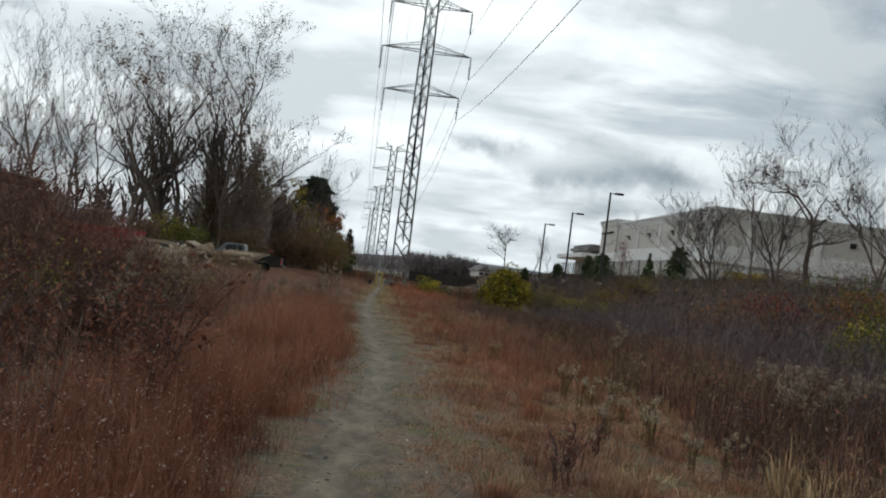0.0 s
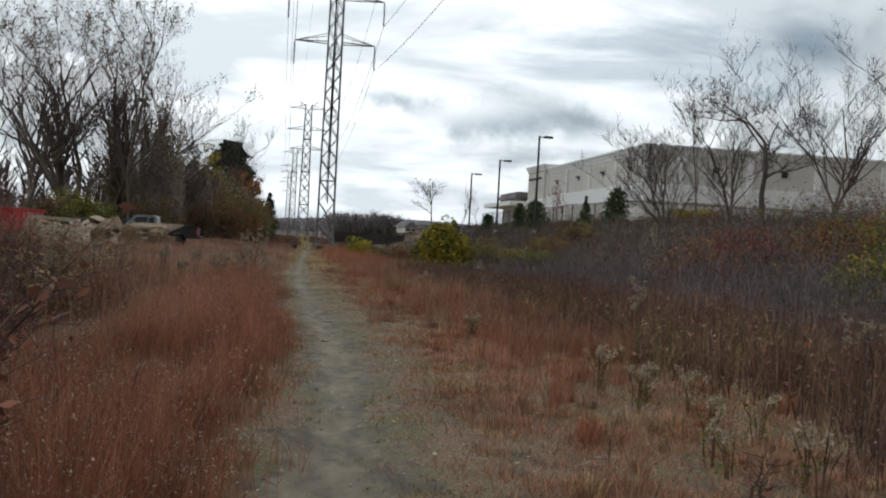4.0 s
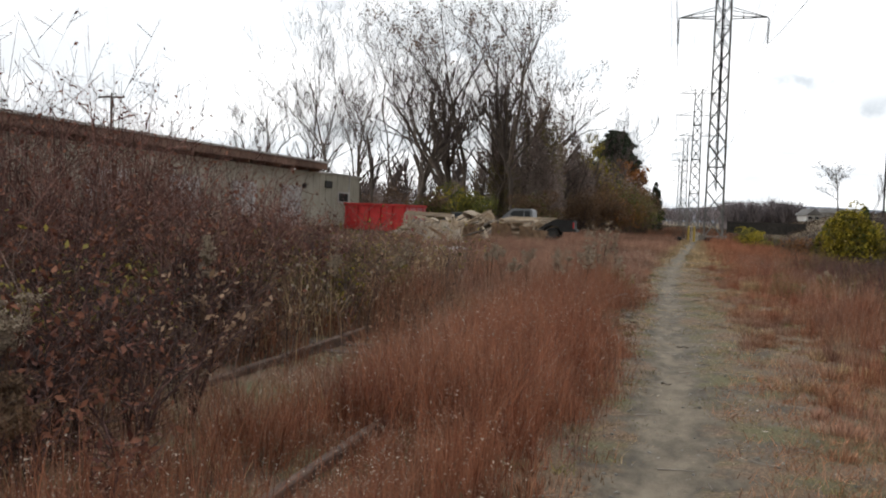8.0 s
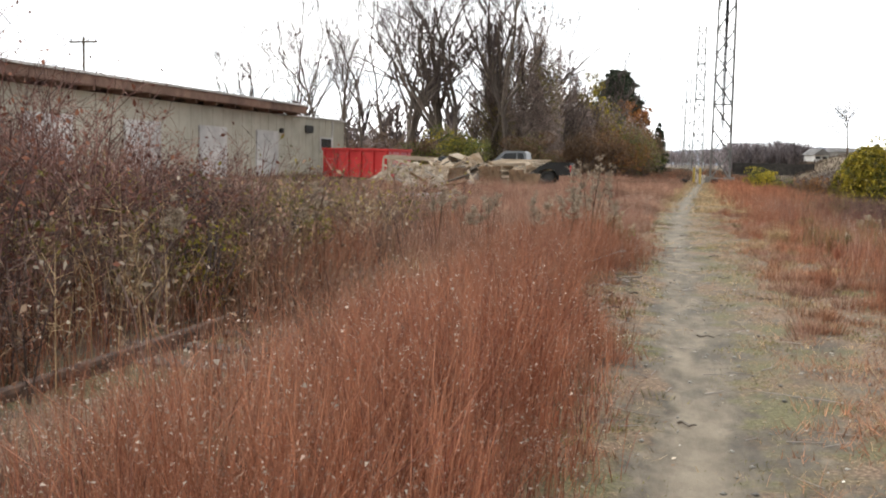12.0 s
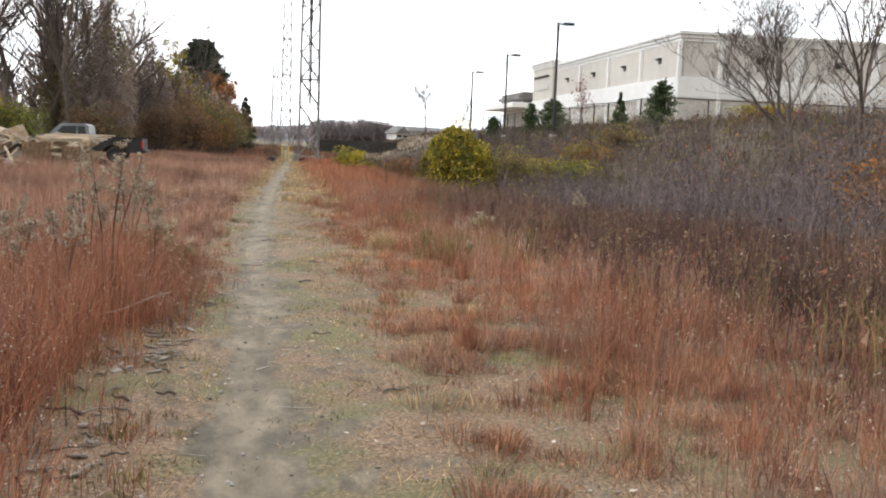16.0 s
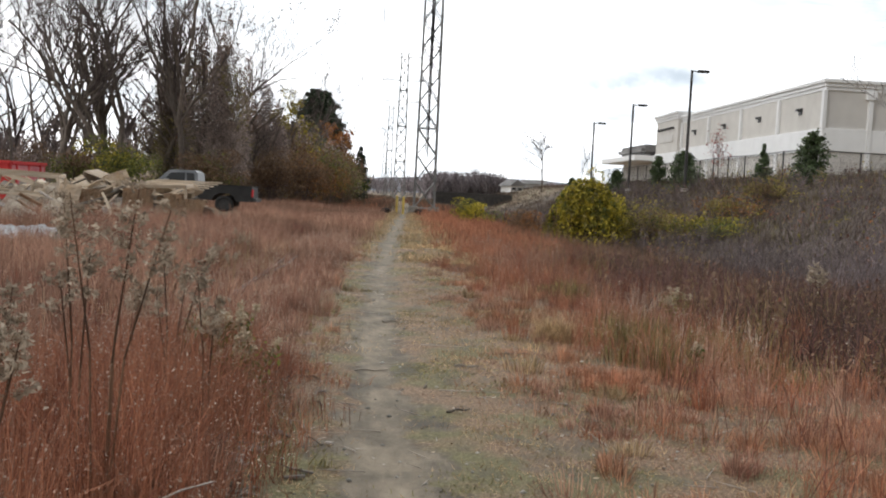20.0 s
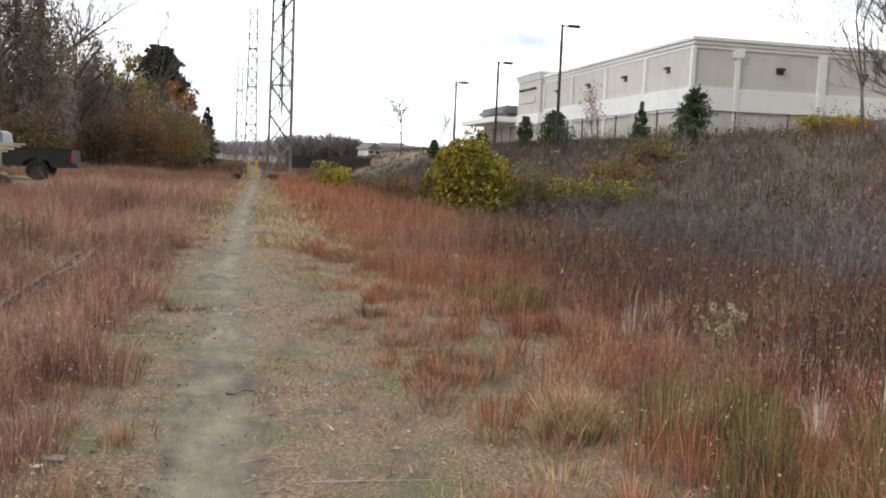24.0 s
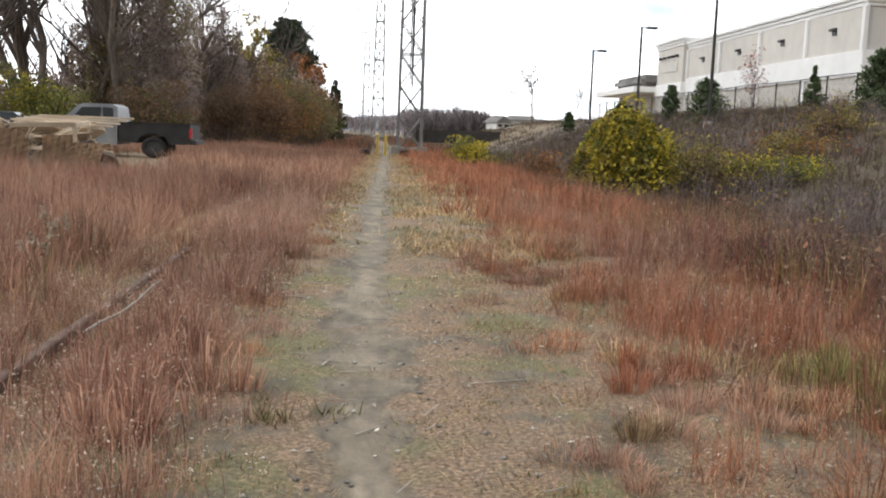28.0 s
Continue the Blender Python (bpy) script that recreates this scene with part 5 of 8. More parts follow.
def conifer(name, x, y, height, width, label, mat="needle", n=9000, size=0.16, round_top=0.6, trunk=0.16, bare=0.12, seed=1, tiers=16):
    """An evergreen: trunk, boughs in rough tiers, and needle sprays along them."""
    r = np.random.default_rng(seed)
    ob = base(name, x, y, float(ground_z(x, y)) - 0.05, label, "tree")
    P = np.array([[0, 0, 0.0]])
    arr("trunk", *sticks(P, P + np.array([[0, 0, height * 0.95]]), trunk, 0.02), M["bark"], ob)
    A, B = [], []
    for k in range(tiers * 6):
        u = r.uniform(bare, 0.98)
        w = width / 2 * (1 - u) ** round_top * r.uniform(0.7, 1.12) * min(1, (u - bare) * 6 + 0.55)
        a = r.uniform(0, 6.283)
        s = np.array([0, 0, u * height])
        A.append(s)
        B.append(s + np.array([math.cos(a) * w, math.sin(a) * w, w * r.uniform(-0.05, 0.45)]))
    A, B = np.array(A), np.array(B)
    tagged(arr("bough", *ribs(A, B, 0.03, 0.01), M["bark"], ob), kind="stuff")
    k = r.integers(0, len(A), n)
    t = r.uniform(0.25, 1.05, n)[:, None]
    ln = np.linalg.norm(B[k] - A[k], axis=1)[:, None]
    pos = A[k] + (B[k] - A[k]) * t + r.normal(0, 0.09, (n, 3)) * (ln * 0.8 + 0.3)
    arr("foliage", *leaves(pos, r.uniform(0.6, 1.2, n) * size), M[mat], ob)
    return ob


def bush(name, x, y, rx, ry, h, label, parts, n=7000, stems=60, size=0.06, lumps=26, drape=0):
    """A leafy bush: stems from the ground and lumps of leaves. parts: (leaf material, share of the leaves)."""
    z0 = float(ground_z(x, y)) - 0.05
    ob = base(name, x, y, z0, label, "bush")
    az = rng.uniform(0, 6.283, stems)
    rr = rng.uniform(0.1, 0.9, stems)
    P = np.stack([np.cos(az) * rr * rx * 0.35, np.sin(az) * rr * ry * 0.35, 0 * rr], 1)
    T = np.stack([np.cos(az) * rr * rx, np.sin(az) * rr * ry, h * (1.0 - 0.45 * rr ** 2) * rng.uniform(0.7, 1, stems)], 1)
    tagged(arr("stem", *sticks(P, T, 0.018, 0.006), M["twig"], ob), kind="stuff")
    for mat, share in parts:
        pos = leafy_mass(0, 0, h * 0.52, rx * 0.8, ry * 0.8, h * 0.42, int(n * share), size, lumps)
        pos[:, 2] = np.abs(pos[:, 2])
        if drape:                                     # strings of leaves that hang down the sides
            m = int(drape * share)
            a, u = rng.uniform(0, 6.283, m), np.sqrt(rng.uniform(0.05, 1, m))
            top = np.stack([np.cos(a) * u * rx, np.sin(a) * u * ry, h * (1.02 - 0.5 * u ** 2)], 1)
            t = rng.uniform(0, 1, (m, 34, 1))
            fall = rng.uniform(0.5, 2.0, (m, 1, 1))
            hang = top[:, None] + np.concatenate([np.cos(a)[:, None, None] * 0.35 * t * fall, np.sin(a)[:, None, None] * 0.35 * t * fall, -t ** 1.5 * fall], 2)
            pos = np.concatenate([pos, np.maximum((hang + rng.normal(0, 0.06, hang.shape)).reshape(-1, 3), [-99, -99, 0.05])])
        tagged(arr("foliage", *leaves(pos, rng.uniform(0.6, 1.3, len(pos)) * size), M[mat], ob), kind="stuff")
    return ob

# ---- plan of the large things ----
WH_X, WH_Y, WH_TOP = 35.55, 97.95, 12.7
POLES = ((22.85, 93.7, 12.15), (22.9, 112.0, 11.15), (22.9, 130.0, 10.65))
FENCE = ((64.0, 85.0), (28.6, 85.0), (28.4, 100.0), (28.6, 150.0))
RAIL_GUARD = ((62.0, 88.5), (31.5, 88.5), (31.2, 150.0))
PYLONS = ((2.5, 92.0, (19.15, 23.3, 27.8), 28.7, True), (1.45, 211.0, (19.15, 23.3, 27.8), 28.7, False),
          (-1.2, 330.0, (19.15, 23.3, 27.8), 28.7, False), (-3.4, 440.0, (19.15, 23.3, 27.8), 28.7, False))
CAB_X0 = 4.2

# ---- warehouse ----
def warehouse():
    x0, y0, z0, z1 = WH_X, WH_Y, LOT - 0.1, WH_TOP
    L, D = 92.0, 39.7                        # along the front, and along the side to the entrance bay
    ob = base("warehouse", x0, y0, z0, "large beige precast warehouse with white bands and cornice", "building")
    h = z1 - z0
    band0, band1 = h * 0.352, h * 0.557     # the white band
    boxpart("wall", (0.0, L, 0.0, D, -0.2, h - 0.9), M["panel_grey"], ob, label="grey-beige lower and upper wall")
    # the long side towards the path has a slightly warmer panel colour
    boxpart("wall", (-0.06, 0.0, 0.0, D, band1, h - 0.9), M["panel_beige"], ob, label="beige panel wall of the long side")
    boxpart("wall", (-0.06, 0.0, 0.0, D, -0.2, band0), M["panel_beige"], ob, label="beige panel wall of the long side")
    boxpart("band", (-0.22, L, -0.18, D, band0, band1), M["white_paint"], ob, 0.03, label="broad white band round the wall")
    for k, (a, b, o) in enumerate(((h - 0.92, h - 0.62, 0.12), (h - 0.62, h - 0.30, 0.24), (h - 0.30, h, 0.40))):
        boxpart("cornice", (-o, L, -o, D, a, b), M["white_paint"], ob, 0.04)
    pil = [0.0, 9.4, 19.1, 29.3, 39.4]
    for yy in pil:
        boxpart("pilaster", (-0.30, 0.02, yy - 0.22, yy + 0.22, band1, h - 0.9), M["white_paint"], ob, 0.02)
        if yy:
            boxpart("pilaster", (-0.26, 0.02, yy - 0.3, yy + 0.3, -0.2, band0), M["white_paint"], ob, 0.02)
    for xx in (3.75, 11.4, 19.1, 26.8, 34.5, 42.2, 50.0, 58.0, 66.0, 74.0, 82.0):
        boxpart("pilaster", (xx - (0.18 if xx < 4 else 0.34), xx + (0.18 if xx < 4 else 0.34), -0.28, 0.02, -0.2, h - 0.9), M["white_paint"], ob, 0.02)
    boxpart("pilaster_cap", (3.33, 4.17, -0.40, 0.0, h - 1.55, h - 0.93), M["white_paint"], ob, 0.03)
    for yy in (4.7, 14.2, 24.2, 34.4):       # wall lights on the long side
        part("wall_light", wall_pack(), M["dark_metal"], ob).matrix_basis = pose(-0.06, yy, h * 0.745, 0, 0, -90)
    for xx in (7.6, 15.3, 23.0, 30.7, 38.4):
        part("wall_light", wall_pack(), M["dark_metal"], ob).matrix_basis = pose(xx, 0.0, h * 0.745)
    # joints between the panels
    for yy in np.arange(2.6, D, 2.6):
        boxpart("panel_joint", (-0.066, -0.05, yy - 0.012, yy + 0.012, band1, h - 0.9), M["panel_grey"], ob)
    # entrance bay, a little taller and proud of the wall
    boxpart("entrance_bay", (-0.6, 14.0, D, D + 9.7, -0.2, h - 0.02), M["panel_beige"], ob, label="taller beige entrance bay")
    for a, b, o in ((h - 0.35, h - 0.05, 0.12), (h - 0.05, h + 0.27, 0.24), (h + 0.27, h + 0.57, 0.40)):
        boxpart("cornice", (-0.6 - o, 14.3, D - o, D + 9.7 + o, a, b), M["white_paint"], ob, 0.04)
    boxpart("band", (-0.76, 14.1, D - 0.14, D + 9.8, band0, band1 - 0.4), M["white_paint"], ob, 0.03)
    for k in range(5):
        boxpart("gooseneck_lamp", (-1.05, -0.6, D + 1.6 + 1.5 * k, D + 1.9 + 1.5 * k, h * 0.83, h * 0.86), M["dark_metal"], ob, 0.02)
    boxpart("sign", (-0.70, -0.6, D + 1.8, D + 7.6, h * 0.66, h * 0.76), M["panel_grey"], ob, 0.02, label="faint raised sign lettering")
    boxpart("canopy", (-3.4, 1.0, D + 9.7, D + 30, band0 + 0.6, band0 + 1.3), M["white_paint"], ob, 0.04)
    boxpart("canopy_wall", (0.0, 14.0, D + 9.7, D + 30, -0.2, band0 + 2.2), M["panel_beige"], ob)
    boxpart("canopy_roof", (-2.4, 13.0, D + 9.8, D + 24, band0 + 1.3, band0 + 2.8), M["shingle"], ob, 0.5)
    return ob


def wall_pack():
    """A wall light: a wedge that leans out, facing -y."""
    bm = bmesh.new()
    box(bm, -0.32, 0.32, -0.10, 0.0, -0.28, 0.28)
    box(bm, -0.30, 0.30, -0.42, -0.08, 0.02, 0.22, 0.04)
    return bm


warehouse()


# ---- lot: light poles, fence, guard rail, cart corral ----
def light_pole(x, y, top, rz=0.0):
    z = float(ground_z(x, y))
    ob = base("light_pole", x, y, z, "dark bronze parking lot light pole with one shoebox head", "light pole", "lot light poles", rz)
    h = top - z
    bm = bmesh.new()
    bmesh.ops.create_cone(bm, cap_ends=True, segments=10, radius1=0.36, radius2=0.34, depth=0.6, matrix=Matrix.Translation((0, 0, 0.05)))
    part("footing", bm, M["panel_grey"], ob, "round concrete footing")
    part("pole", rod(bmesh.new(), (0, 0, 0.3), (0, 0, h), 0.13, 8, 0.10), M["pole_bronze"], ob)
    part("arm", rod(bmesh.new(), (0, 0, h - 0.08), (0.55, 0, h - 0.08), 0.05, 6), M["pole_bronze"], ob)
    boxpart("lamp_head", (0.45, 1.35, -0.22, 0.22, h - 0.17, h + 0.03), M["pole_bronze"], ob, 0.04)
    return ob


for x, y, top in POLES:
    light_pole(x, y, top)


def fence(points, height=2.25):
    """A black chain-link fence along a line of points on the lot's edge."""
    ob = base("chain_link_fence", points[0][0], points[0][1], 0, "black vinyl-coated chain-link fence on the bank", "fence")
    ox, oy = points[0]
    post = None
    wire_a, wire_b = [], []
    for (ax, ay), (bx, by) in zip(points[:-1], points[1:]):
        n = max(1, round(math.hypot(bx - ax, by - ay) / 4.0))
        for k in range(n + 1):
            px, py = ax + (bx - ax) * k / n, ay + (by - ay) * k / n
            if k == n and (bx, by) != points[-1]:
                continue
            if post is None:
                post = part("post", rod(bmesh.new(), (0, 0, -0.3), (0, 0, height), 0.055, 6), M["black_fence"], ob)
                p = post
            else:
                p = new("post", post.data)
                p.parent = ob
            p.matrix_basis = pose(px - ox, py - oy, float(ground_z(px, py)))
        for k in range(n):
            p0 = Vector((ax + (bx - ax) * k / n, ay + (by - ay) * k / n, 0))
            p1 = Vector((ax + (bx - ax) * (k + 1) / n, ay + (by - ay) * (k + 1) / n, 0))
            p0.z, p1.z = float(ground_z(p0.x, p0.y)), float(ground_z(p1.x, p1.y))
            o = Vector((ox, oy, 0))
            part("top_rail", rod(bmesh.new(), p0 - o + Vector((0, 0, height - 0.03)), p1 - o + Vector((0, 0, height - 0.03)), 0.035, 5), M["black_fence"], ob)
            m = 29                                    # the mesh: wires both ways, each seen as a thin line
            for j in range(-8, m):
                for s in (1, -1):
                    t0, t1 = j / m, (j + 8) / m
                    h0, h1 = 0.05, height - 0.06
                    if t0 < 0:
                        h0 += (h1 - h0) * (-t0) / (t1 - t0)
                        t0 = 0
                    if t1 > 1:
                        h1 -= (h1 - h0) * (t1 - 1) / (t1 - t0)
                        t1 = 1
                    if s < 0:
                        t0, t1 = 1 - t0, 1 - t1
                    wire_a.append(list(p0 + (p1 - p0) * t0 - o + Vector((0, 0, h0))))
                    wire_b.append(list(p0 + (p1 - p0) * t1 - o + Vector((0, 0, h1))))
    arr("mesh", *sticks(np.array(wire_a), np.array(wire_b), 0.0035, 0.0035), M["black_fence"], ob)
    return ob


fence(FENCE)


def guard_rail(points, h=0.75):
    ob = base("guard_rail", points[0][0], points[0][1], 0, "grey timber guard rail along the lot's edge", "guard rail")
    ox, oy = points[0]
    for (ax, ay), (bx, by) in zip(points[:-1], points[1:]):
        n = max(1, round(math.hypot(bx - ax, by - ay) / 3.8))
        for k in range(n):
            a = Vector((ax + (bx - ax) * k / n, ay + (by - ay) * k / n, 0))
            b = Vector((ax + (bx - ax) * (k + 1) / n, ay + (by - ay) * (k + 1) / n, 0))
            za, zb = float(ground_z(a.x, a.y)), float(ground_z(b.x, b.y))
            yaw = math.degrees(math.atan2(b.y - a.y, b.x - a.x))
            m = pose(a.x - ox, a.y - oy, za, 0, 0, yaw)
            boxpart("post", (-0.11, 0.11, 0.0, 0.22, -0.2, h + 0.06), M["old_wood"], ob, 0.02, m)
            boxpart("beam", (0.0, (b - a).length, -0.12, 0.0, h - 0.38, h - 0.06), M["old_wood"], ob, 0.02, m)
    return ob


guard_rail(RAIL_GUARD)


def corral_post(x, y):
    z = float(ground_z(x, y))
    ob = base("corral_post", x, y, z, "short dark steel post with a rounded head behind the guard rail", "post", "corral posts")
    part("shaft", rod(bmesh.new(), (0, 0, -0.1), (0, 0, 1.25), 0.055, 8), M["dark_metal"], ob)
    part("collar", rod(bmesh.new(), (0, 0, 1.05), (0, 0, 1.12), 0.10, 8), M["dark_metal"], ob)
    bm = bmesh.new()
    bmesh.ops.create_uvsphere(bm, u_segments=10, v_segments=7, radius=0.12, matrix=Matrix.Translation((0, 0, 1.33)) @ Matrix.Diagonal((1, 1, 1.2, 1)))
    part("head", bm, M["dark_metal"], ob)
    return ob


for k in range(8):
    corral_post(37.65 + 0.46 * k, 92.0)
for x in (34.8, 35.85, 36.8):
    corral_post(x, 92.0)


# ---- pylons ----
def pylon(x, y, arms, top, w0=1.52, w1=1.15, label="tall slim steel lattice pylon with three cross-arms", rz=0.0, fine=True, span=(3.7, 4.4, 4.0)):
    ob = base("pylon", x, y, 0, label, "pylon", "transmission pylons", rz)

    def half(z):
        return (w0 + (w1 - w0) * min(z / top, 1)) / 2

    legs = [(1, 1), (-1, 1), (-1, -1), (1, -1)]
    leg_w = 0.10 if fine else 0.17
    for sx, sy in legs:
        part("leg", rod(bmesh.new(), (sx * half(0), sy * half(0), -0.3), (sx * half(top), sy * half(top), top), leg_w, 4), M["steel"], ob)
    n = 14 if fine else 12
    zs = np.linspace(0.4, top - 0.4, n + 1)
    br = 0.042 if fine else 0.10
    for face in range(4):
        a, b = legs[face], legs[(face + 1) % 4]
        def strut(u, v):
            part("brace", rod(bmesh.new(), u, v, br, 4), M["steel"], ob)

        for k in range(n):
            z0, z1 = zs[k], zs[k + 1]
            p, q = (a, b) if k % 2 else (b, a)
            strut((p[0] * half(z0), p[1] * half(z0), z0), (q[0] * half(z1), q[1] * half(z1), z1))
            if fine:
                strut((q[0] * half(z0), q[1] * half(z0), z0), (p[0] * half(z1), p[1] * half(z1), z1))
            if k % 3 == 0:
                strut((a[0] * half(z0), a[1] * half(z0), z0), (b[0] * half(z0), b[1] * half(z0), z0))
    for z, s in zip(arms, span):
        for side in (-1, 1):
            bm = bmesh.new()
            tip = (side * s, 0, z)
            for sy in (-1, 1):
                rod(bm, (side * half(z), sy * half(z), z), tip, 0.05, 4)
                rod(bm, (side * half(z), sy * half(z), z + 0.75), tip, 0.035, 4)
            for u in (0.33, 0.66):
                px = side * (half(z) + (s - half(z)) * u)
                rod(bm, (px, -half(z) * (1 - u), z), (px, half(z) * (1 - u), z), 0.03, 4)
                rod(bm, (px, 0, z), (px, 0, z + 0.75 * (1 - u)), 0.03, 4)
            arm = part("cross_arm", bm, M["steel"], ob)
            if fine:
                bm = bmesh.new()
                for j in range(14):
                    rod(bm, (side * s, 0, z - 0.15 - j * 0.15), (side * s, 0, z - 0.22 - j * 0.15), 0.12, 8, 0.05)
                rod(bm, (side * s, 0, z), (side * s, 0, z - 2.3), 0.02, 4)
                part("insulator", bm, M["insulator"], arm)
    if fine:                                          # dark bundle of cables and a ladder up the middle
        bm = bmesh.new()
        for k in range(5):
            a = k * 1.2566
            rod(bm, (0.10 * math.cos(a), 0.10 * math.sin(a), 4.2 + 0.25 * k), (0.13 * math.cos(a + 0.6), 0.13 * math.sin(a + 0.6), top - 1), 0.035, 5)
        part("riser_cable", bm, M["dark_metal"], ob, "dark bundle of riser cables")
    for side in (-1, 1):
        bm = bmesh.new()
        rod(bm, (side * half(top), 0, top - 0.3), (side * 1.9, 0, top + 0.7), 0.06, 4)
        rod(bm, (side * half(top), 0, top - 1.6), (side * 1.9, 0, top + 0.7), 0.05, 4)
        part("peak", bm, M["steel"], ob)
    for sx, sy in legs:
        bm = bmesh.new()
        bmesh.ops.create_cone(bm, cap_ends=True, segments=12, radius1=0.45, radius2=0.38, depth=0.7, matrix=Matrix.Translation((sx * half(0), sy * half(0), 0.15)))
        part("footing", bm, M["stone"], ob, "concrete footing")
    return ob


for x, y, arms, top, fine in PYLONS:
    pylon(x, y, arms, top, fine=fine, **({} if fine else dict(w0=2.2, w1=1.3)))


def cable(name, a, b, sag, r, label):
    """A sagging wire between two points, as one thin tube."""
    n = 27
    t = np.linspace(0, 1, n)[:, None]
    P = np.array(a)[None] * (1 - t) + np.array(b)[None] * t
    P[:, 2] -= (4 * sag * t * (1 - t))[:, 0]
    ring = np.array([[math.cos(k * 2.0944), 0, math.sin(k * 2.0944)] for k in range(3)]) * r
    V = (P[:, None] + ring[None]).reshape(-1, 3)
    i, k = np.meshgrid(np.arange(n - 1), np.arange(3), indexing="ij")
    k2 = (k + 1) % 3
    F = np.stack([i * 3 + k, i * 3 + k2, i * 3 + 3 + k2, i * 3 + 3 + k], -1).reshape(-1, 4)
    return tagged(arr(name, V, F, M["cable"]), label, "cable", "power lines")


spans = (3.7, 4.4, 4.0)
for k in range(len(PYLONS)):
    for lvl in range(3):
        for side in (-1, 1):
            x1, y1, arms1, top1, fine1 = PYLONS[k]
            b = (x1 + side * spans[lvl], y1, arms1[lvl] - 2.3)
            if k == 0:
                a = (CAB_X0 + side * spans[lvl], -75.0, arms1[lvl] - 2.3)
            else:
                x0, y0, arms0, top0, fine0 = PYLONS[k - 1]
                a = (x0 + side * spans[lvl], y0, arms0[lvl] - 2.3)
            cable("power_line", a, b, 4.0, 0.022, "sagging aluminium power line between the pylons")
for side in (-1, 1):
    x1, y1, arms1, top1, fine1 = PYLONS[0]
    cable("ground_wire", (CAB_X0 + side * 1.9, -75, top1 + 0.7), (x1 + side * 1.9, y1, top1 + 0.7), 3.2, 0.014, "thin overhead ground wire")
    x2, y2, arms2, top2, fine2 = PYLONS[1]
    cable("ground_wire", (x1 + side * 1.9, y1, top1 + 0.7), (x2 + side * 1.9, y2, top2 + 0.7), 2.6, 0.014, "thin overhead ground wire")

# ---- old railway ----
def rail_mesh(length):
    prof = [(-0.065, 0), (0.065, 0), (0.065, 0.012), (0.012, 0.03), (0.010, 0.10), (0.034, 0.112), (0.034, 0.142), (0.026, 0.150), (-0.026, 0.150), (-0.034, 0.142), (-0.034, 0.112), (-0.010, 0.10), (-0.012, 0.03), (-0.065, 0.012)]
    bm = bmesh.new()
    rows = [[bm.verts.new((x, yy, z)) for x, z in prof] for yy in np.linspace(0, length, 9)]
    k = len(prof)
    for r0, r1 in zip(rows[:-1], rows[1:]):
        for j in range(k):
            bm.faces.new((r0[j], r0[(j + 1) % k], r1[(j + 1) % k], r1[j]))
    bm.faces.new(list(reversed(rows[0])))
    bm.faces.new(rows[-1])
    return bm


railway = tagged(new("railway_track"), "abandoned railway track, rusty rails sunk in the grass", "railway track")
for xr, turn in ((-1.72, 0.573), (FAR_RAIL + 0.02, 0.1)):
    for yy in (-8, 2, 12, 22, 32, 42) if xr > -3 else (-8, 2, 12):
        r = part("rail", rail_mesh(9.985), M["rail_rust"], railway)
        r.matrix_basis = pose(xr - math.tan(radians(turn)) * yy, yy, -0.06, 0, 0, turn)
for k in range(80):
    t = boxpart("tie", (-1.25, 1.25, -0.115, 0.115, -0.14, 0.045), M["tie_wood"], railway, 0.012) if k == 0 else new("tie", tie.data)
    tie = t
    t.parent = railway
    t.matrix_basis = pose(-2.85 + random.uniform(-0.06, 0.06), -8 + k * 0.62, random.uniform(-0.075, -0.058), 0, 0, random.uniform(-2, 2))

# ---- path's far end: bollards, tyres ----
def bollard(x, y, h=1.1):
    ob = base("bollard", x, y, float(ground_z(x, y)), "worn yellow steel bollard at the end of the path", "bollard", "path bollards")
    part("post", rod(bmesh.new(), (0, 0, -0.2), (0, 0, h), 0.085, 12), M["yellow_paint"], ob)
    bm = bmesh.new()
    bmesh.ops.create_uvsphere(bm, u_segments=12, v_segments=6, radius=0.085, matrix=Matrix.Translation((0, 0, h)) @ Matrix.Diagonal((1, 1, 0.5, 1)))
    part("cap", bm, M["yellow_paint"], ob)
    return ob


def tyre_mesh(R=0.34, r=0.11):
    bm = bmesh.new()
    n, k = 28, 10
    rows = []
    for i in range(n):
        a = i * 6.28318 / n
        row = []
        for j in range(k):
            b = j * 6.28318 / k
            rr = R + r * math.cos(b) * (1.0 if math.cos(b) > 0 else 0.9)
            row.append(bm.verts.new((math.cos(a) * rr, math.sin(b) * r * 1.05, math.sin(a) * rr)))
        rows.append(row)
    for i in range(n):
        for j in range(k):
            bm.faces.new((rows[i][j], rows[i][(j + 1) % k], rows[(i + 1) % n][(j + 1) % k], rows[(i + 1) % n][j]))
    return bm


for x, y, h in ((0.45, 90.0, 1.2), (0.90, 88.0, 1.2)):
    bollard(x, y, h)
for x, y, rz in ((-0.35, 84.0, 20), (2.0, 86.0, -25)):
    z = float(ground_z(x, y))
    t = tagged(part("tyre", tyre_mesh(0.24, 0.10), M["rubber"]), "old black tyre tipped over at the end of the path", "tyre", "path tyres")
    t.matrix_basis = pose(x, y, z + 0.20, 62, 0, rz)


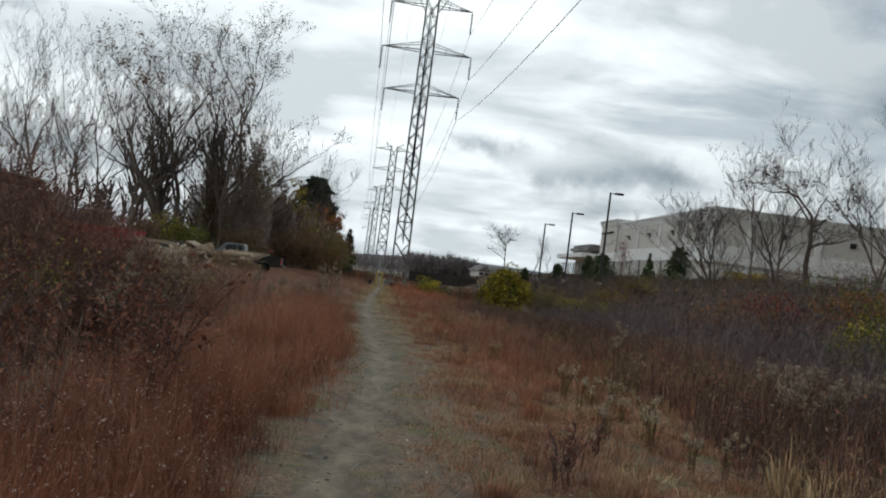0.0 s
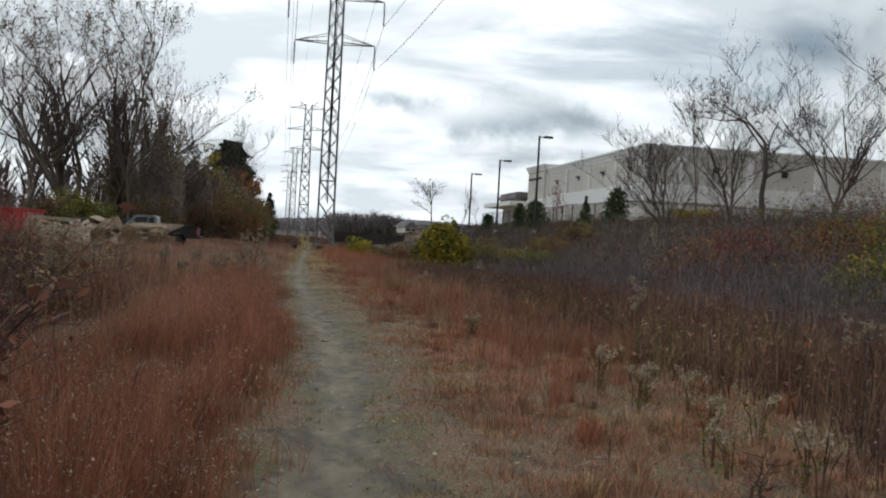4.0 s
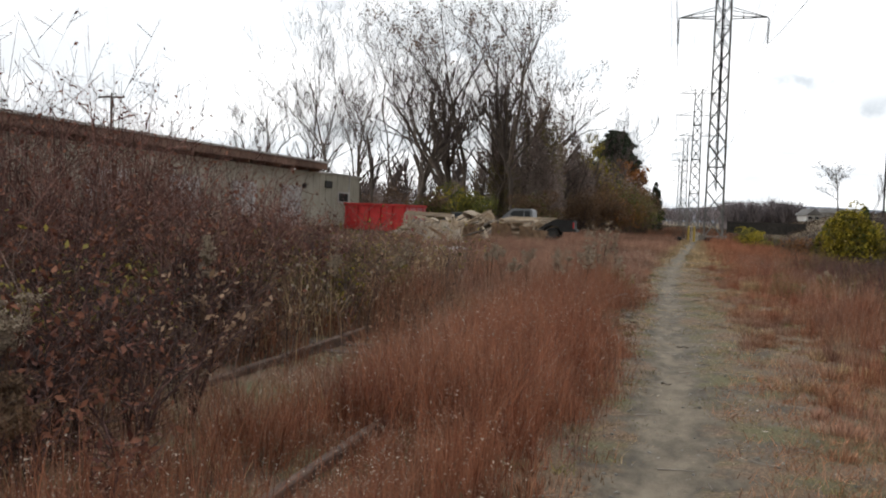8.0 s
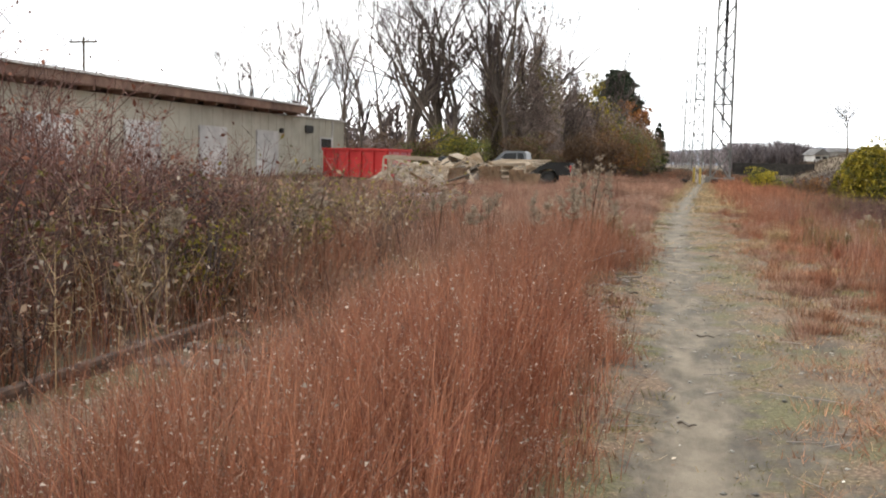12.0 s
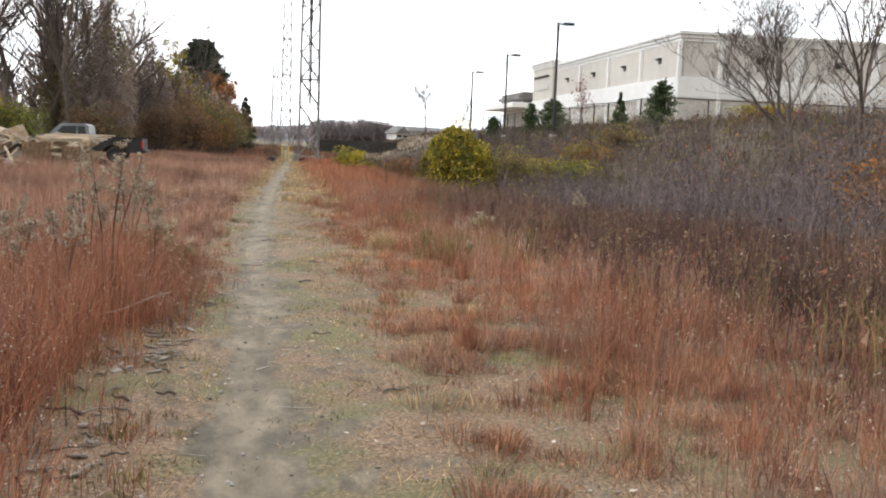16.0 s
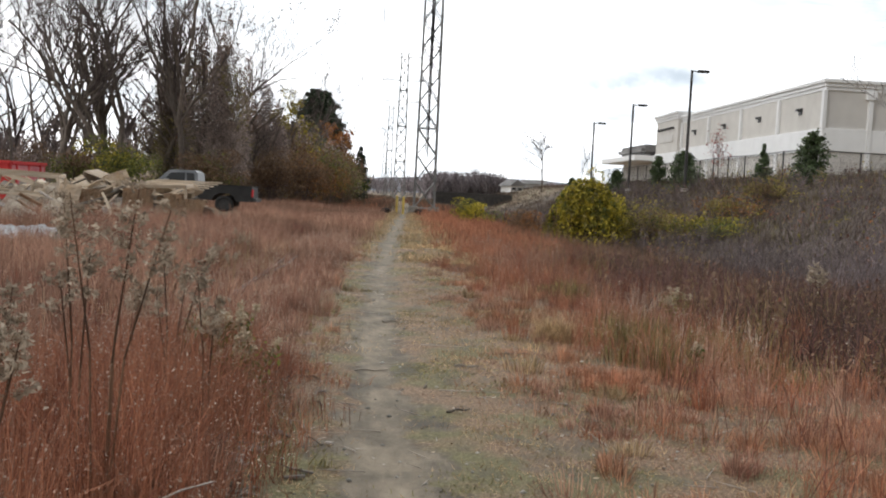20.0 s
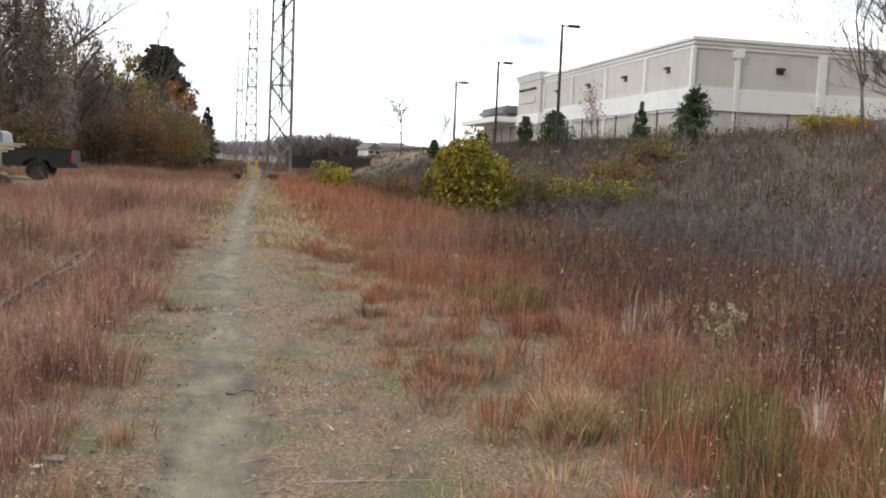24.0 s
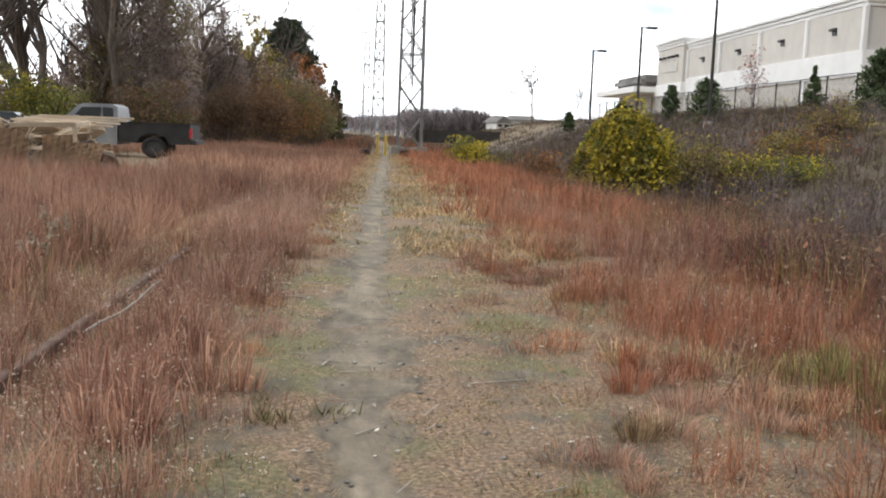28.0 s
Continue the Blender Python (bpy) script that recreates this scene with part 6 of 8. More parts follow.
# ---- long shed ----
def shed():
    x = -25.0
    ob = base("long_shed", x, 40, 0, "long low cream shed with a rusty overhanging flat roof", "building")
    boxpart("wall", (-9.0, 0.0, -38.0, 38.2, -0.1, 4.05), M["cream_wall"], ob, label="cream ribbed metal wall")
    bm = bmesh.new()
    for yy in np.arange(-37.6, 38.1, 1.2):
        box(bm, 0.0, 0.02, yy, yy + 0.07, -0.1, 4.02)
    part("wall_ribs", bm, M["cream_wall"], ob)
    boxpart("parapet", (-9.1, 0.12, 28.0, 38.32, 4.05, 4.17), M["roof_light"], ob, 0.02)
    boxpart("fascia", (-9.3, 0.75, -38.5, 29.1, 4.24, 4.68), M["roof_brown"], ob, 0.03, label="rust-brown roof fascia")
    boxpart("roof", (-9.4, 0.85, -38.6, 29.2, 4.68, 4.80), M["roof_light"], ob, 0.02, label="pale roof edge")
    for yy in np.arange(-36, 29, 2.2):
        boxpart("rafter_end", (-0.1, 0.62, yy, yy + 0.12, 4.06, 4.24), M["roof_brown"], ob)
    boxpart("vent", (0.0, 0.12, 30.6, 31.9, 3.05, 3.55), M["dark_metal"], ob, 0.02)
    boxpart("wall_lamp", (0.0, 0.25, 26.4, 26.65, 2.9, 3.2), M["dark_metal"], ob, 0.03)
    boxpart("downpipe", (0.02, 0.12, 35.6, 35.7, 0.0, 4.05), M["roof_light"], ob)
    for yy in (2.0, 9.0, 16.0, 23.0):
        w = boxpart("door", (0.0, 0.06, yy, yy + 3.2, 0.0, 3.0), M["roof_light"], ob, 0.02, label="pale grey roller door")
        bm = bmesh.new()
        for k in range(10):
            box(bm, 0.06, 0.085, yy + 0.05, yy + 3.15, 0.05 + 0.29 * k, 0.28 + 0.29 * k)
        part("door_slats", bm, M["roof_light"], w)
    win = boxpart("window", (0.0, 0.05, 33.5, 35.5, 2.1, 2.75), M["glass"], ob, 0.02, label="dark single-pane window")
    boxpart("window_frame", (0.0, 0.04, 33.35, 35.65, 2.0, 2.85), M["roof_light"], win, 0.02)
    return ob


shed()


# ---- dumpster ----
def dumpster():
    ob = base("dumpster", -17.55, 61.6, 0.2, "large red steel roll-off dumpster in the lot", "dumpster", rz=-15)
    bm = bmesh.new()
    L, W, H = 2.15, 1.2, 1.75
    t = 0.06
    box(bm, -L, L, -W, -W + t, 0.18, H)
    box(bm, -L, L, W - t, W, 0.18, H)
    box(bm, -L, -L + t, -W + t, W - t, 0.18, H)
    box(bm, L - t, L, -W + t, W - t, 0.18, H)
    box(bm, -L + t, L - t, -W + t, W - t, 0.18, 0.26)
    part("body", bm, M["red_steel"], ob)
    for xx in np.linspace(-L + 0.1, L - 0.1, 6):
        boxpart("rib", (xx - 0.05, xx + 0.05, -W - 0.07, -W, 0.2, H - 0.1), M["red_steel"], ob, 0.01)
    for yy in (-0.8, 0.0, 0.8):
        boxpart("rib", (L, L + 0.07, yy - 0.05, yy + 0.05, 0.2, H - 0.1), M["red_steel"], ob, 0.01)
    boxpart("top_rim", (-L - 0.06, L + 0.06, -W - 0.08, -W + 0.04, H - 0.1, H + 0.03), M["red_steel"], ob, 0.02)
    boxpart("top_rim", (-L - 0.06, L + 0.06, W - 0.04, W + 0.08, H - 0.1, H + 0.03), M["red_steel"], ob, 0.02)
    boxpart("top_rim", (L - 0.04, L + 0.08, -W + 0.05, W - 0.05, H - 0.1, H + 0.025), M["red_steel"], ob, 0.02)
    boxpart("tailgate", (L, L + 0.03, -W + 0.1, W - 0.1, 0.3, H - 0.15), M["faded_red"], ob, 0.01, label="faded pinkish tailgate")
    for yy in (-0.6, 0.6):
        boxpart("skid", (-L, L, yy - 0.08, yy + 0.08, 0.0, 0.18), M["dark_metal"], ob, 0.01)
    return ob


dumpster()


# ---- pickup truck, side on, facing away to the left ----
def loft(bm, sections):
    rows = [[bm.verts.new(p) for p in s] for s in sections]
    k = len(rows[0])
    for r0, r1 in zip(rows[:-1], rows[1:]):
        for j in range(k):
            bm.faces.new((r0[j], r0[(j + 1) % k], r1[(j + 1) % k], r1[j]))
    bm.faces.new(list(reversed(rows[0])))
    bm.faces.new(rows[-1])
    return bm


def side_profile(profile, y0, y1, inset=0.0):
    """A body from a side outline (x, z), drawn from y0 to y1, the upper part drawn in by inset."""
    bm = bmesh.new()
    zs = [z for _, z in profile]
    lo, hi = min(zs), max(zs)

    def row(y, s):
        return [(x, y + s * inset * ((z - lo) / (hi - lo)), z) for x, z in profile]
    loft(bm, [row(y0, 1), row(y1, -1)])
    bmesh.ops.recalc_face_normals(bm, faces=bm.faces)
    return bm


def wheel(x, y, parent, r=0.37, rim="chrome"):
    w = part("wheel", tyre_mesh(r - 0.10, 0.10), M["rubber"], parent)
    w.matrix_basis = pose(x, y, r)
    bm = bmesh.new()
    bmesh.ops.create_cone(bm, cap_ends=True, segments=18, radius1=r * 0.60, radius2=r * 0.60, depth=0.14, matrix=pose(0, 0, 0, 90))
    bmesh.ops.create_cone(bm, cap_ends=True, segments=10, radius1=0.07, radius2=0.05, depth=0.2, matrix=pose(0, 0, 0, 90))
    part("rim", bm, M[rim], w)
    return w


def truck(x, y):
    ob = base("pickup_truck", x, y, 0.22, "old pickup truck with a grey cab and a black bed", "truck")
    body = [(-2.55, 0.45), (-2.62, 0.70), (-2.50, 1.02), (-1.25, 1.12), (-1.05, 1.14), (0.52, 1.14), (0.52, 0.42), (-1.1, 0.40), (-1.16, 0.62), (-1.42, 0.82), (-1.72, 0.82), (-1.98, 0.62), (-2.04, 0.42)]
    part("body", side_profile(body, -0.92, 0.92), M["truck_silver"], ob, "grey front body and doors")
    cab = [(-1.15, 1.13), (-0.62, 1.74), (-0.45, 1.80), (0.36, 1.80), (0.50, 1.70), (0.55, 1.13)]
    part("cab", side_profile(cab, -0.88, 0.88, 0.14), M["truck_silver"], ob)
    win = [(-0.86, 1.19), (-0.50, 1.66), (0.02, 1.68), (0.02, 1.19)]
    win2 = [(0.10, 1.19), (0.10, 1.68), (0.36, 1.67), (0.42, 1.19)]
    for pr in (win, win2):
        part("side_window", side_profile(pr, -0.885, -0.80, 0.0), M["glass"], ob).matrix_basis = pose(0, 0.03, 0, 0, 0, 0)
    ws = bmesh.new()
    loft(ws, [[(-1.18, -0.74, 1.16), (-0.66, -0.66, 1.73), (-0.62, -0.66, 1.73), (-1.12, -0.74, 1.16)], [(-1.18, 0.74, 1.16), (-0.66, 0.66, 1.73), (-0.62, 0.66, 1.73), (-1.12, 0.74, 1.16)]])
    part("windscreen", ws, M["glass"], ob)
    bed = [(0.56, 0.55), (0.56, 1.18), (2.62, 1.18), (2.66, 0.62), (2.55, 0.50), (2.02, 0.48), (1.92, 0.72), (1.70, 0.84), (1.42, 0.84), (1.18, 0.72), (1.08, 0.50)]
    part("bed", side_profile(bed, -0.93, 0.93), M["truck_black"], ob, "black truck bed")
    boxpart("bed_rail", (0.58, 2.64, -0.95, -0.86, 1.17, 1.22), M["truck_black"], ob, 0.015)
    boxpart("bed_rail", (0.58, 2.64, 0.86, 0.95, 1.17, 1.22), M["truck_black"], ob, 0.015)
    boxpart("bumper", (2.62, 2.80, -0.9, 0.9, 0.50, 0.66), M["dark_metal"], ob, 0.03)
    boxpart("bumper", (-2.74, -2.58, -0.92, 0.92, 0.42, 0.60), M["chrome"], ob, 0.03)
    boxpart("tail_light", (2.60, 2.675, -0.94, -0.82, 0.72, 1.06), M["red_steel"], ob, 0.01)
    boxpart("mirror", (-0.72, -0.55, -1.10, -0.92, 1.18, 1.38), M["chrome"], ob, 0.02)
    boxpart("door_handle", (-0.02, 0.14, -0.95, -0.92, 0.98, 1.03), M["chrome"], ob, 0.008)
    for xx in (-1.57, 1.56):
        for yy in (-0.80, 0.80):
            wheel(xx, yy, ob, rim="dark_metal")
    return ob


pickup = truck(-9.35, 64.0)
pickup.matrix_basis = pickup.matrix_basis @ Matrix.Diagonal((1.17, 1.0, 1.0, 1))


def sedan(x, y):
    ob = base("parked_car", x, y, 0.22, "blue-grey car parked behind the heap", "car", rz=8)
    body = [(-2.2, 0.30), (-2.28, 0.60), (-2.0, 0.82), (-1.0, 0.92), (1.3, 0.94), (2.1, 0.88), (2.2, 0.55), (2.12, 0.30)]
    part("body", side_profile(body, -0.86, 0.86), M["truck_silver"], ob)
    part("cabin", side_profile([(-1.05, 0.91), (-0.45, 1.38), (0.75, 1.40), (1.45, 0.93)], -0.80, 0.80, 0.16), M["glass"], ob, "dark glazed cabin")
    boxpart("roof", (-0.42, 0.72, -0.62, 0.62, 1.385, 1.43), M["truck_silver"], ob, 0.02)
    for xx in (-1.35, 1.35):
        for yy in (-0.78, 0.78):
            wheel(xx, yy, ob, 0.31)
    return ob


sedan(-14.2, 67.0)


# ---- heap of scrap lumber, furniture and cardboard ----
def plank(x, y, z, length, w, t, rx, ry, rz, mat="new_lumber", label="pale lumber plank on the scrap heap"):
    p = part("plank", box(bmesh.new(), -length / 2, length / 2, -w / 2, w / 2, -t / 2, t / 2, 0.004), M[mat])
    tagged(p, label, "plank", "scrap lumber")
    p.matrix_basis = pose(x, y, z + HZ, rx, ry, rz)
    return p


HX, HY, HZ = -10.4, 54.0, 0.2
# rough mound under the heap
mx, my = np.meshgrid(np.linspace(-4.4, 4.1, 48), np.linspace(-1.9, 1.9, 20))
mz = 0.62 * np.clip(1 - ((mx + 0.15) / 4.3) ** 4, 0, 1) * np.clip(1 - (my / 1.95) ** 2, 0, 1) * (0.75 + 0.3 * np.sin(mx * 2.3) * np.sin(my * 3 + 1)) - 0.04
mV = np.stack([mx, my, mz], -1).reshape(-1, 3)
ii = (np.arange(19)[:, None] * 48 + np.arange(47)[None, :]).ravel()
mound = arr("debris_mound", mV, np.stack([ii, ii + 1, ii + 49, ii + 48], 1), M["tie_wood"], smooth=True)
mound.matrix_basis = pose(HX, HY, HZ)
tagged(mound, "low mound of dirt, cardboard and wood debris", "debris")
rr = random.Random(5)
for k in range(120):
    px = rr.uniform(-2.9, 3.5)
    hh = 0.85 * (1 - (px / 4.6) ** 4)
    plank(HX + px, HY + rr.uniform(-1.5, 0.9), hh * rr.uniform(0.75, 1.1) + 0.05, rr.uniform(0.6, 1.8), rr.choice((0.08, 0.1, 0.12, 0.3, 0.45)), rr.uniform(0.025, 0.05),
          rr.uniform(-45, 45), rr.uniform(-30, 30), rr.uniform(-60, 60), rr.choice(("new_lumber", "new_lumber", "old_wood", "new_lumber")))
for k in range(5):                           # pale rails across the top, towards the truck
    plank(HX + 2.75 + 0.1 * k, HY - 0.9 + 0.25 * k, 1.12 + 0.05 * k, 2.3, 0.10, 0.05, 0, 4 - k, 3 * k - 6)


def table_frame(x, y, z, w, d, h, m):
    """The bare frame of a table: four legs, four rails, a brace."""
    ob = base("table_frame", x, y, z, "bare pale wooden table frame standing on the scrap heap", "table frame", "scrap frames")
    ob.matrix_basis = m
    for sx in (-1, 1):
        for sy in (-1, 1):
            boxpart("leg", (sx * w / 2 - 0.04, sx * w / 2 + 0.04, sy * d / 2 - 0.04, sy * d / 2 + 0.04, 0, h), M["new_lumber"], ob, 0.006)
    for sy in (-1, 1):
        boxpart("rail", (-w / 2, w / 2, sy * d / 2 - 0.025, sy * d / 2 + 0.025, h, h + 0.11), M["new_lumber"], ob, 0.006)
        boxpart("stretcher", (-w / 2 + 0.04, w / 2 - 0.04, sy * d / 2 - 0.02, sy * d / 2 + 0.02, h * 0.45, h * 0.45 + 0.07), M["new_lumber"], ob, 0.004)
    for sx in (-1, 1):
        boxpart("rail", (sx * w / 2 - 0.025, sx * w / 2 + 0.025, -d / 2 + 0.025, d / 2 - 0.025, h + 0.003, h + 0.107), M["new_lumber"], ob, 0.006)
    part("brace", rod(bmesh.new(), (-w / 2, -d / 2, h * 0.1), (-w / 2 + 0.5, -d / 2, h), 0.03, 4), M["new_lumber"], ob)
    return ob


table_frame(0, 0, 0, 2.3, 0.9, 1.15, pose(HX - 1.75, HY - 2.3, HZ + 0.1, 4, 2, 4))
table_frame(0, 0, 0, 1.3, 0.8, 0.85, pose(HX - 2.5, HY - 1.0, HZ + 0.2, -6, 14, -14))
table_frame(0, 0, 0, 1.5, 0.9, 0.95, pose(HX + 2.75, HY - 1.3, HZ + 0.12, 3, -2, -5))


def sheet(name, x, y, z, w, h, m, mat, label, category):
    bm = bmesh.new()
    n = 8
    g = [[bm.verts.new((w * (i / n - 0.5), 0.05 * math.sin(i * 1.7 + j) + 0.12 * (j / n - 0.5) ** 2, h * j / n)) for i in range(n + 1)] for j in range(n + 1)]
    for j in range(n):
        for i in range(n):
            bm.faces.new((g[j][i], g[j][i + 1], g[j + 1][i + 1], g[j + 1][i]))
    got = bmesh.ops.solidify(bm, geom=bm.faces[:], thickness=0.02)
    ob = tagged(part(name, bm, M[mat]), label, category)
    ob.matrix_basis = m
    return ob


for k, (px, w, h, rx, rz, mt) in enumerate(((0.2, 1.0, 0.95, -14, 14, "cardboard"), (1.2, 0.9, 0.8, -30, -16, "old_wood"), (1.9, 1.0, 1.05, -12, 15, "cardboard"), (2.8, 0.9, 0.75, -36, -12, "new_lumber"), (3.2, 0.8, 0.95, -16, 18, "cardboard"), (-0.7, 1.3, 1.1, -18, -4, "new_lumber"), (3.7, 0.8, 0.8, -20, -10, "cardboard"))):
    sheet("cardboard_sheet", 0, 0, 0, w, h, pose(HX + px, HY - 1.95 - 0.05 * k, HZ - 0.02, rx, 0, rz), mt, "brown board sheet leaning on the scrap heap", "board")
for px, w, h, rx, ry, rz in ((-2.0, 1.2, 0.9, -34, 30, 10), (-1.0, 1.0, 1.05, -24, -28, -8), (-3.0, 1.1, 0.75, -34, -30, 20)):
    s = sheet("plywood_panel", 0, 0, 0, w, h, pose(HX + px, HY - 2.3, HZ, rx, ry, rz), "pale_ply", "pale plywood panel with an oval cut, leaning on the heap", "panel")
    bm = bmesh.new()
    for i in range(20):
        a0, a1 = i * 0.31416, (i + 1) * 0.31416
        rod(bm, (0.30 * math.cos(a0), -0.07, h / 2 + 0.13 * math.sin(a0)), (0.30 * math.cos(a1), -0.07, h / 2 + 0.13 * math.sin(a1)), 0.014, 5)
    part("oval_rim", bm, M["old_wood"], s)


for px, py, w, h, rx, ry, rz in ((-10.75, 47.2, 1.05, 0.72, -40, 30, 16), (-9.75, 47.6, 0.85, 0.85, -26, -32, -12)):
    s = sheet("plywood_panel", 0, 0, 0, w, h, pose(px, py, float(ground_z(px, py)), rx, ry, rz), "pale_ply", "pale plywood panel with an oval cut, thrown down before the heap", "panel")
    bm = bmesh.new()
    for i in range(20):
        a0, a1 = i * 0.31416, (i + 1) * 0.31416
        rod(bm, (0.26 * math.cos(a0), -0.07, h / 2 + 0.10 * math.sin(a0)), (0.26 * math.cos(a1), -0.07, h / 2 + 0.10 * math.sin(a1)), 0.016, 5)
    part("oval_rim", bm, M["old_wood"], s)
for k in range(26):                          # loose boards and broken furniture in front of the heap
    plank(-10.6 + rr.uniform(-1.3, 2.6), 48.6 + rr.uniform(-1.2, 1.6), rr.uniform(0.05, 0.5), rr.uniform(0.5, 1.5), rr.choice((0.06, 0.09, 0.12, 0.3)), rr.uniform(0.025, 0.05), rr.uniform(-40, 40), rr.uniform(-45, 45), rr.uniform(-80, 80), rr.choice(("new_lumber", "pale_ply", "old_wood", "cardboard")))


def open_box(x, y, z, w, d, h, m):
    """A wooden cabinet lying open, with a shelf."""
    ob = base("wooden_cabinet", x, y, z, "pale wooden cabinet tipped over on top of the heap", "cabinet")
    ob.matrix_basis = m
    t = 0.03
    boxpart("side_panel", (-w / 2, -w / 2 + t, -d / 2, d / 2, 0, h), M["new_lumber"], ob, 0.004)
    boxpart("side_panel", (w / 2 - t, w / 2, -d / 2, d / 2, 0, h), M["new_lumber"], ob, 0.004)
    boxpart("top_panel", (-w / 2, w / 2, -d / 2, d / 2, h, h + t), M["new_lumber"], ob, 0.004)
    boxpart("bottom_panel", (-w / 2 + t, w / 2 - t, -d / 2, d / 2, 0, t), M["new_lumber"], ob, 0.004)
    boxpart("back_panel", (-w / 2 + t, w / 2 - t, d / 2 - 0.02, d / 2 - 0.004, t, h), M["old_wood"], ob)
    boxpart("shelf", (-w / 2 + t, w / 2 - t, -d / 2 + 0.02, d / 2 - 0.03, h * 0.48, h * 0.48 + t), M["new_lumber"], ob)
    return ob


open_box(0, 0, 0, 1.3, 0.7, 0.75, pose(HX + 0.05, HY + 0.1, HZ + 0.62, 8, 16, -24))
sheet("scrap_board", 0, 0, 0, 0.9, 0.85, pose(HX + 0.95, HY - 0.5, HZ + 0.75, -20, -22, 20), "new_lumber", "pale wooden panel leaning on the tipped cabinet", "panel")
# white sheeting beside the heap
bm = bmesh.new()
n = 22
g = [[bm.verts.new((-1.9 + 3.8 * i / n, -0.7 + 1.4 * j / n, 0.12 + 0.32 * abs(noise.noise(Vector((i * 0.35, j * 0.5, 4)))) + 0.14 * math.exp(-((i - 11) / 6) ** 2))) for i in range(n + 1)] for j in range(n + 1)]
for j in range(n):
    for i in range(n):
        bm.faces.new((g[j][i], g[j][i + 1], g[j + 1][i + 1], g[j + 1][i]))
bmesh.ops.solidify(bm, geom=bm.faces[:], thickness=0.03)
tagged(part("plastic_sheet", bm, M["tarp"]), "crumpled white plastic sheeting on the ground", "sheeting").matrix_basis = pose(-8.9, 41.5, 0.04, 0, 0, -38) @ Matrix.Diagonal((1.0, 1.7, 0.6, 1))

# ---- utility pole behind the shed ----
up = base("utility_pole", -55, 90, 0, "old wooden utility pole with one cross-arm", "utility pole")
part("pole", rod(bmesh.new(), (0, 0, -0.5), (0, 0, 12.1), 0.16, 8, 0.11), M["old_wood"], up)
boxpart("cross_arm", (-1.5, 1.5, -0.06, 0.06, 11.55, 11.72), M["old_wood"], up, 0.01)
for xx in (-1.3, -0.5, 0.5, 1.3):
    part("insulator", rod(bmesh.new(), (xx, 0, 11.7), (xx, 0, 11.95), 0.05, 6), M["insulator"], up)

# ---- far houses, dark board fence ----
def house(x, y, w, d, h, roof, rz=0):
    ob = base("house", x, y, float(ground_z(x, y)), "small white house with a grey roof, far off", "house", rz=rz)
    boxpart("wall", (-w / 2, w / 2, -d / 2, d / 2, 0, h), M["house_white"], ob)
    bm = bmesh.new()
    loft(bm, [[(-w / 2 - 0.4, -d / 2 - 0.4, h), (0, -d / 2 - 0.4, h + roof), (w / 2 + 0.4, -d / 2 - 0.4, h)], [(-w / 2 - 0.4, d / 2 + 0.4, h), (0, d / 2 + 0.4, h + roof), (w / 2 + 0.4, d / 2 + 0.4, h)]])
    part("roof", bm, M["shingle"], ob)
    for xx in (-w / 4, w / 4):
        win = boxpart("window", (xx - 0.45, xx + 0.45, -d / 2 - 0.05, -d / 2 + 0.02, h * 0.4, h * 0.75), M["glass"], ob, 0.01)
        boxpart("frame", (xx - 0.55, xx + 0.55, -d / 2 - 0.03, -d / 2 + 0.01, h * 0.36, h * 0.79), M["white_paint"], win)
    return ob


house(22.5, 200.0, 2.6, 4.0, 1.2, 1.2, 20)
house(27.0, 203.0, 2.6, 4.0, 0.8, 0.8, 80)
bf = base("board_fence", 6.5, 165.0, 0, "long dark board fence far off", "fence")
for k in range(9):
    boxpart("panel", (k * 1.3, k * 1.3 + 1.26, 0, 0.06, 0.1, 1.9), M["dark_hedge"], bf)
for k in range(10):
    boxpart("post", (k * 1.3 - 0.06, k * 1.3 + 0.04, -0.08, 0.0, 0, 2.5), M["dark_hedge"], bf)

# ---- trees: the row on the left ----
L = "tall bare tree with fine grey-brown twigs"
B = dict(levels=5, forks=(3, 4), upward=0.55, spread=0.46, kink=0.16, rmin=0.011)
C = dict(levels=4, forks=(3, 5), upward=0.50, spread=0.50, kink=0.15, rmin=0.014, low=0.30)
clump_tree("bare_tree", -21.5, 82, 3, 20, 3, "tall bare tree with a few brown leaves in its top", "tree row", "brown_leaf", 0.10, 2, 0.74, trunk=0.25, lean=(0.05, 0.34), **C)
clump_tree("bare_tree", -18.0, 83, 4, 21, 3, "tall tree with a crown of withered brown leaves", "tree row", "brown_leaf", 0.10, 5, 0.66, trunk=0.25, lean=(0.05, 0.34), **C)
clump_tree("bare_tree", -19.6, 87, 5, 21, 3, "tall bare tree with a few brown leaves in its top", "tree row", "brown_leaf", 0.10, 2, 0.74, trunk=0.25, lean=(0.05, 0.34), **C)
clump_tree("bare_tree", -15.6, 86, 6, 21, 3, "tall tree with a crown of withered brown leaves", "tree row", "brown_leaf", 0.10, 5, 0.62, trunk=0.25, lean=(0.05, 0.34), **C)
tree("bare_tree", -13.4, 82, 7, 19, "tall tree hung with brown vines", "tree row", "brown_leaf", 0.075, 3, 0.25, trunk=0.22, low=0.15, **B)


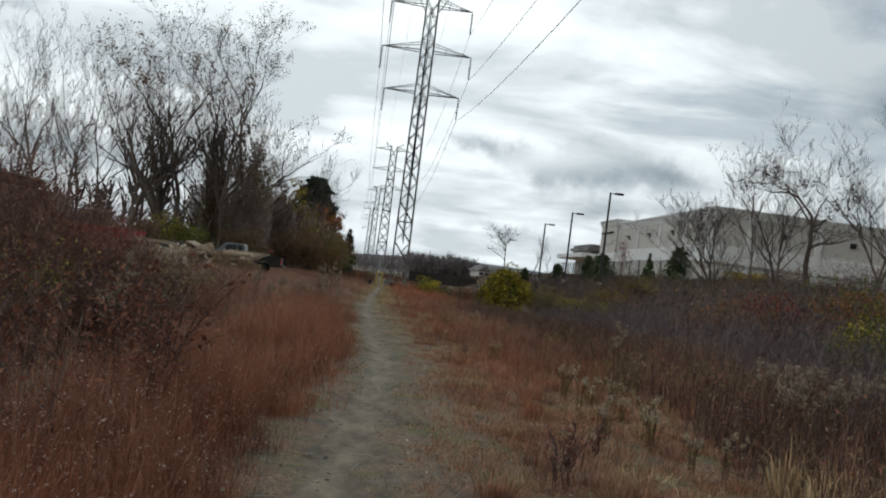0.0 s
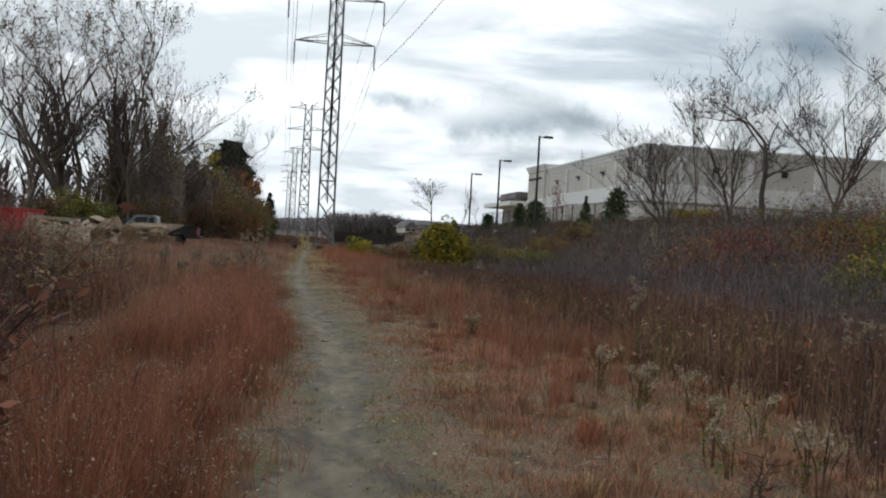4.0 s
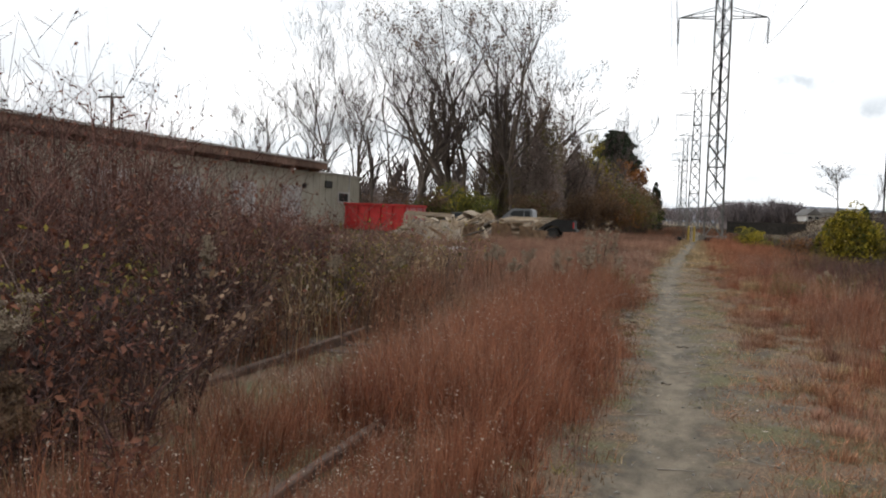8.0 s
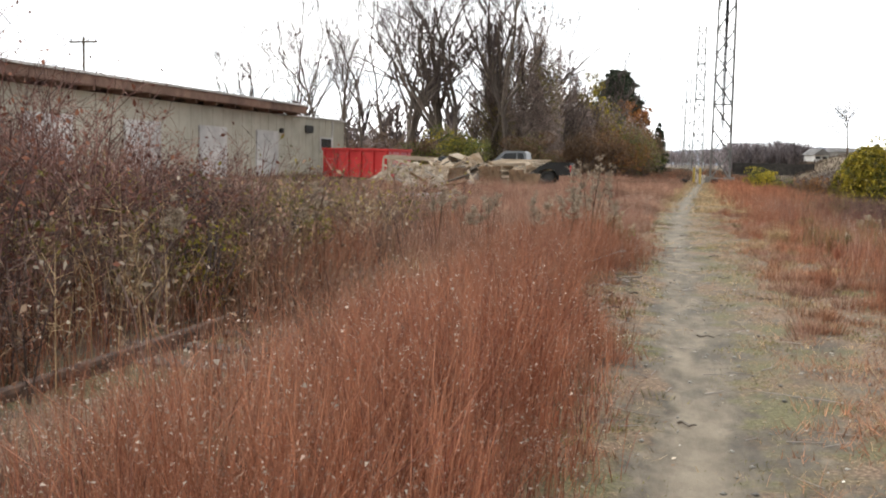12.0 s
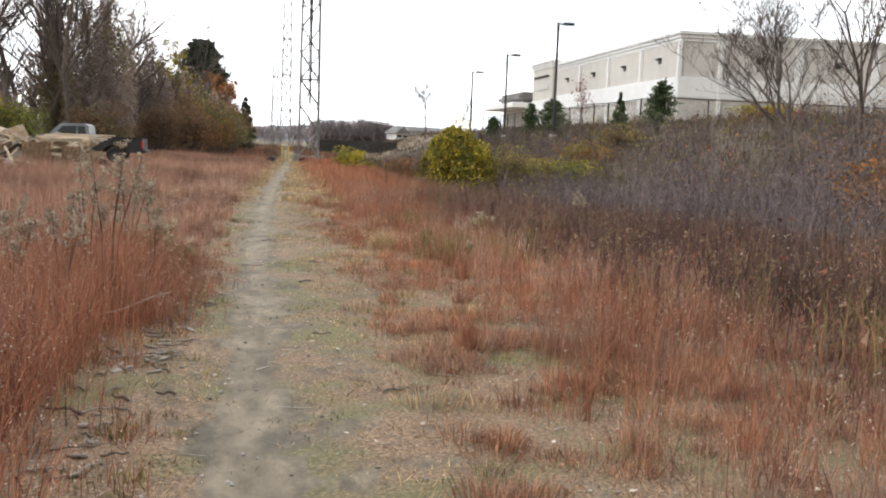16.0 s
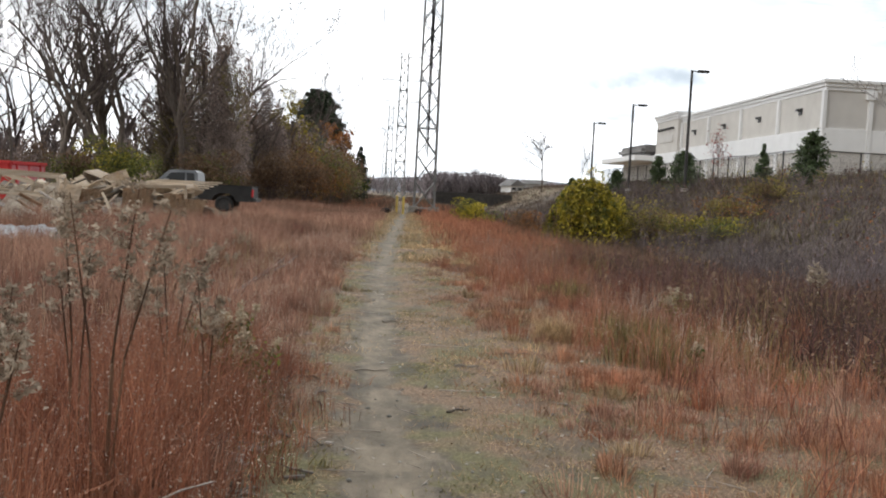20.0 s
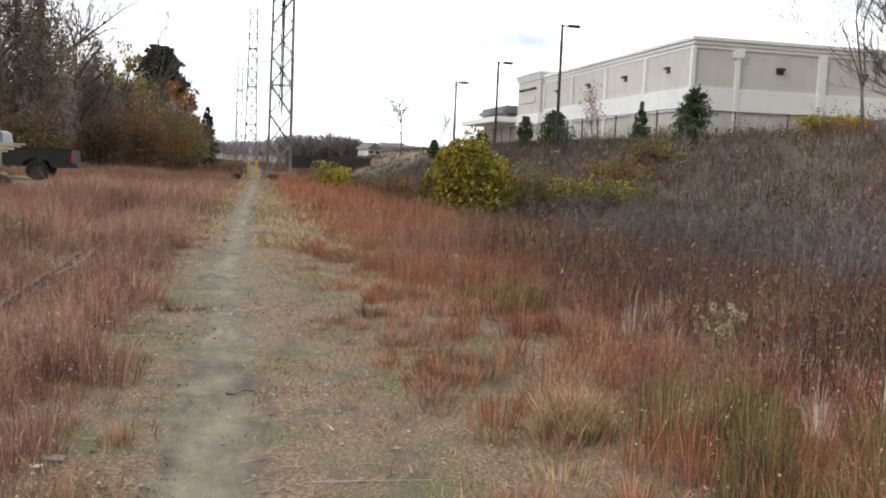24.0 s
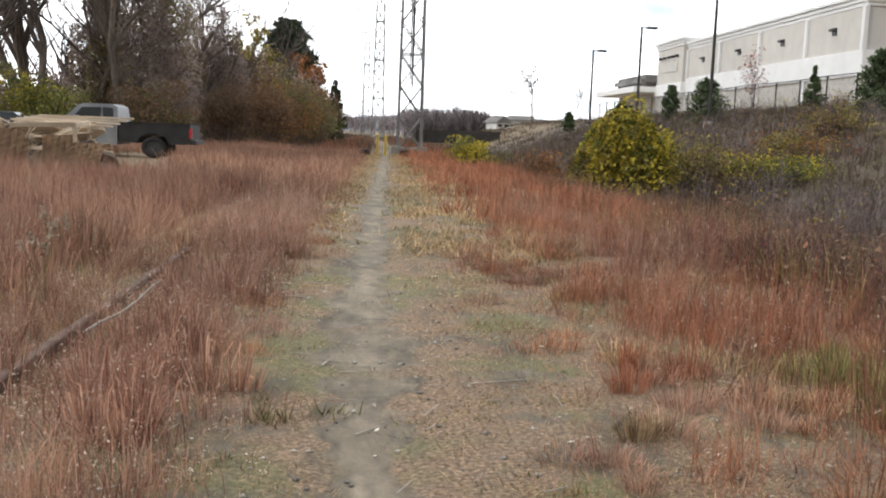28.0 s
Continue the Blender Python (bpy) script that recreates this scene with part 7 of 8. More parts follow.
def vine_tree(x, y, h, w, seed, green=0.25):
    """A dead tree smothered in shaggy hanging columns of vine twigs and withered leaves."""
    ob = tree("vine_tree", x, y, seed, h * 1.12, "dead tree smothered in a shaggy mass of brown vines", "tree row", trunk=0.26, low=0.1, **B)
    r = np.random.default_rng(seed + 100)
    S, E = [], []
    for k in range(19):
        a, q = r.uniform(0, 6.283), math.sqrt(r.uniform(0, 1))
        cx, cy = math.cos(a) * q * w / 2, math.sin(a) * q * w / 2
        top = h * (1 - 0.25 * q ** 2) * r.uniform(0.62, 1.06)
        rad = w * r.uniform(0.07, 0.17)
        n = int(46 * top)
        u = r.uniform(0, 1, n)
        wob = rad * np.sqrt(np.clip(1.04 - u ** 7, 0.02, 1)) * (0.7 + 0.45 * np.sin(u * top * r.uniform(0.8, 1.5) + k) * np.sin(u * top * 2.3 + seed))
        az = r.uniform(0, 6.283, n)
        rr_ = wob * np.sqrt(r.uniform(0.15, 1, n))
        st = np.stack([cx * (1 - 0.05 * u) + rr_ * np.cos(az), cy * (1 - 0.05 * u) + rr_ * np.sin(az), u * top], 1)
        S.append(st)
        E.append(st + np.stack([np.cos(az), np.sin(az), 0 * az], 1) * r.uniform(0.05, 0.35, (n, 1)) + r.normal(0, 0.12, (n, 3)) + np.array([0, 0, -0.15]))
    S, E = np.concatenate(S), np.concatenate(E)
    tagged(arr("vine", *ribs(S, E, 0.020, 0.010), M["vine"], ob), kind="stuff")
    pos = np.concatenate([E, (S + E) / 2]) + r.normal(0, 0.10, (2 * len(S), 3))
    lump = np.sin(pos[:, 0] * 1.3 + seed) * np.sin(pos[:, 1] * 1.1) + np.sin(pos[:, 2] * 0.9 + pos[:, 0])
    isg = (lump > 0.55 - green) & (r.uniform(0, 1, len(pos)) < 0.35 + green) & (pos[:, 2] < h * 0.75)
    arr("foliage", *leaves(pos[~isg], r.uniform(0.04, 0.10, int((~isg).sum()))), M["vine"], ob)
    arr("foliage", *leaves(pos[isg], r.uniform(0.05, 0.11, int(isg.sum()))), M["vine_green"], ob)
    return ob


vine_tree(-11.7, 84, 12.2, 4.6, 8)
vine_tree(-14.2, 86, 13.5, 3.6, 12, 0.5)
vine_tree(-9.6, 92, 9.5, 3.4, 14, 0.3)
tree("bare_tree", -9.4, 93, 35, 10, L, "tree row", trunk=0.12, low=0.2, **B)
vine_tree(-16.2, 90, 9.5, 3.6, 28, 0.4)
for k, (x, y, h, s) in enumerate(((-23.2, 90, 19, 81), (-17.0, 91, 20, 82), (-14.6, 92, 17, 84), (-16.4, 98, 18, 85), (-28.5, 99, 21, 87), (-31.5, 102, 21, 88), (-39, 104, 18, 89), (-27.5, 88, 17, 22), (-33.5, 94, 19, 24), (-37, 97, 18, 25), (-41, 99, 16, 26), (-45, 101, 15, 27), (-12.5, 100, 15, 29), (-14.5, 106, 14, 30), (-9.6, 112, 14, 31), (-35, 108, 19, 33), (-50, 106, 12, 34))):
    tree("bare_tree", x, y, s, h, L, "tree row", trunk=0.15, low=0.2, **(B if k < 3 else dict(B, levels=4, forks=(4, 6))))
conifer("pine_tree", -10.2, 150, 14.2, 9.6, "dark green pine with a dense rounded crown", n=44000, size=0.22, round_top=0.42, trunk=0.3, bare=0.32, seed=4, tiers=44)
tree("yellow_tree", -10.1, 118, 41, 9.6, "slim young tree with yellow leaves", "", "yellow_leaf", 0.13, 6, 0.25, trunk=0.10, low=0.2, **dict(B, spread=0.34, upward=0.8))
tree("orange_tree", -5.8, 140, 42, 8.6, "small tree with rusty orange leaves", "", "orange_leaf", 0.20, 9, 0.1, trunk=0.14, low=0.15, levels=4, upward=0.5, spread=0.5)
conifer("cedar_tree", -3.6, 128, 6.5, 3.2, "dark ragged cedar at the end of the tree row", n=5200, size=0.14, round_top=0.7, trunk=0.12, bare=0.05, seed=6)
for x, y, rx, h, pr in ((-15.5, 76, 2.2, 3.4, (("green_leaf", 0.7), ("yellow_leaf", 0.3))), (-11.0, 80, 2.2, 3.0, (("brown_leaf", 0.8), ("green_leaf", 0.2))), (-8.2, 86, 2.4, 3.6, (("brown_leaf", 1.0),)), (-6.6, 92, 2.4, 3.8, (("brown_leaf", 0.8), ("orange_leaf", 0.2))),
                        (-5.2, 100, 2.6, 4.6, (("orange_leaf", 0.35), ("green_leaf", 0.35), ("brown_leaf", 0.3))), (-4.6, 108, 2.6, 4.4, (("brown_leaf", 0.6), ("green_leaf", 0.4))), (-18.8, 78, 2.0, 2.8, (("brown_leaf", 0.6), ("green_leaf", 0.4)))):
    bush("understorey_bush", x, y, rx, rx, h, "understorey bush with brown and olive autumn leaves", pr, n=6800, size=0.075)
for k in range(13):
    x, y = -42.0 + 2.3 * k, 101.0 + 3.0 * math.sin(k * 1.9)
    bush("understorey_bush", x, y, 2.2, 2.2, 3.2 + 1.0 * math.sin(k * 2.3), "grey-brown brush filling the gaps behind the tree row", (("vine", 0.6), ("brown_leaf", 0.4)), n=4200, size=0.10, lumps=26, stems=90)
for k, (x, y, rx, h) in enumerate(((-13.0, 95, 2.4, 6.5), (-11.4, 99, 2.4, 7.0), (-9.8, 103, 2.4, 6.6), (-8.6, 108, 2.4, 6.4), (-7.4, 114, 2.4, 6.2), (-6.4, 120, 2.4, 5.8), (-5.2, 126, 2.4, 5.4), (-4.5, 132, 2.2, 5.0), (-8.8, 126, 2.8, 7.2), (-12.2, 108, 2.8, 8.0), (-14.5, 100, 2.8, 8.0), (-10.8, 126, 2.8, 7.6))):
    bush("understorey_bush", x, y, rx, rx, h, "tall tangle of brown and olive autumn brush", (("brown_leaf", 0.5), ("vine", 0.25), (("green_leaf", "orange_leaf", "vine_green", "yellow_leaf")[k % 4], 0.25)), n=8000, size=0.11, lumps=30, stems=90)

# ---- trees and shrubs on the right ----
D = dict(levels=4, forks=(4, 6), upward=0.50, spread=0.50, kink=0.14, rmin=0.007, low=0.3)
clump_tree("bare_tree", 17.4, 45, 51, 8.0, 3, "slender bare tree with several upright stems", "bank trees", trunk=0.08, lean=(0.02, 0.2), **D)
tree("bare_tree", 22.4, 46, 52, 8.8, "gnarled bare tree leaning over the thicket", "bank trees", trunk=0.18, low=0.2, levels=5, forks=(4, 5), rmin=0.008, upward=0.35, spread=0.6, lean=0.35, kink=0.28)
clump_tree("bare_tree", 21.0, 47, 53, 9.0, 3, "slender bare tree with a spreading fine crown", "bank trees", trunk=0.09, lean=(0.1, 0.4), **D)
clump_tree("bare_tree", 30.3, 45, 54, 11.6, 3, "tall bare tree forking into upright stems", "bank trees", trunk=0.12, lean=(0.08, 0.4), **D)
clump_tree("bare_tree", 26.6, 47, 55, 8.8, 3, "bare tree with ascending limbs", "bank trees", trunk=0.10, lean=(0.15, 0.5), **D)
clump_tree("bare_tree", 34.0, 48, 56, 9.0, 3, "bare tree with fine twigs", "bank trees", trunk=0.10, lean=(0.15, 0.5), **D)
clump_tree("bare_tree", 38.0, 46, 59, 9.6, 3, "bare tree with fine twigs", "bank trees", trunk=0.10, lean=(0.1, 0.4), **D)
tree("bare_tree", 24.9, 60, 57, 9.0, "slim bare tree on the bank", "bank trees", trunk=0.08, low=0.15, levels=4, upward=0.7, spread=0.4)
tree("far_bare_tree", 23.1, 168, 58, 10.2, "lone bare tree far off", "", trunk=0.16, low=0.35, levels=4, forks=(4, 5), upward=0.3, spread=0.62, rmin=0.014)
for x, y, h, s in ((27.0, 160, 6, 61), (29.5, 158, 6.5, 62), (25.5, 152, 5.5, 63)):
    tree("young_tree", x, y, s, h, "thin young bare tree on the lot", "lot saplings", trunk=0.05, low=0.3, levels=3, upward=0.8, spread=0.3)
bush("yellow_bush", 9.2, 64.0, 1.6, 1.6, 3.4, "draped bush with yellow and olive autumn leaves beside the path", (("yellow_leaf", 0.62), ("olive_leaf", 0.23), ("green_leaf", 0.15)), n=1900, size=0.09, lumps=11, drape=230)
for x, y, h, w, s, nm in ((24.9, 75.5, 3.2, 2.7, 1, "arborvitae"), (23.5, 96, 3.0, 3.7, 3, "arborvitae"), (24.6, 108, 2.9, 1.7, 4, "arborvitae"), (22.9, 117, 2.3, 1.9, 5, "arborvitae"), (21.5, 134, 2.2, 1.6, 6, "arborvitae")):
    conifer(nm, x, y, h, w, "small dense arborvitae planted on the bank", "arbor", n=4200, size=0.11, round_top=0.42, trunk=0.06, bare=0.02, seed=s)
conifer("spruce_sapling", 23.9, 80.5, 2.9, 2.0, "young spruce with a thin leader on the bank", "arbor", n=1900, size=0.12, round_top=1.3, trunk=0.05, bare=0.05, seed=9, tiers=10)
tree("red_sapling", 23.4, 88, 71, 4.3, "thin young tree with dark red leaves", "", "red_leaf", 0.07, 3, 0.1, trunk=0.035, low=0.2, levels=3, upward=0.6, spread=0.35)
for x, y, rx, h, pr in ((10.7, 64.6, 1.3, 2.5, (("yellow_leaf", 0.5), ("olive_leaf", 0.5))), (8.2, 63.6, 0.9, 2.0, (("yellow_leaf", 0.5), ("brown_leaf", 0.5))), (12.4, 65, 1.8, 2.4, (("olive_leaf", 0.6), ("brown_leaf", 0.4))), (14.4, 66, 1.8, 1.8, (("yellow_leaf", 0.4), ("brown_leaf", 0.6))), (17.5, 68, 1.9, 1.7, (("olive_leaf", 0.7), ("orange_leaf", 0.3))), (7.0, 68, 1.2, 1.5, (("brown_leaf", 0.7), ("orange_leaf", 0.3))), (20.5, 71, 1.8, 1.5, (("brown_leaf", 0.6), ("olive_leaf", 0.4))), (15.5, 64, 2.2, 1.3, (("green_leaf", 0.7), ("yellow_leaf", 0.3))), (27.0, 65.5, 1.4, 1.1, (("yellow_leaf", 0.8), ("orange_leaf", 0.2))), (28.6, 66, 1.0, 1.0, (("orange_leaf", 0.6), ("red_leaf", 0.4))),
                        (13.6, 33, 1.8, 2.3, (("orange_leaf", 0.6), ("brown_leaf", 0.4))), (19.9, 31, 2.2, 2.9, (("orange_leaf", 0.5), ("olive_leaf", 0.5))), (26.5, 31, 2.2, 2.6, (("green_leaf", 0.5), ("olive_leaf", 0.5))), (14.5, 24, 1.6, 2.0, (("green_leaf", 0.6), ("yellow_leaf", 0.4))), (18.6, 33, 2.0, 2.8, (("orange_leaf", 0.7), ("green_leaf", 0.3))), (21.5, 32, 2.2, 2.6, (("green_leaf", 0.6), ("yellow_leaf", 0.4))), (24.0, 32, 2.0, 3.0, (("orange_leaf", 0.6), ("olive_leaf", 0.4))), (15.8, 34, 1.8, 2.4, (("red_leaf", 0.5), ("brown_leaf", 0.5))),
                        (4.5, 74, 1.2, 1.3, (("yellow_leaf", 0.7), ("green_leaf", 0.3)))):
    bush("autumn_shrub", x, y, rx, rx, h, "shrub with thin yellow and orange autumn leaves", pr, n=4200, size=0.06)


# ---- single weeds that stand out beside the path ----
def plume_weed(x, y, h, n, label, mat="weed", head="fluff", lean=0.18, plume=0.10, name="goldenrod", leafy=0, fluffy=24, m=9):
    """Dry weed stalks from one root, each with a drooping plume of fluff."""
    ob = base(name, x, y, float(ground_z(x, y)) - 0.02, label, "weed")
    for k in range(n):
        a, r = rng.uniform(0, 6.283), rng.uniform(0.2, 1.0) * lean * h
        hh = h * rng.uniform(0.72, 1.0)
        p = np.array([[0.03 * math.cos(a), 0.03 * math.sin(a), 0], [0.35 * r * math.cos(a), 0.35 * r * math.sin(a), hh * 0.55], [r * math.cos(a), r * math.sin(a), hh]])
        vf = [sticks(p[:-1], p[1:], np.array([0.0075, 0.0055]), np.array([0.0055, 0.003]))]
        u = rng.uniform(0.80, 1.0, m)
        s = p[1] + (p[2] - p[1]) * ((u - 0.55) / 0.45)[:, None]
        b = rng.uniform(0, 6.283, m)
        ln = rng.uniform(0.3, 1.0, m) * plume * (1.25 - u) * 1.9
        e = s + np.stack([np.cos(b) * ln, np.sin(b) * ln, ln * 0.55], 1)
        vf.append(sticks(s, e, 0.0018, 0.001))
        tagged(arr("stalk", *join(*vf), M[mat], ob), kind="stuff")
        t = rng.uniform(0.3, 1.05, (m, fluffy, 1))
        f = (s[:, None] * (1 - t) + e[:, None] * t).reshape(-1, 3) + rng.normal(0, 0.010, (m * fluffy, 3))
        tagged(arr("plume", *flecks(f, rng.uniform(0.006, 0.015, len(f)) * (0.95 if leafy else 1)), M[head], ob), kind="stuff")
        if leafy:
            v = rng.uniform(0.1, 0.85, leafy)
            q = np.where((v < 0.55)[:, None], p[0] + (p[1] - p[0]) * (v / 0.55)[:, None], p[1] + (p[2] - p[1]) * ((v - 0.55) / 0.45)[:, None]) + rng.normal(0, 0.03, (leafy, 3))
            tagged(arr("leaf", *leaves(q, rng.uniform(0.012, 0.03, leafy)), M["green_leaf"], ob), kind="stuff")
    return ob


G = "tall dry goldenrod with fluffy grey-brown plumes"
A = "low aster gone to pale seed, with a few green leaves"
for x, y, h, n in ( (-1.0, 24.2, 1.15, 3), (-1.45, 22.2, 1.2, 4), (-3.3, 9.5, 1.15, 5), (-2.9, 7.6, 1.0, 5), (-4.2, 13.5, 1.35, 4), (-4.0, 16.5, 1.2, 4), (-3.9, 19.5, 1.3, 4), (-2.9, 21.0, 1.2, 3), (-2.3, 21.3, 1.1, 3), (-2.6, 21.9, 1.05, 3), (-1.9, 22.6, 1.0, 3), (-1.3, 24.6, 1.25, 4), (-2.2, 23.8, 1.0, 3), (-1.75, 25.3, 0.9, 3), (-3.0, 23.0, 1.05, 3), (4.6, 14.5, 1.2, 4), (5.4, 30.5, 1.1, 4)):
    plume_weed(x, y, h, n, G, plume=0.14, fluffy=34, m=11)
for x, y, h, n in ((-1.22, 22.9, 1.62, 4), (-1.45, 23.3, 1.45, 3)):
    plume_weed(x, y, h, n, "tall dry goldenrod with large nodding fluffy heads", plume=0.17, fluffy=30, m=13, lean=0.2)
for x, y, h, n in ((5.8, 10.1, 0.95, 7), (6.3, 9.6, 0.9, 7), (6.8, 9.8, 1.0, 7), (7.2, 10.5, 1.0, 7), (6.5, 10.8, 1.0, 7), (5.5, 9.2, 0.85, 6), (7.6, 9.6, 1.0, 6), (6.0, 11.2, 1.0, 6), (5.0, 8.2, 0.8, 5), (6.9, 11.6, 1.05, 6), (7.9, 11.2, 1.05, 6)):
    plume_weed(x, y, h, n, "grey fluffy goldenrod plumes over the dark weeds", plume=0.13, fluffy=24, m=10, lean=0.3)
for x, y, h, n in ( (2.52, 16.4, 0.40, 6), (3.6, 30.7, 0.6, 6), (3.9, 31.2, 0.65, 6), (2.7, 27.0, 0.4, 4), (5.6, 8.6, 0.7, 6), (6.2, 9.6, 0.8, 6), (6.8, 8.8, 0.8, 6)):
    plume_weed(x, y, h, n, A, "straw", "cream", 0.45, 0.055, "aster", 36, 9, 7)
for x, y, h, n in ((-1.18, 25.85, 0.70, 6), (-1.02, 25.8, 0.70, 5), (-0.90, 25.5, 0.56, 4), (-1.34, 25.85, 0.66, 6), (-1.12, 25.5, 0.56, 6)):
    plume_weed(x, y, h, n, "leafy aster with flat clusters of white seed heads", "straw", "cream", 0.32, 0.075, "aster", 70, 14, 10)
for k, (x, y) in enumerate(((2.93, 11.15), (2.85, 10.6), (3.0, 10.2), (2.95, 9.7), (3.1, 9.3), (3.2, 8.8), (3.35, 8.3), (2.55, 7.65), (2.75, 7.3), (2.9, 7.0), (3.05, 6.75), (3.12, 6.0), (3.3, 5.75))):
    plume_weed(x + 0.12 * math.sin(k * 3.7), y, 0.48 + 0.08 * math.sin(k * 2.1), 5, "low goldenrod with small flat cream seed heads", "weed", "cream", 0.42, 0.05, "goldenrod", 6, 9, 7)


def bramble(x, y, h, n, label, leaf="red_brown_leaf", leafy=26, reach=0.55):
    """Dark arching canes from one root with side shoots and crumpled leaves."""
    ob = base("bramble", x, y, float(ground_z(x, y)) - 0.02, label, "shrub", "brambles")
    for k in range(n):
        a, hh = rng.uniform(0, 6.283), h * rng.uniform(0.6, 1.05)
        r = rng.uniform(0.1, 1.0) * reach * hh
        t = np.linspace(0, 1, 7)
        P = np.stack([np.cos(a) * (0.05 + r * t ** 1.7) + 0.02 * np.sin(t * 9 + k), np.sin(a) * (0.05 + r * t ** 1.7) + 0.02 * np.cos(t * 8 + k), hh * (t - 0.16 * t ** 4)], 1)
        R = np.linspace(0.010, 0.0035, 7)
        vf = [sticks(P[:-1], P[1:], R[:-1], R[1:])]
        u = rng.uniform(0.25, 0.98, 12)
        S = np.stack([np.interp(u, t, P[:, c]) for c in range(3)], 1)
        b, ln = rng.uniform(0, 6.283, 12), rng.uniform(0.08, 0.28, 12) * h
        E = S + np.stack([np.cos(b) * ln, np.sin(b) * ln, ln * rng.uniform(0.1, 0.9, 12)], 1)
        vf.append(sticks(S, E, 0.003, 0.0015))
        tagged(arr("cane", *join(*vf), M["purple_weed"], ob), kind="stuff")
        if leafy:
            q = rng.uniform(0.2, 1.05, (leafy, 1))
            pick = rng.integers(0, 12, leafy)
            pos = S[pick] * (1 - q) + E[pick] * q + rng.normal(0, 0.02, (leafy, 3))
            tagged(arr("leaf", *leaves(pos, rng.uniform(0.018, 0.042, leafy)), M[leaf], ob), kind="stuff")
    return ob


for x, y, h, n, lf in ((-4.6, 9.6, 1.5, 9, 26), (-2.15, 8.86, 0.9, 5, 22), (-4.9, 12.2, 1.8, 10, 30), (-5.4, 13.6, 1.9, 10, 30), (-4.7, 14.8, 1.6, 9, 30), (-5.6, 16.2, 1.7, 10, 30), (-4.8, 17.6, 1.5, 9, 30), (-5.2, 19.2, 1.4, 9, 30), (-6.2, 11.4, 2.1, 11, 30), (-6.6, 14.4, 2.1, 11, 30), (-1.75, 4.7, 1.6, 12, 30), (-2.3, 6.0, 1.5, 10, 30), (-2.9, 4.0, 1.7, 10, 30), (-3.3, 9.9, 1.15, 9, 7), (-3.0, 10.4, 1.05, 9, 7), (-3.5, 10.6, 1.2, 9, 7), (-3.7, 9.4, 1.25, 9, 9), (-2.8, 10.0, 1.0, 8, 7), (-3.9, 12.0, 1.25, 9, 9), (-2.95, 9.3, 0.9, 8, 7), (-3.05, 11.1, 1.3, 9, 16), (-3.35, 10.2, 1.4, 9, 22), (-2.4, 7.5, 1.05, 6, 26), (-3.6, 12.0, 1.3, 8, 14), (-3.9, 10.8, 1.5, 8, 22), (-2.6, 5.6, 1.1, 7, 26), (-3.4, 6.8, 1.4, 8, 26), (-3.2, 3.2, 1.3, 8, 26)):
    bramble(x, y, h, n, "dark purple-brown bramble canes with crumpled red-brown leaves", "tan_leaf" if 9 < lf <= 20 else "red_brown_leaf", lf)
for x, y, h in ((1.53, 4.4, 0.55), (1.74, 5.1, 0.6), (2.2, 6.2, 0.5)):
    bramble(x, y, h, 5, "thin bare reddish stems fanning up from the grass", leafy=3, reach=0.4)
for x, y, h in ((-3.35, 9.3, 0.85), (-2.75, 8.7, 0.7), (-3.0, 9.0, 0.75)):
    plume_weed(x, y, h, 6, "dark brown goldenrod with nodding withered heads", "purple_weed", "brown_leaf", 0.4, 0.15, "goldenrod", 0, 34, 12)
for x, y, h in ((-2.35, 33.5, 0.75), (-2.7, 34.6, 0.8), (-2.5, 36.0, 0.8), (-3.1, 33.0, 0.85), (-3.3, 35.2, 0.85), (-2.9, 37.5, 0.8)):
    plume_weed(x, y, h * 0.85, 5, "pale fluffy seed heads standing in the russet grass", "straw", "fluff", 0.35, 0.07, "goldenrod", 0, 10, 8)
for x, y, rx, h, pr in ((-5.2, 15.4, 0.7, 1.1, (("olive_leaf", 0.6), ("brown_leaf", 0.4))), (-6.1, 12.6, 0.8, 1.5, (("red_brown_leaf", 0.7), ("brown_leaf", 0.3))), (-7.2, 16.5, 0.9, 1.7, (("brown_leaf", 0.6), ("red_brown_leaf", 0.4))), (-5.5, 18.2, 0.7, 1.1, (("olive_leaf", 0.7), ("yellow_leaf", 0.3))), (-6.8, 19.6, 0.8, 1.3, (("tan_leaf", 0.6), ("olive_leaf", 0.4))), (-7.6, 12.4, 0.9, 2.2, (("red_brown_leaf", 1.0),)), (-8.6, 14.8, 1.0, 2.4, (("red_brown_leaf", 0.7), ("brown_leaf", 0.3))), (-5.0, 21.2, 0.7, 1.0, (("olive_leaf", 0.5), ("tan_leaf", 0.5))), (-7.0, 9.8, 0.9, 2.1, (("red_brown_leaf", 0.8), ("brown_leaf", 0.2))), (-6.0, 8.2, 0.8, 1.6, (("brown_leaf", 0.5), ("olive_leaf", 0.5)))):
    bush("bramble_bush", x, y, rx, rx, h, "tangled bramble bush in brown, red and olive leaf", pr, n=1900, size=0.034, lumps=14, stems=46)


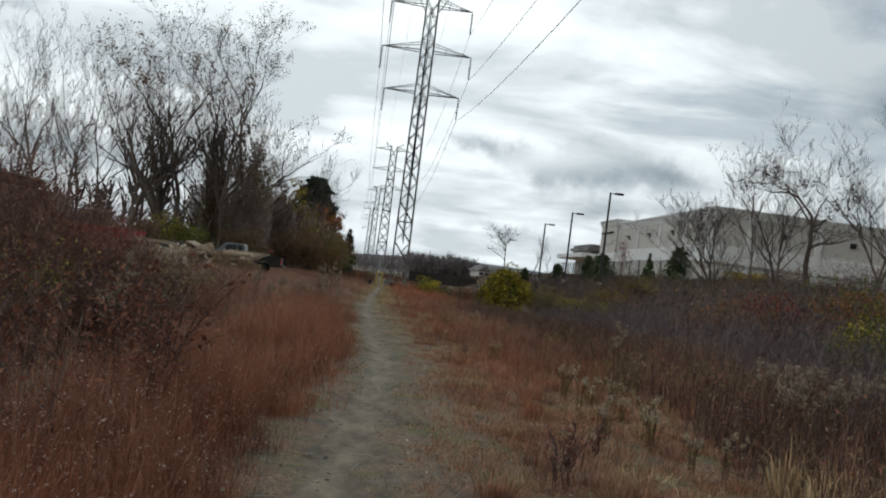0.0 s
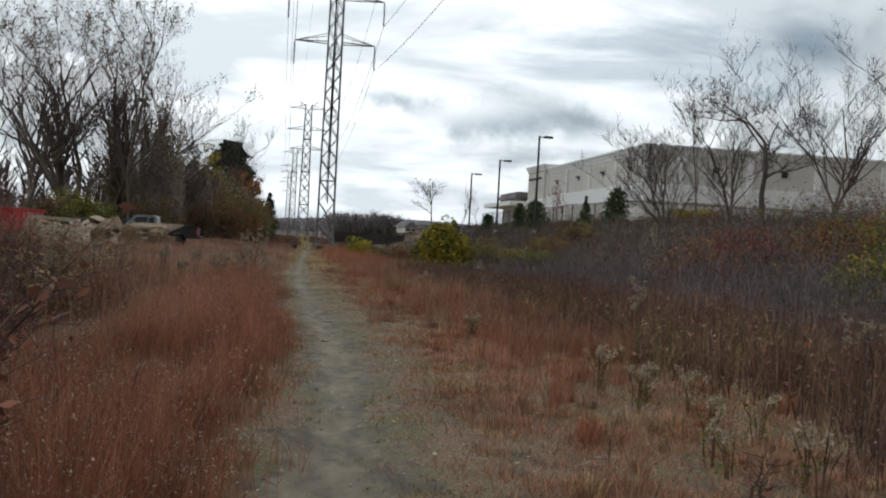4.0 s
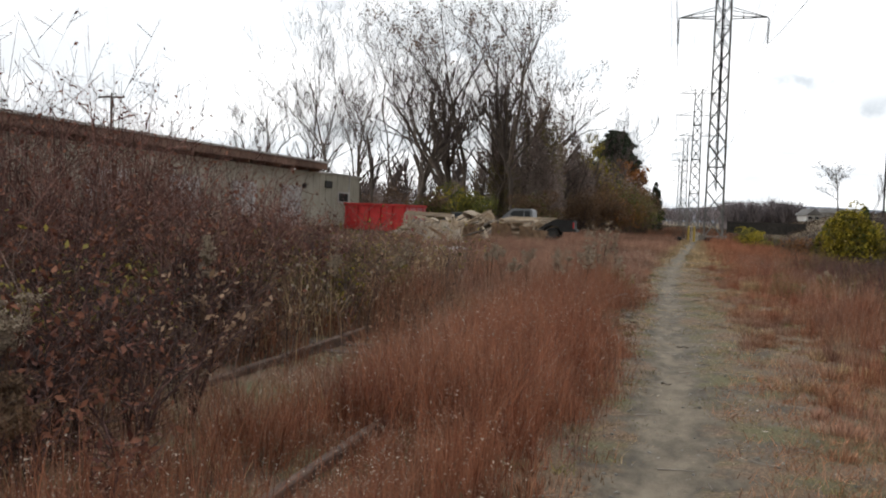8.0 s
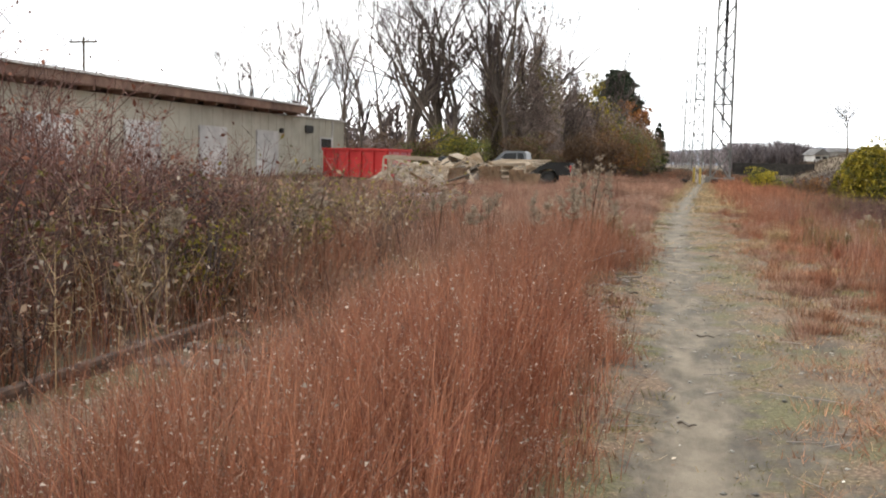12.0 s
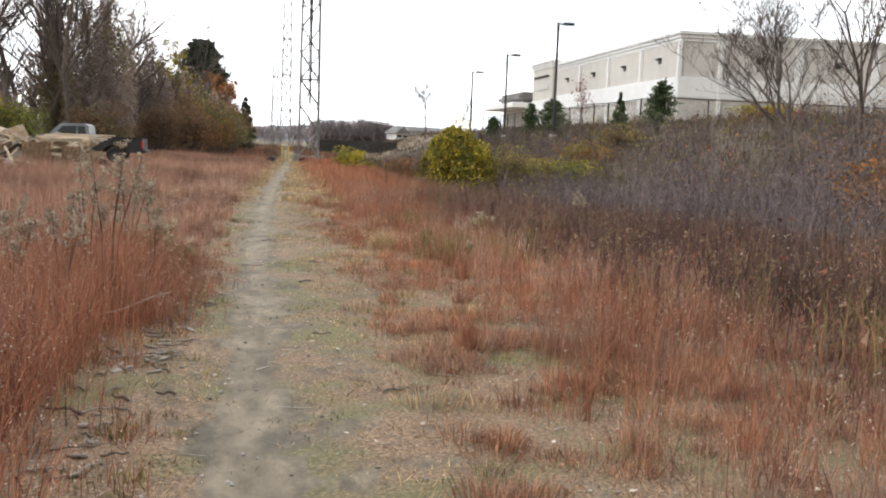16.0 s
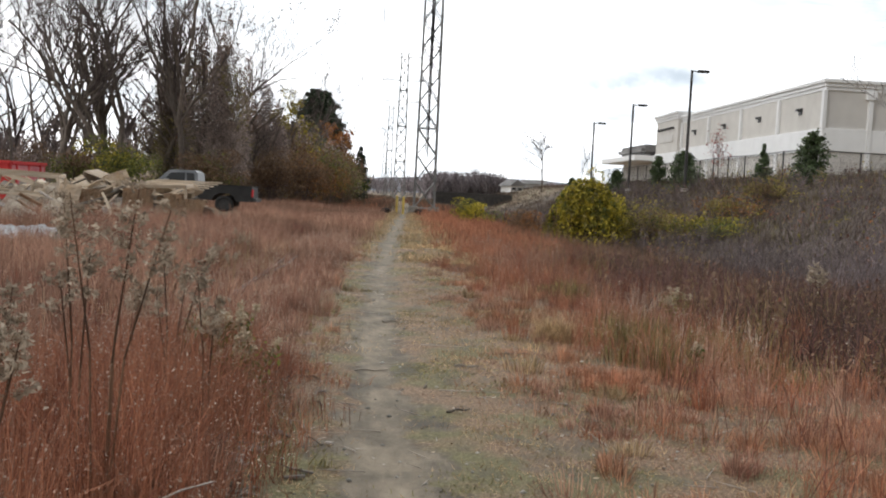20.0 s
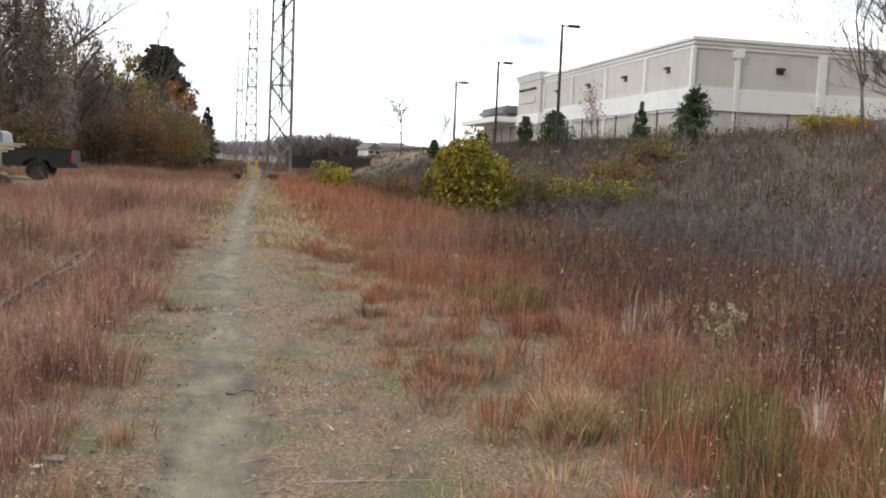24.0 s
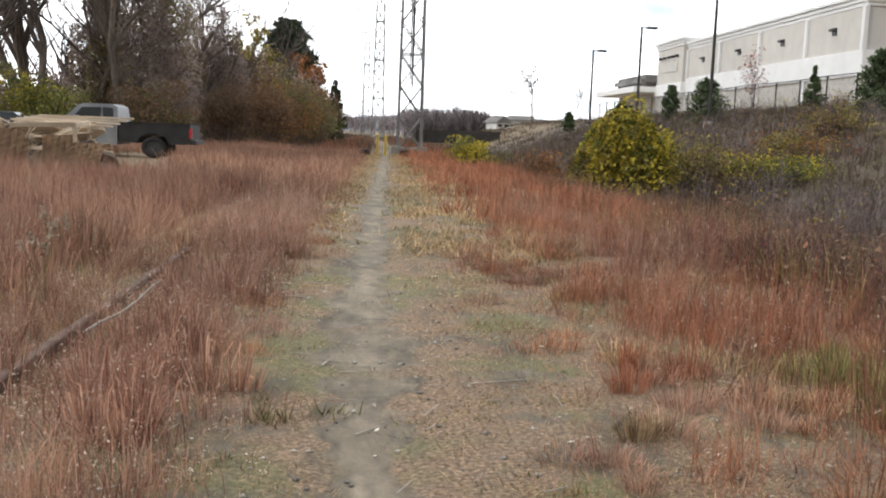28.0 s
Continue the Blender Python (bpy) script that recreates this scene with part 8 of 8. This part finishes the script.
def stump(x, y):
    ob = base("stump", x, y, 0, "dark rotten stump with a splayed root beside the path", "stump")
    bm = bmesh.new()
    bmesh.ops.create_cone(bm, cap_ends=True, segments=18, radius1=0.24, radius2=0.16, depth=0.30, matrix=Matrix.Translation((0, 0, 0.10)))
    bmesh.ops.subdivide_edges(bm, edges=bm.edges[:], cuts=2, use_grid_fill=True)
    for v in bm.verts:
        v.co *= 1 + 0.30 * noise.noise(v.co * 9) + 0.12 * noise.noise(v.co * 25)
    part("wood", bm, M["dead_branch"], ob)
    for dx, dy, l in ((-1, 0.15, 0.5), (0.75, -0.6, 0.34), (-0.4, -0.9, 0.3)):
        part("root", rod(bmesh.new(), (dx * l, dy * l, 0.015), (dx * 0.08, dy * 0.08, 0.13), 0.03, 7, 0.07), M["dead_branch"], ob)
    return ob


stump(-1.14, 8.6)


def stick(x, y, l, r, rz, tilt=0, z=0.02, label="grey dead stick lying on the ground", mat="dead_branch"):
    """A crooked dead stick."""
    k = 6
    t = np.linspace(-0.5, 0.5, k)
    P = np.stack([t * l, 0.025 * l * np.sin(t * 6 + x), 0.008 * np.cos(t * 9 + y)], 1)
    ob = tagged(arr("stick", *sticks(P[:-1], P[1:], np.linspace(r, r * 0.6, k - 1), np.linspace(r, r * 0.5, k - 1)), M[mat]), label, "stick", "dead sticks")
    ob.matrix_basis = pose(x, y, float(ground_z(x, y)) + z, 0, -tilt, rz)
    return ob


for k in range(64):                         # bark chips and sticks where the left edge is churned
    stick(rng.uniform(-1.05, -0.40), rng.uniform(18.4, 27.5), rng.uniform(0.08, 0.30), rng.uniform(0.006, 0.014), rng.uniform(0, 180))
for k in range(90):                         # flat pale chips of bark and board
    cx, cy = rng.normal(-0.74, 0.17), rng.uniform(21.0, 25.0) if k < 56 else rng.uniform(15.5, 29)
    chip = tagged(part("bark_chip", box(bmesh.new(), -0.5, 0.5, -0.5, 0.5, -0.5, 0.5, 0.06), M["old_wood"]), "flat grey chip of bark on the churned path edge", "bark chip", "bark chips")
    chip.matrix_basis = pose(cx, cy, float(ground_z(cx, cy)) + 0.012, rng.uniform(-12, 12), rng.uniform(-12, 12), rng.uniform(0, 180)) @ Matrix.Diagonal((rng.uniform(0.05, 0.16), rng.uniform(0.02, 0.06), 0.012, 1))
for x, y, l, rz in ((0.05, 30.3, 0.22, 35), (-0.1, 27.1, 0.30, 5), (0.35, 26.4, 0.18, 80), (0.75, 27.3, 0.22, -10), (0.55, 25.5, 0.2, 30), (1.35, 30.0, 0.35, 10), (1.55, 31.5, 0.28, -20), (0.6, 22.4, 0.16, 0), (1.2, 33.5, 0.25, 60), (0.3, 18.0, 0.15, 0), (1.0, 20.5, 0.2, 25), (0.9, 31.9, 0.2, 70), (0.15, 15.0, 0.12, -30), (1.3, 28.1, 0.3, 8)):
    stick(x, y, l, 0.011, rz)
stick(-1.7, 35.2, 0.9, 0.012, 70, 14, 0.25, "pale broken branch leaning in the grass", "old_wood")
stick(-1.0, 22.6, 0.7, 0.010, 20, 16, 0.2, "pale broken branch leaning in the grass", "old_wood")
for x, y in ((0.6, 5.2), (1.9, 7.6), (2.5, 11.9), (2.9, 12.9), (4.3, 11.0)):
    stick(x if x > 1.5 else 1.9, y, 0.5, 0.008, 20, 80, 0.24, "thin dark dead stem standing in the grass", "weed")
for k, (x, y, rx, h) in enumerate(((-5.4, 15.2, 0.7, 1.15), (-4.8, 11.2, 0.55, 1.0), (-6.2, 17.4, 0.8, 1.3), (-5.0, 13.2, 0.6, 1.0), (-7.2, 19.6, 0.9, 1.4), (-4.3, 17.6, 0.5, 0.95), (-5.6, 22.0, 0.7, 1.2))):
    bush("olive_weed_clump", x, y, rx, rx, h, "loose clump of olive and yellow weeds among brambles", (("olive_leaf", 0.6), ("yellow_leaf", 0.12), ("brown_leaf", 0.28)), n=2000, size=0.026, lumps=16, stems=60)
for k, (x, y, rx, h) in enumerate(((-5.9, 20.0, 0.8, 1.35), (-4.9, 14.4, 0.6, 1.15), (-4.4, 12.3, 0.5, 1.0), (-6.6, 15.8, 0.8, 1.4), (-3.5, 9.8, 0.45, 0.85), (-7.4, 22.5, 0.9, 1.5))):
    bush("bramble_bush", x, y, rx, rx, h, "dark purple-brown bramble bush with withered leaves", (("purple_weed", 0.8), ("red_brown_leaf", 0.2)), n=2600, size=0.028, lumps=16, stems=70)
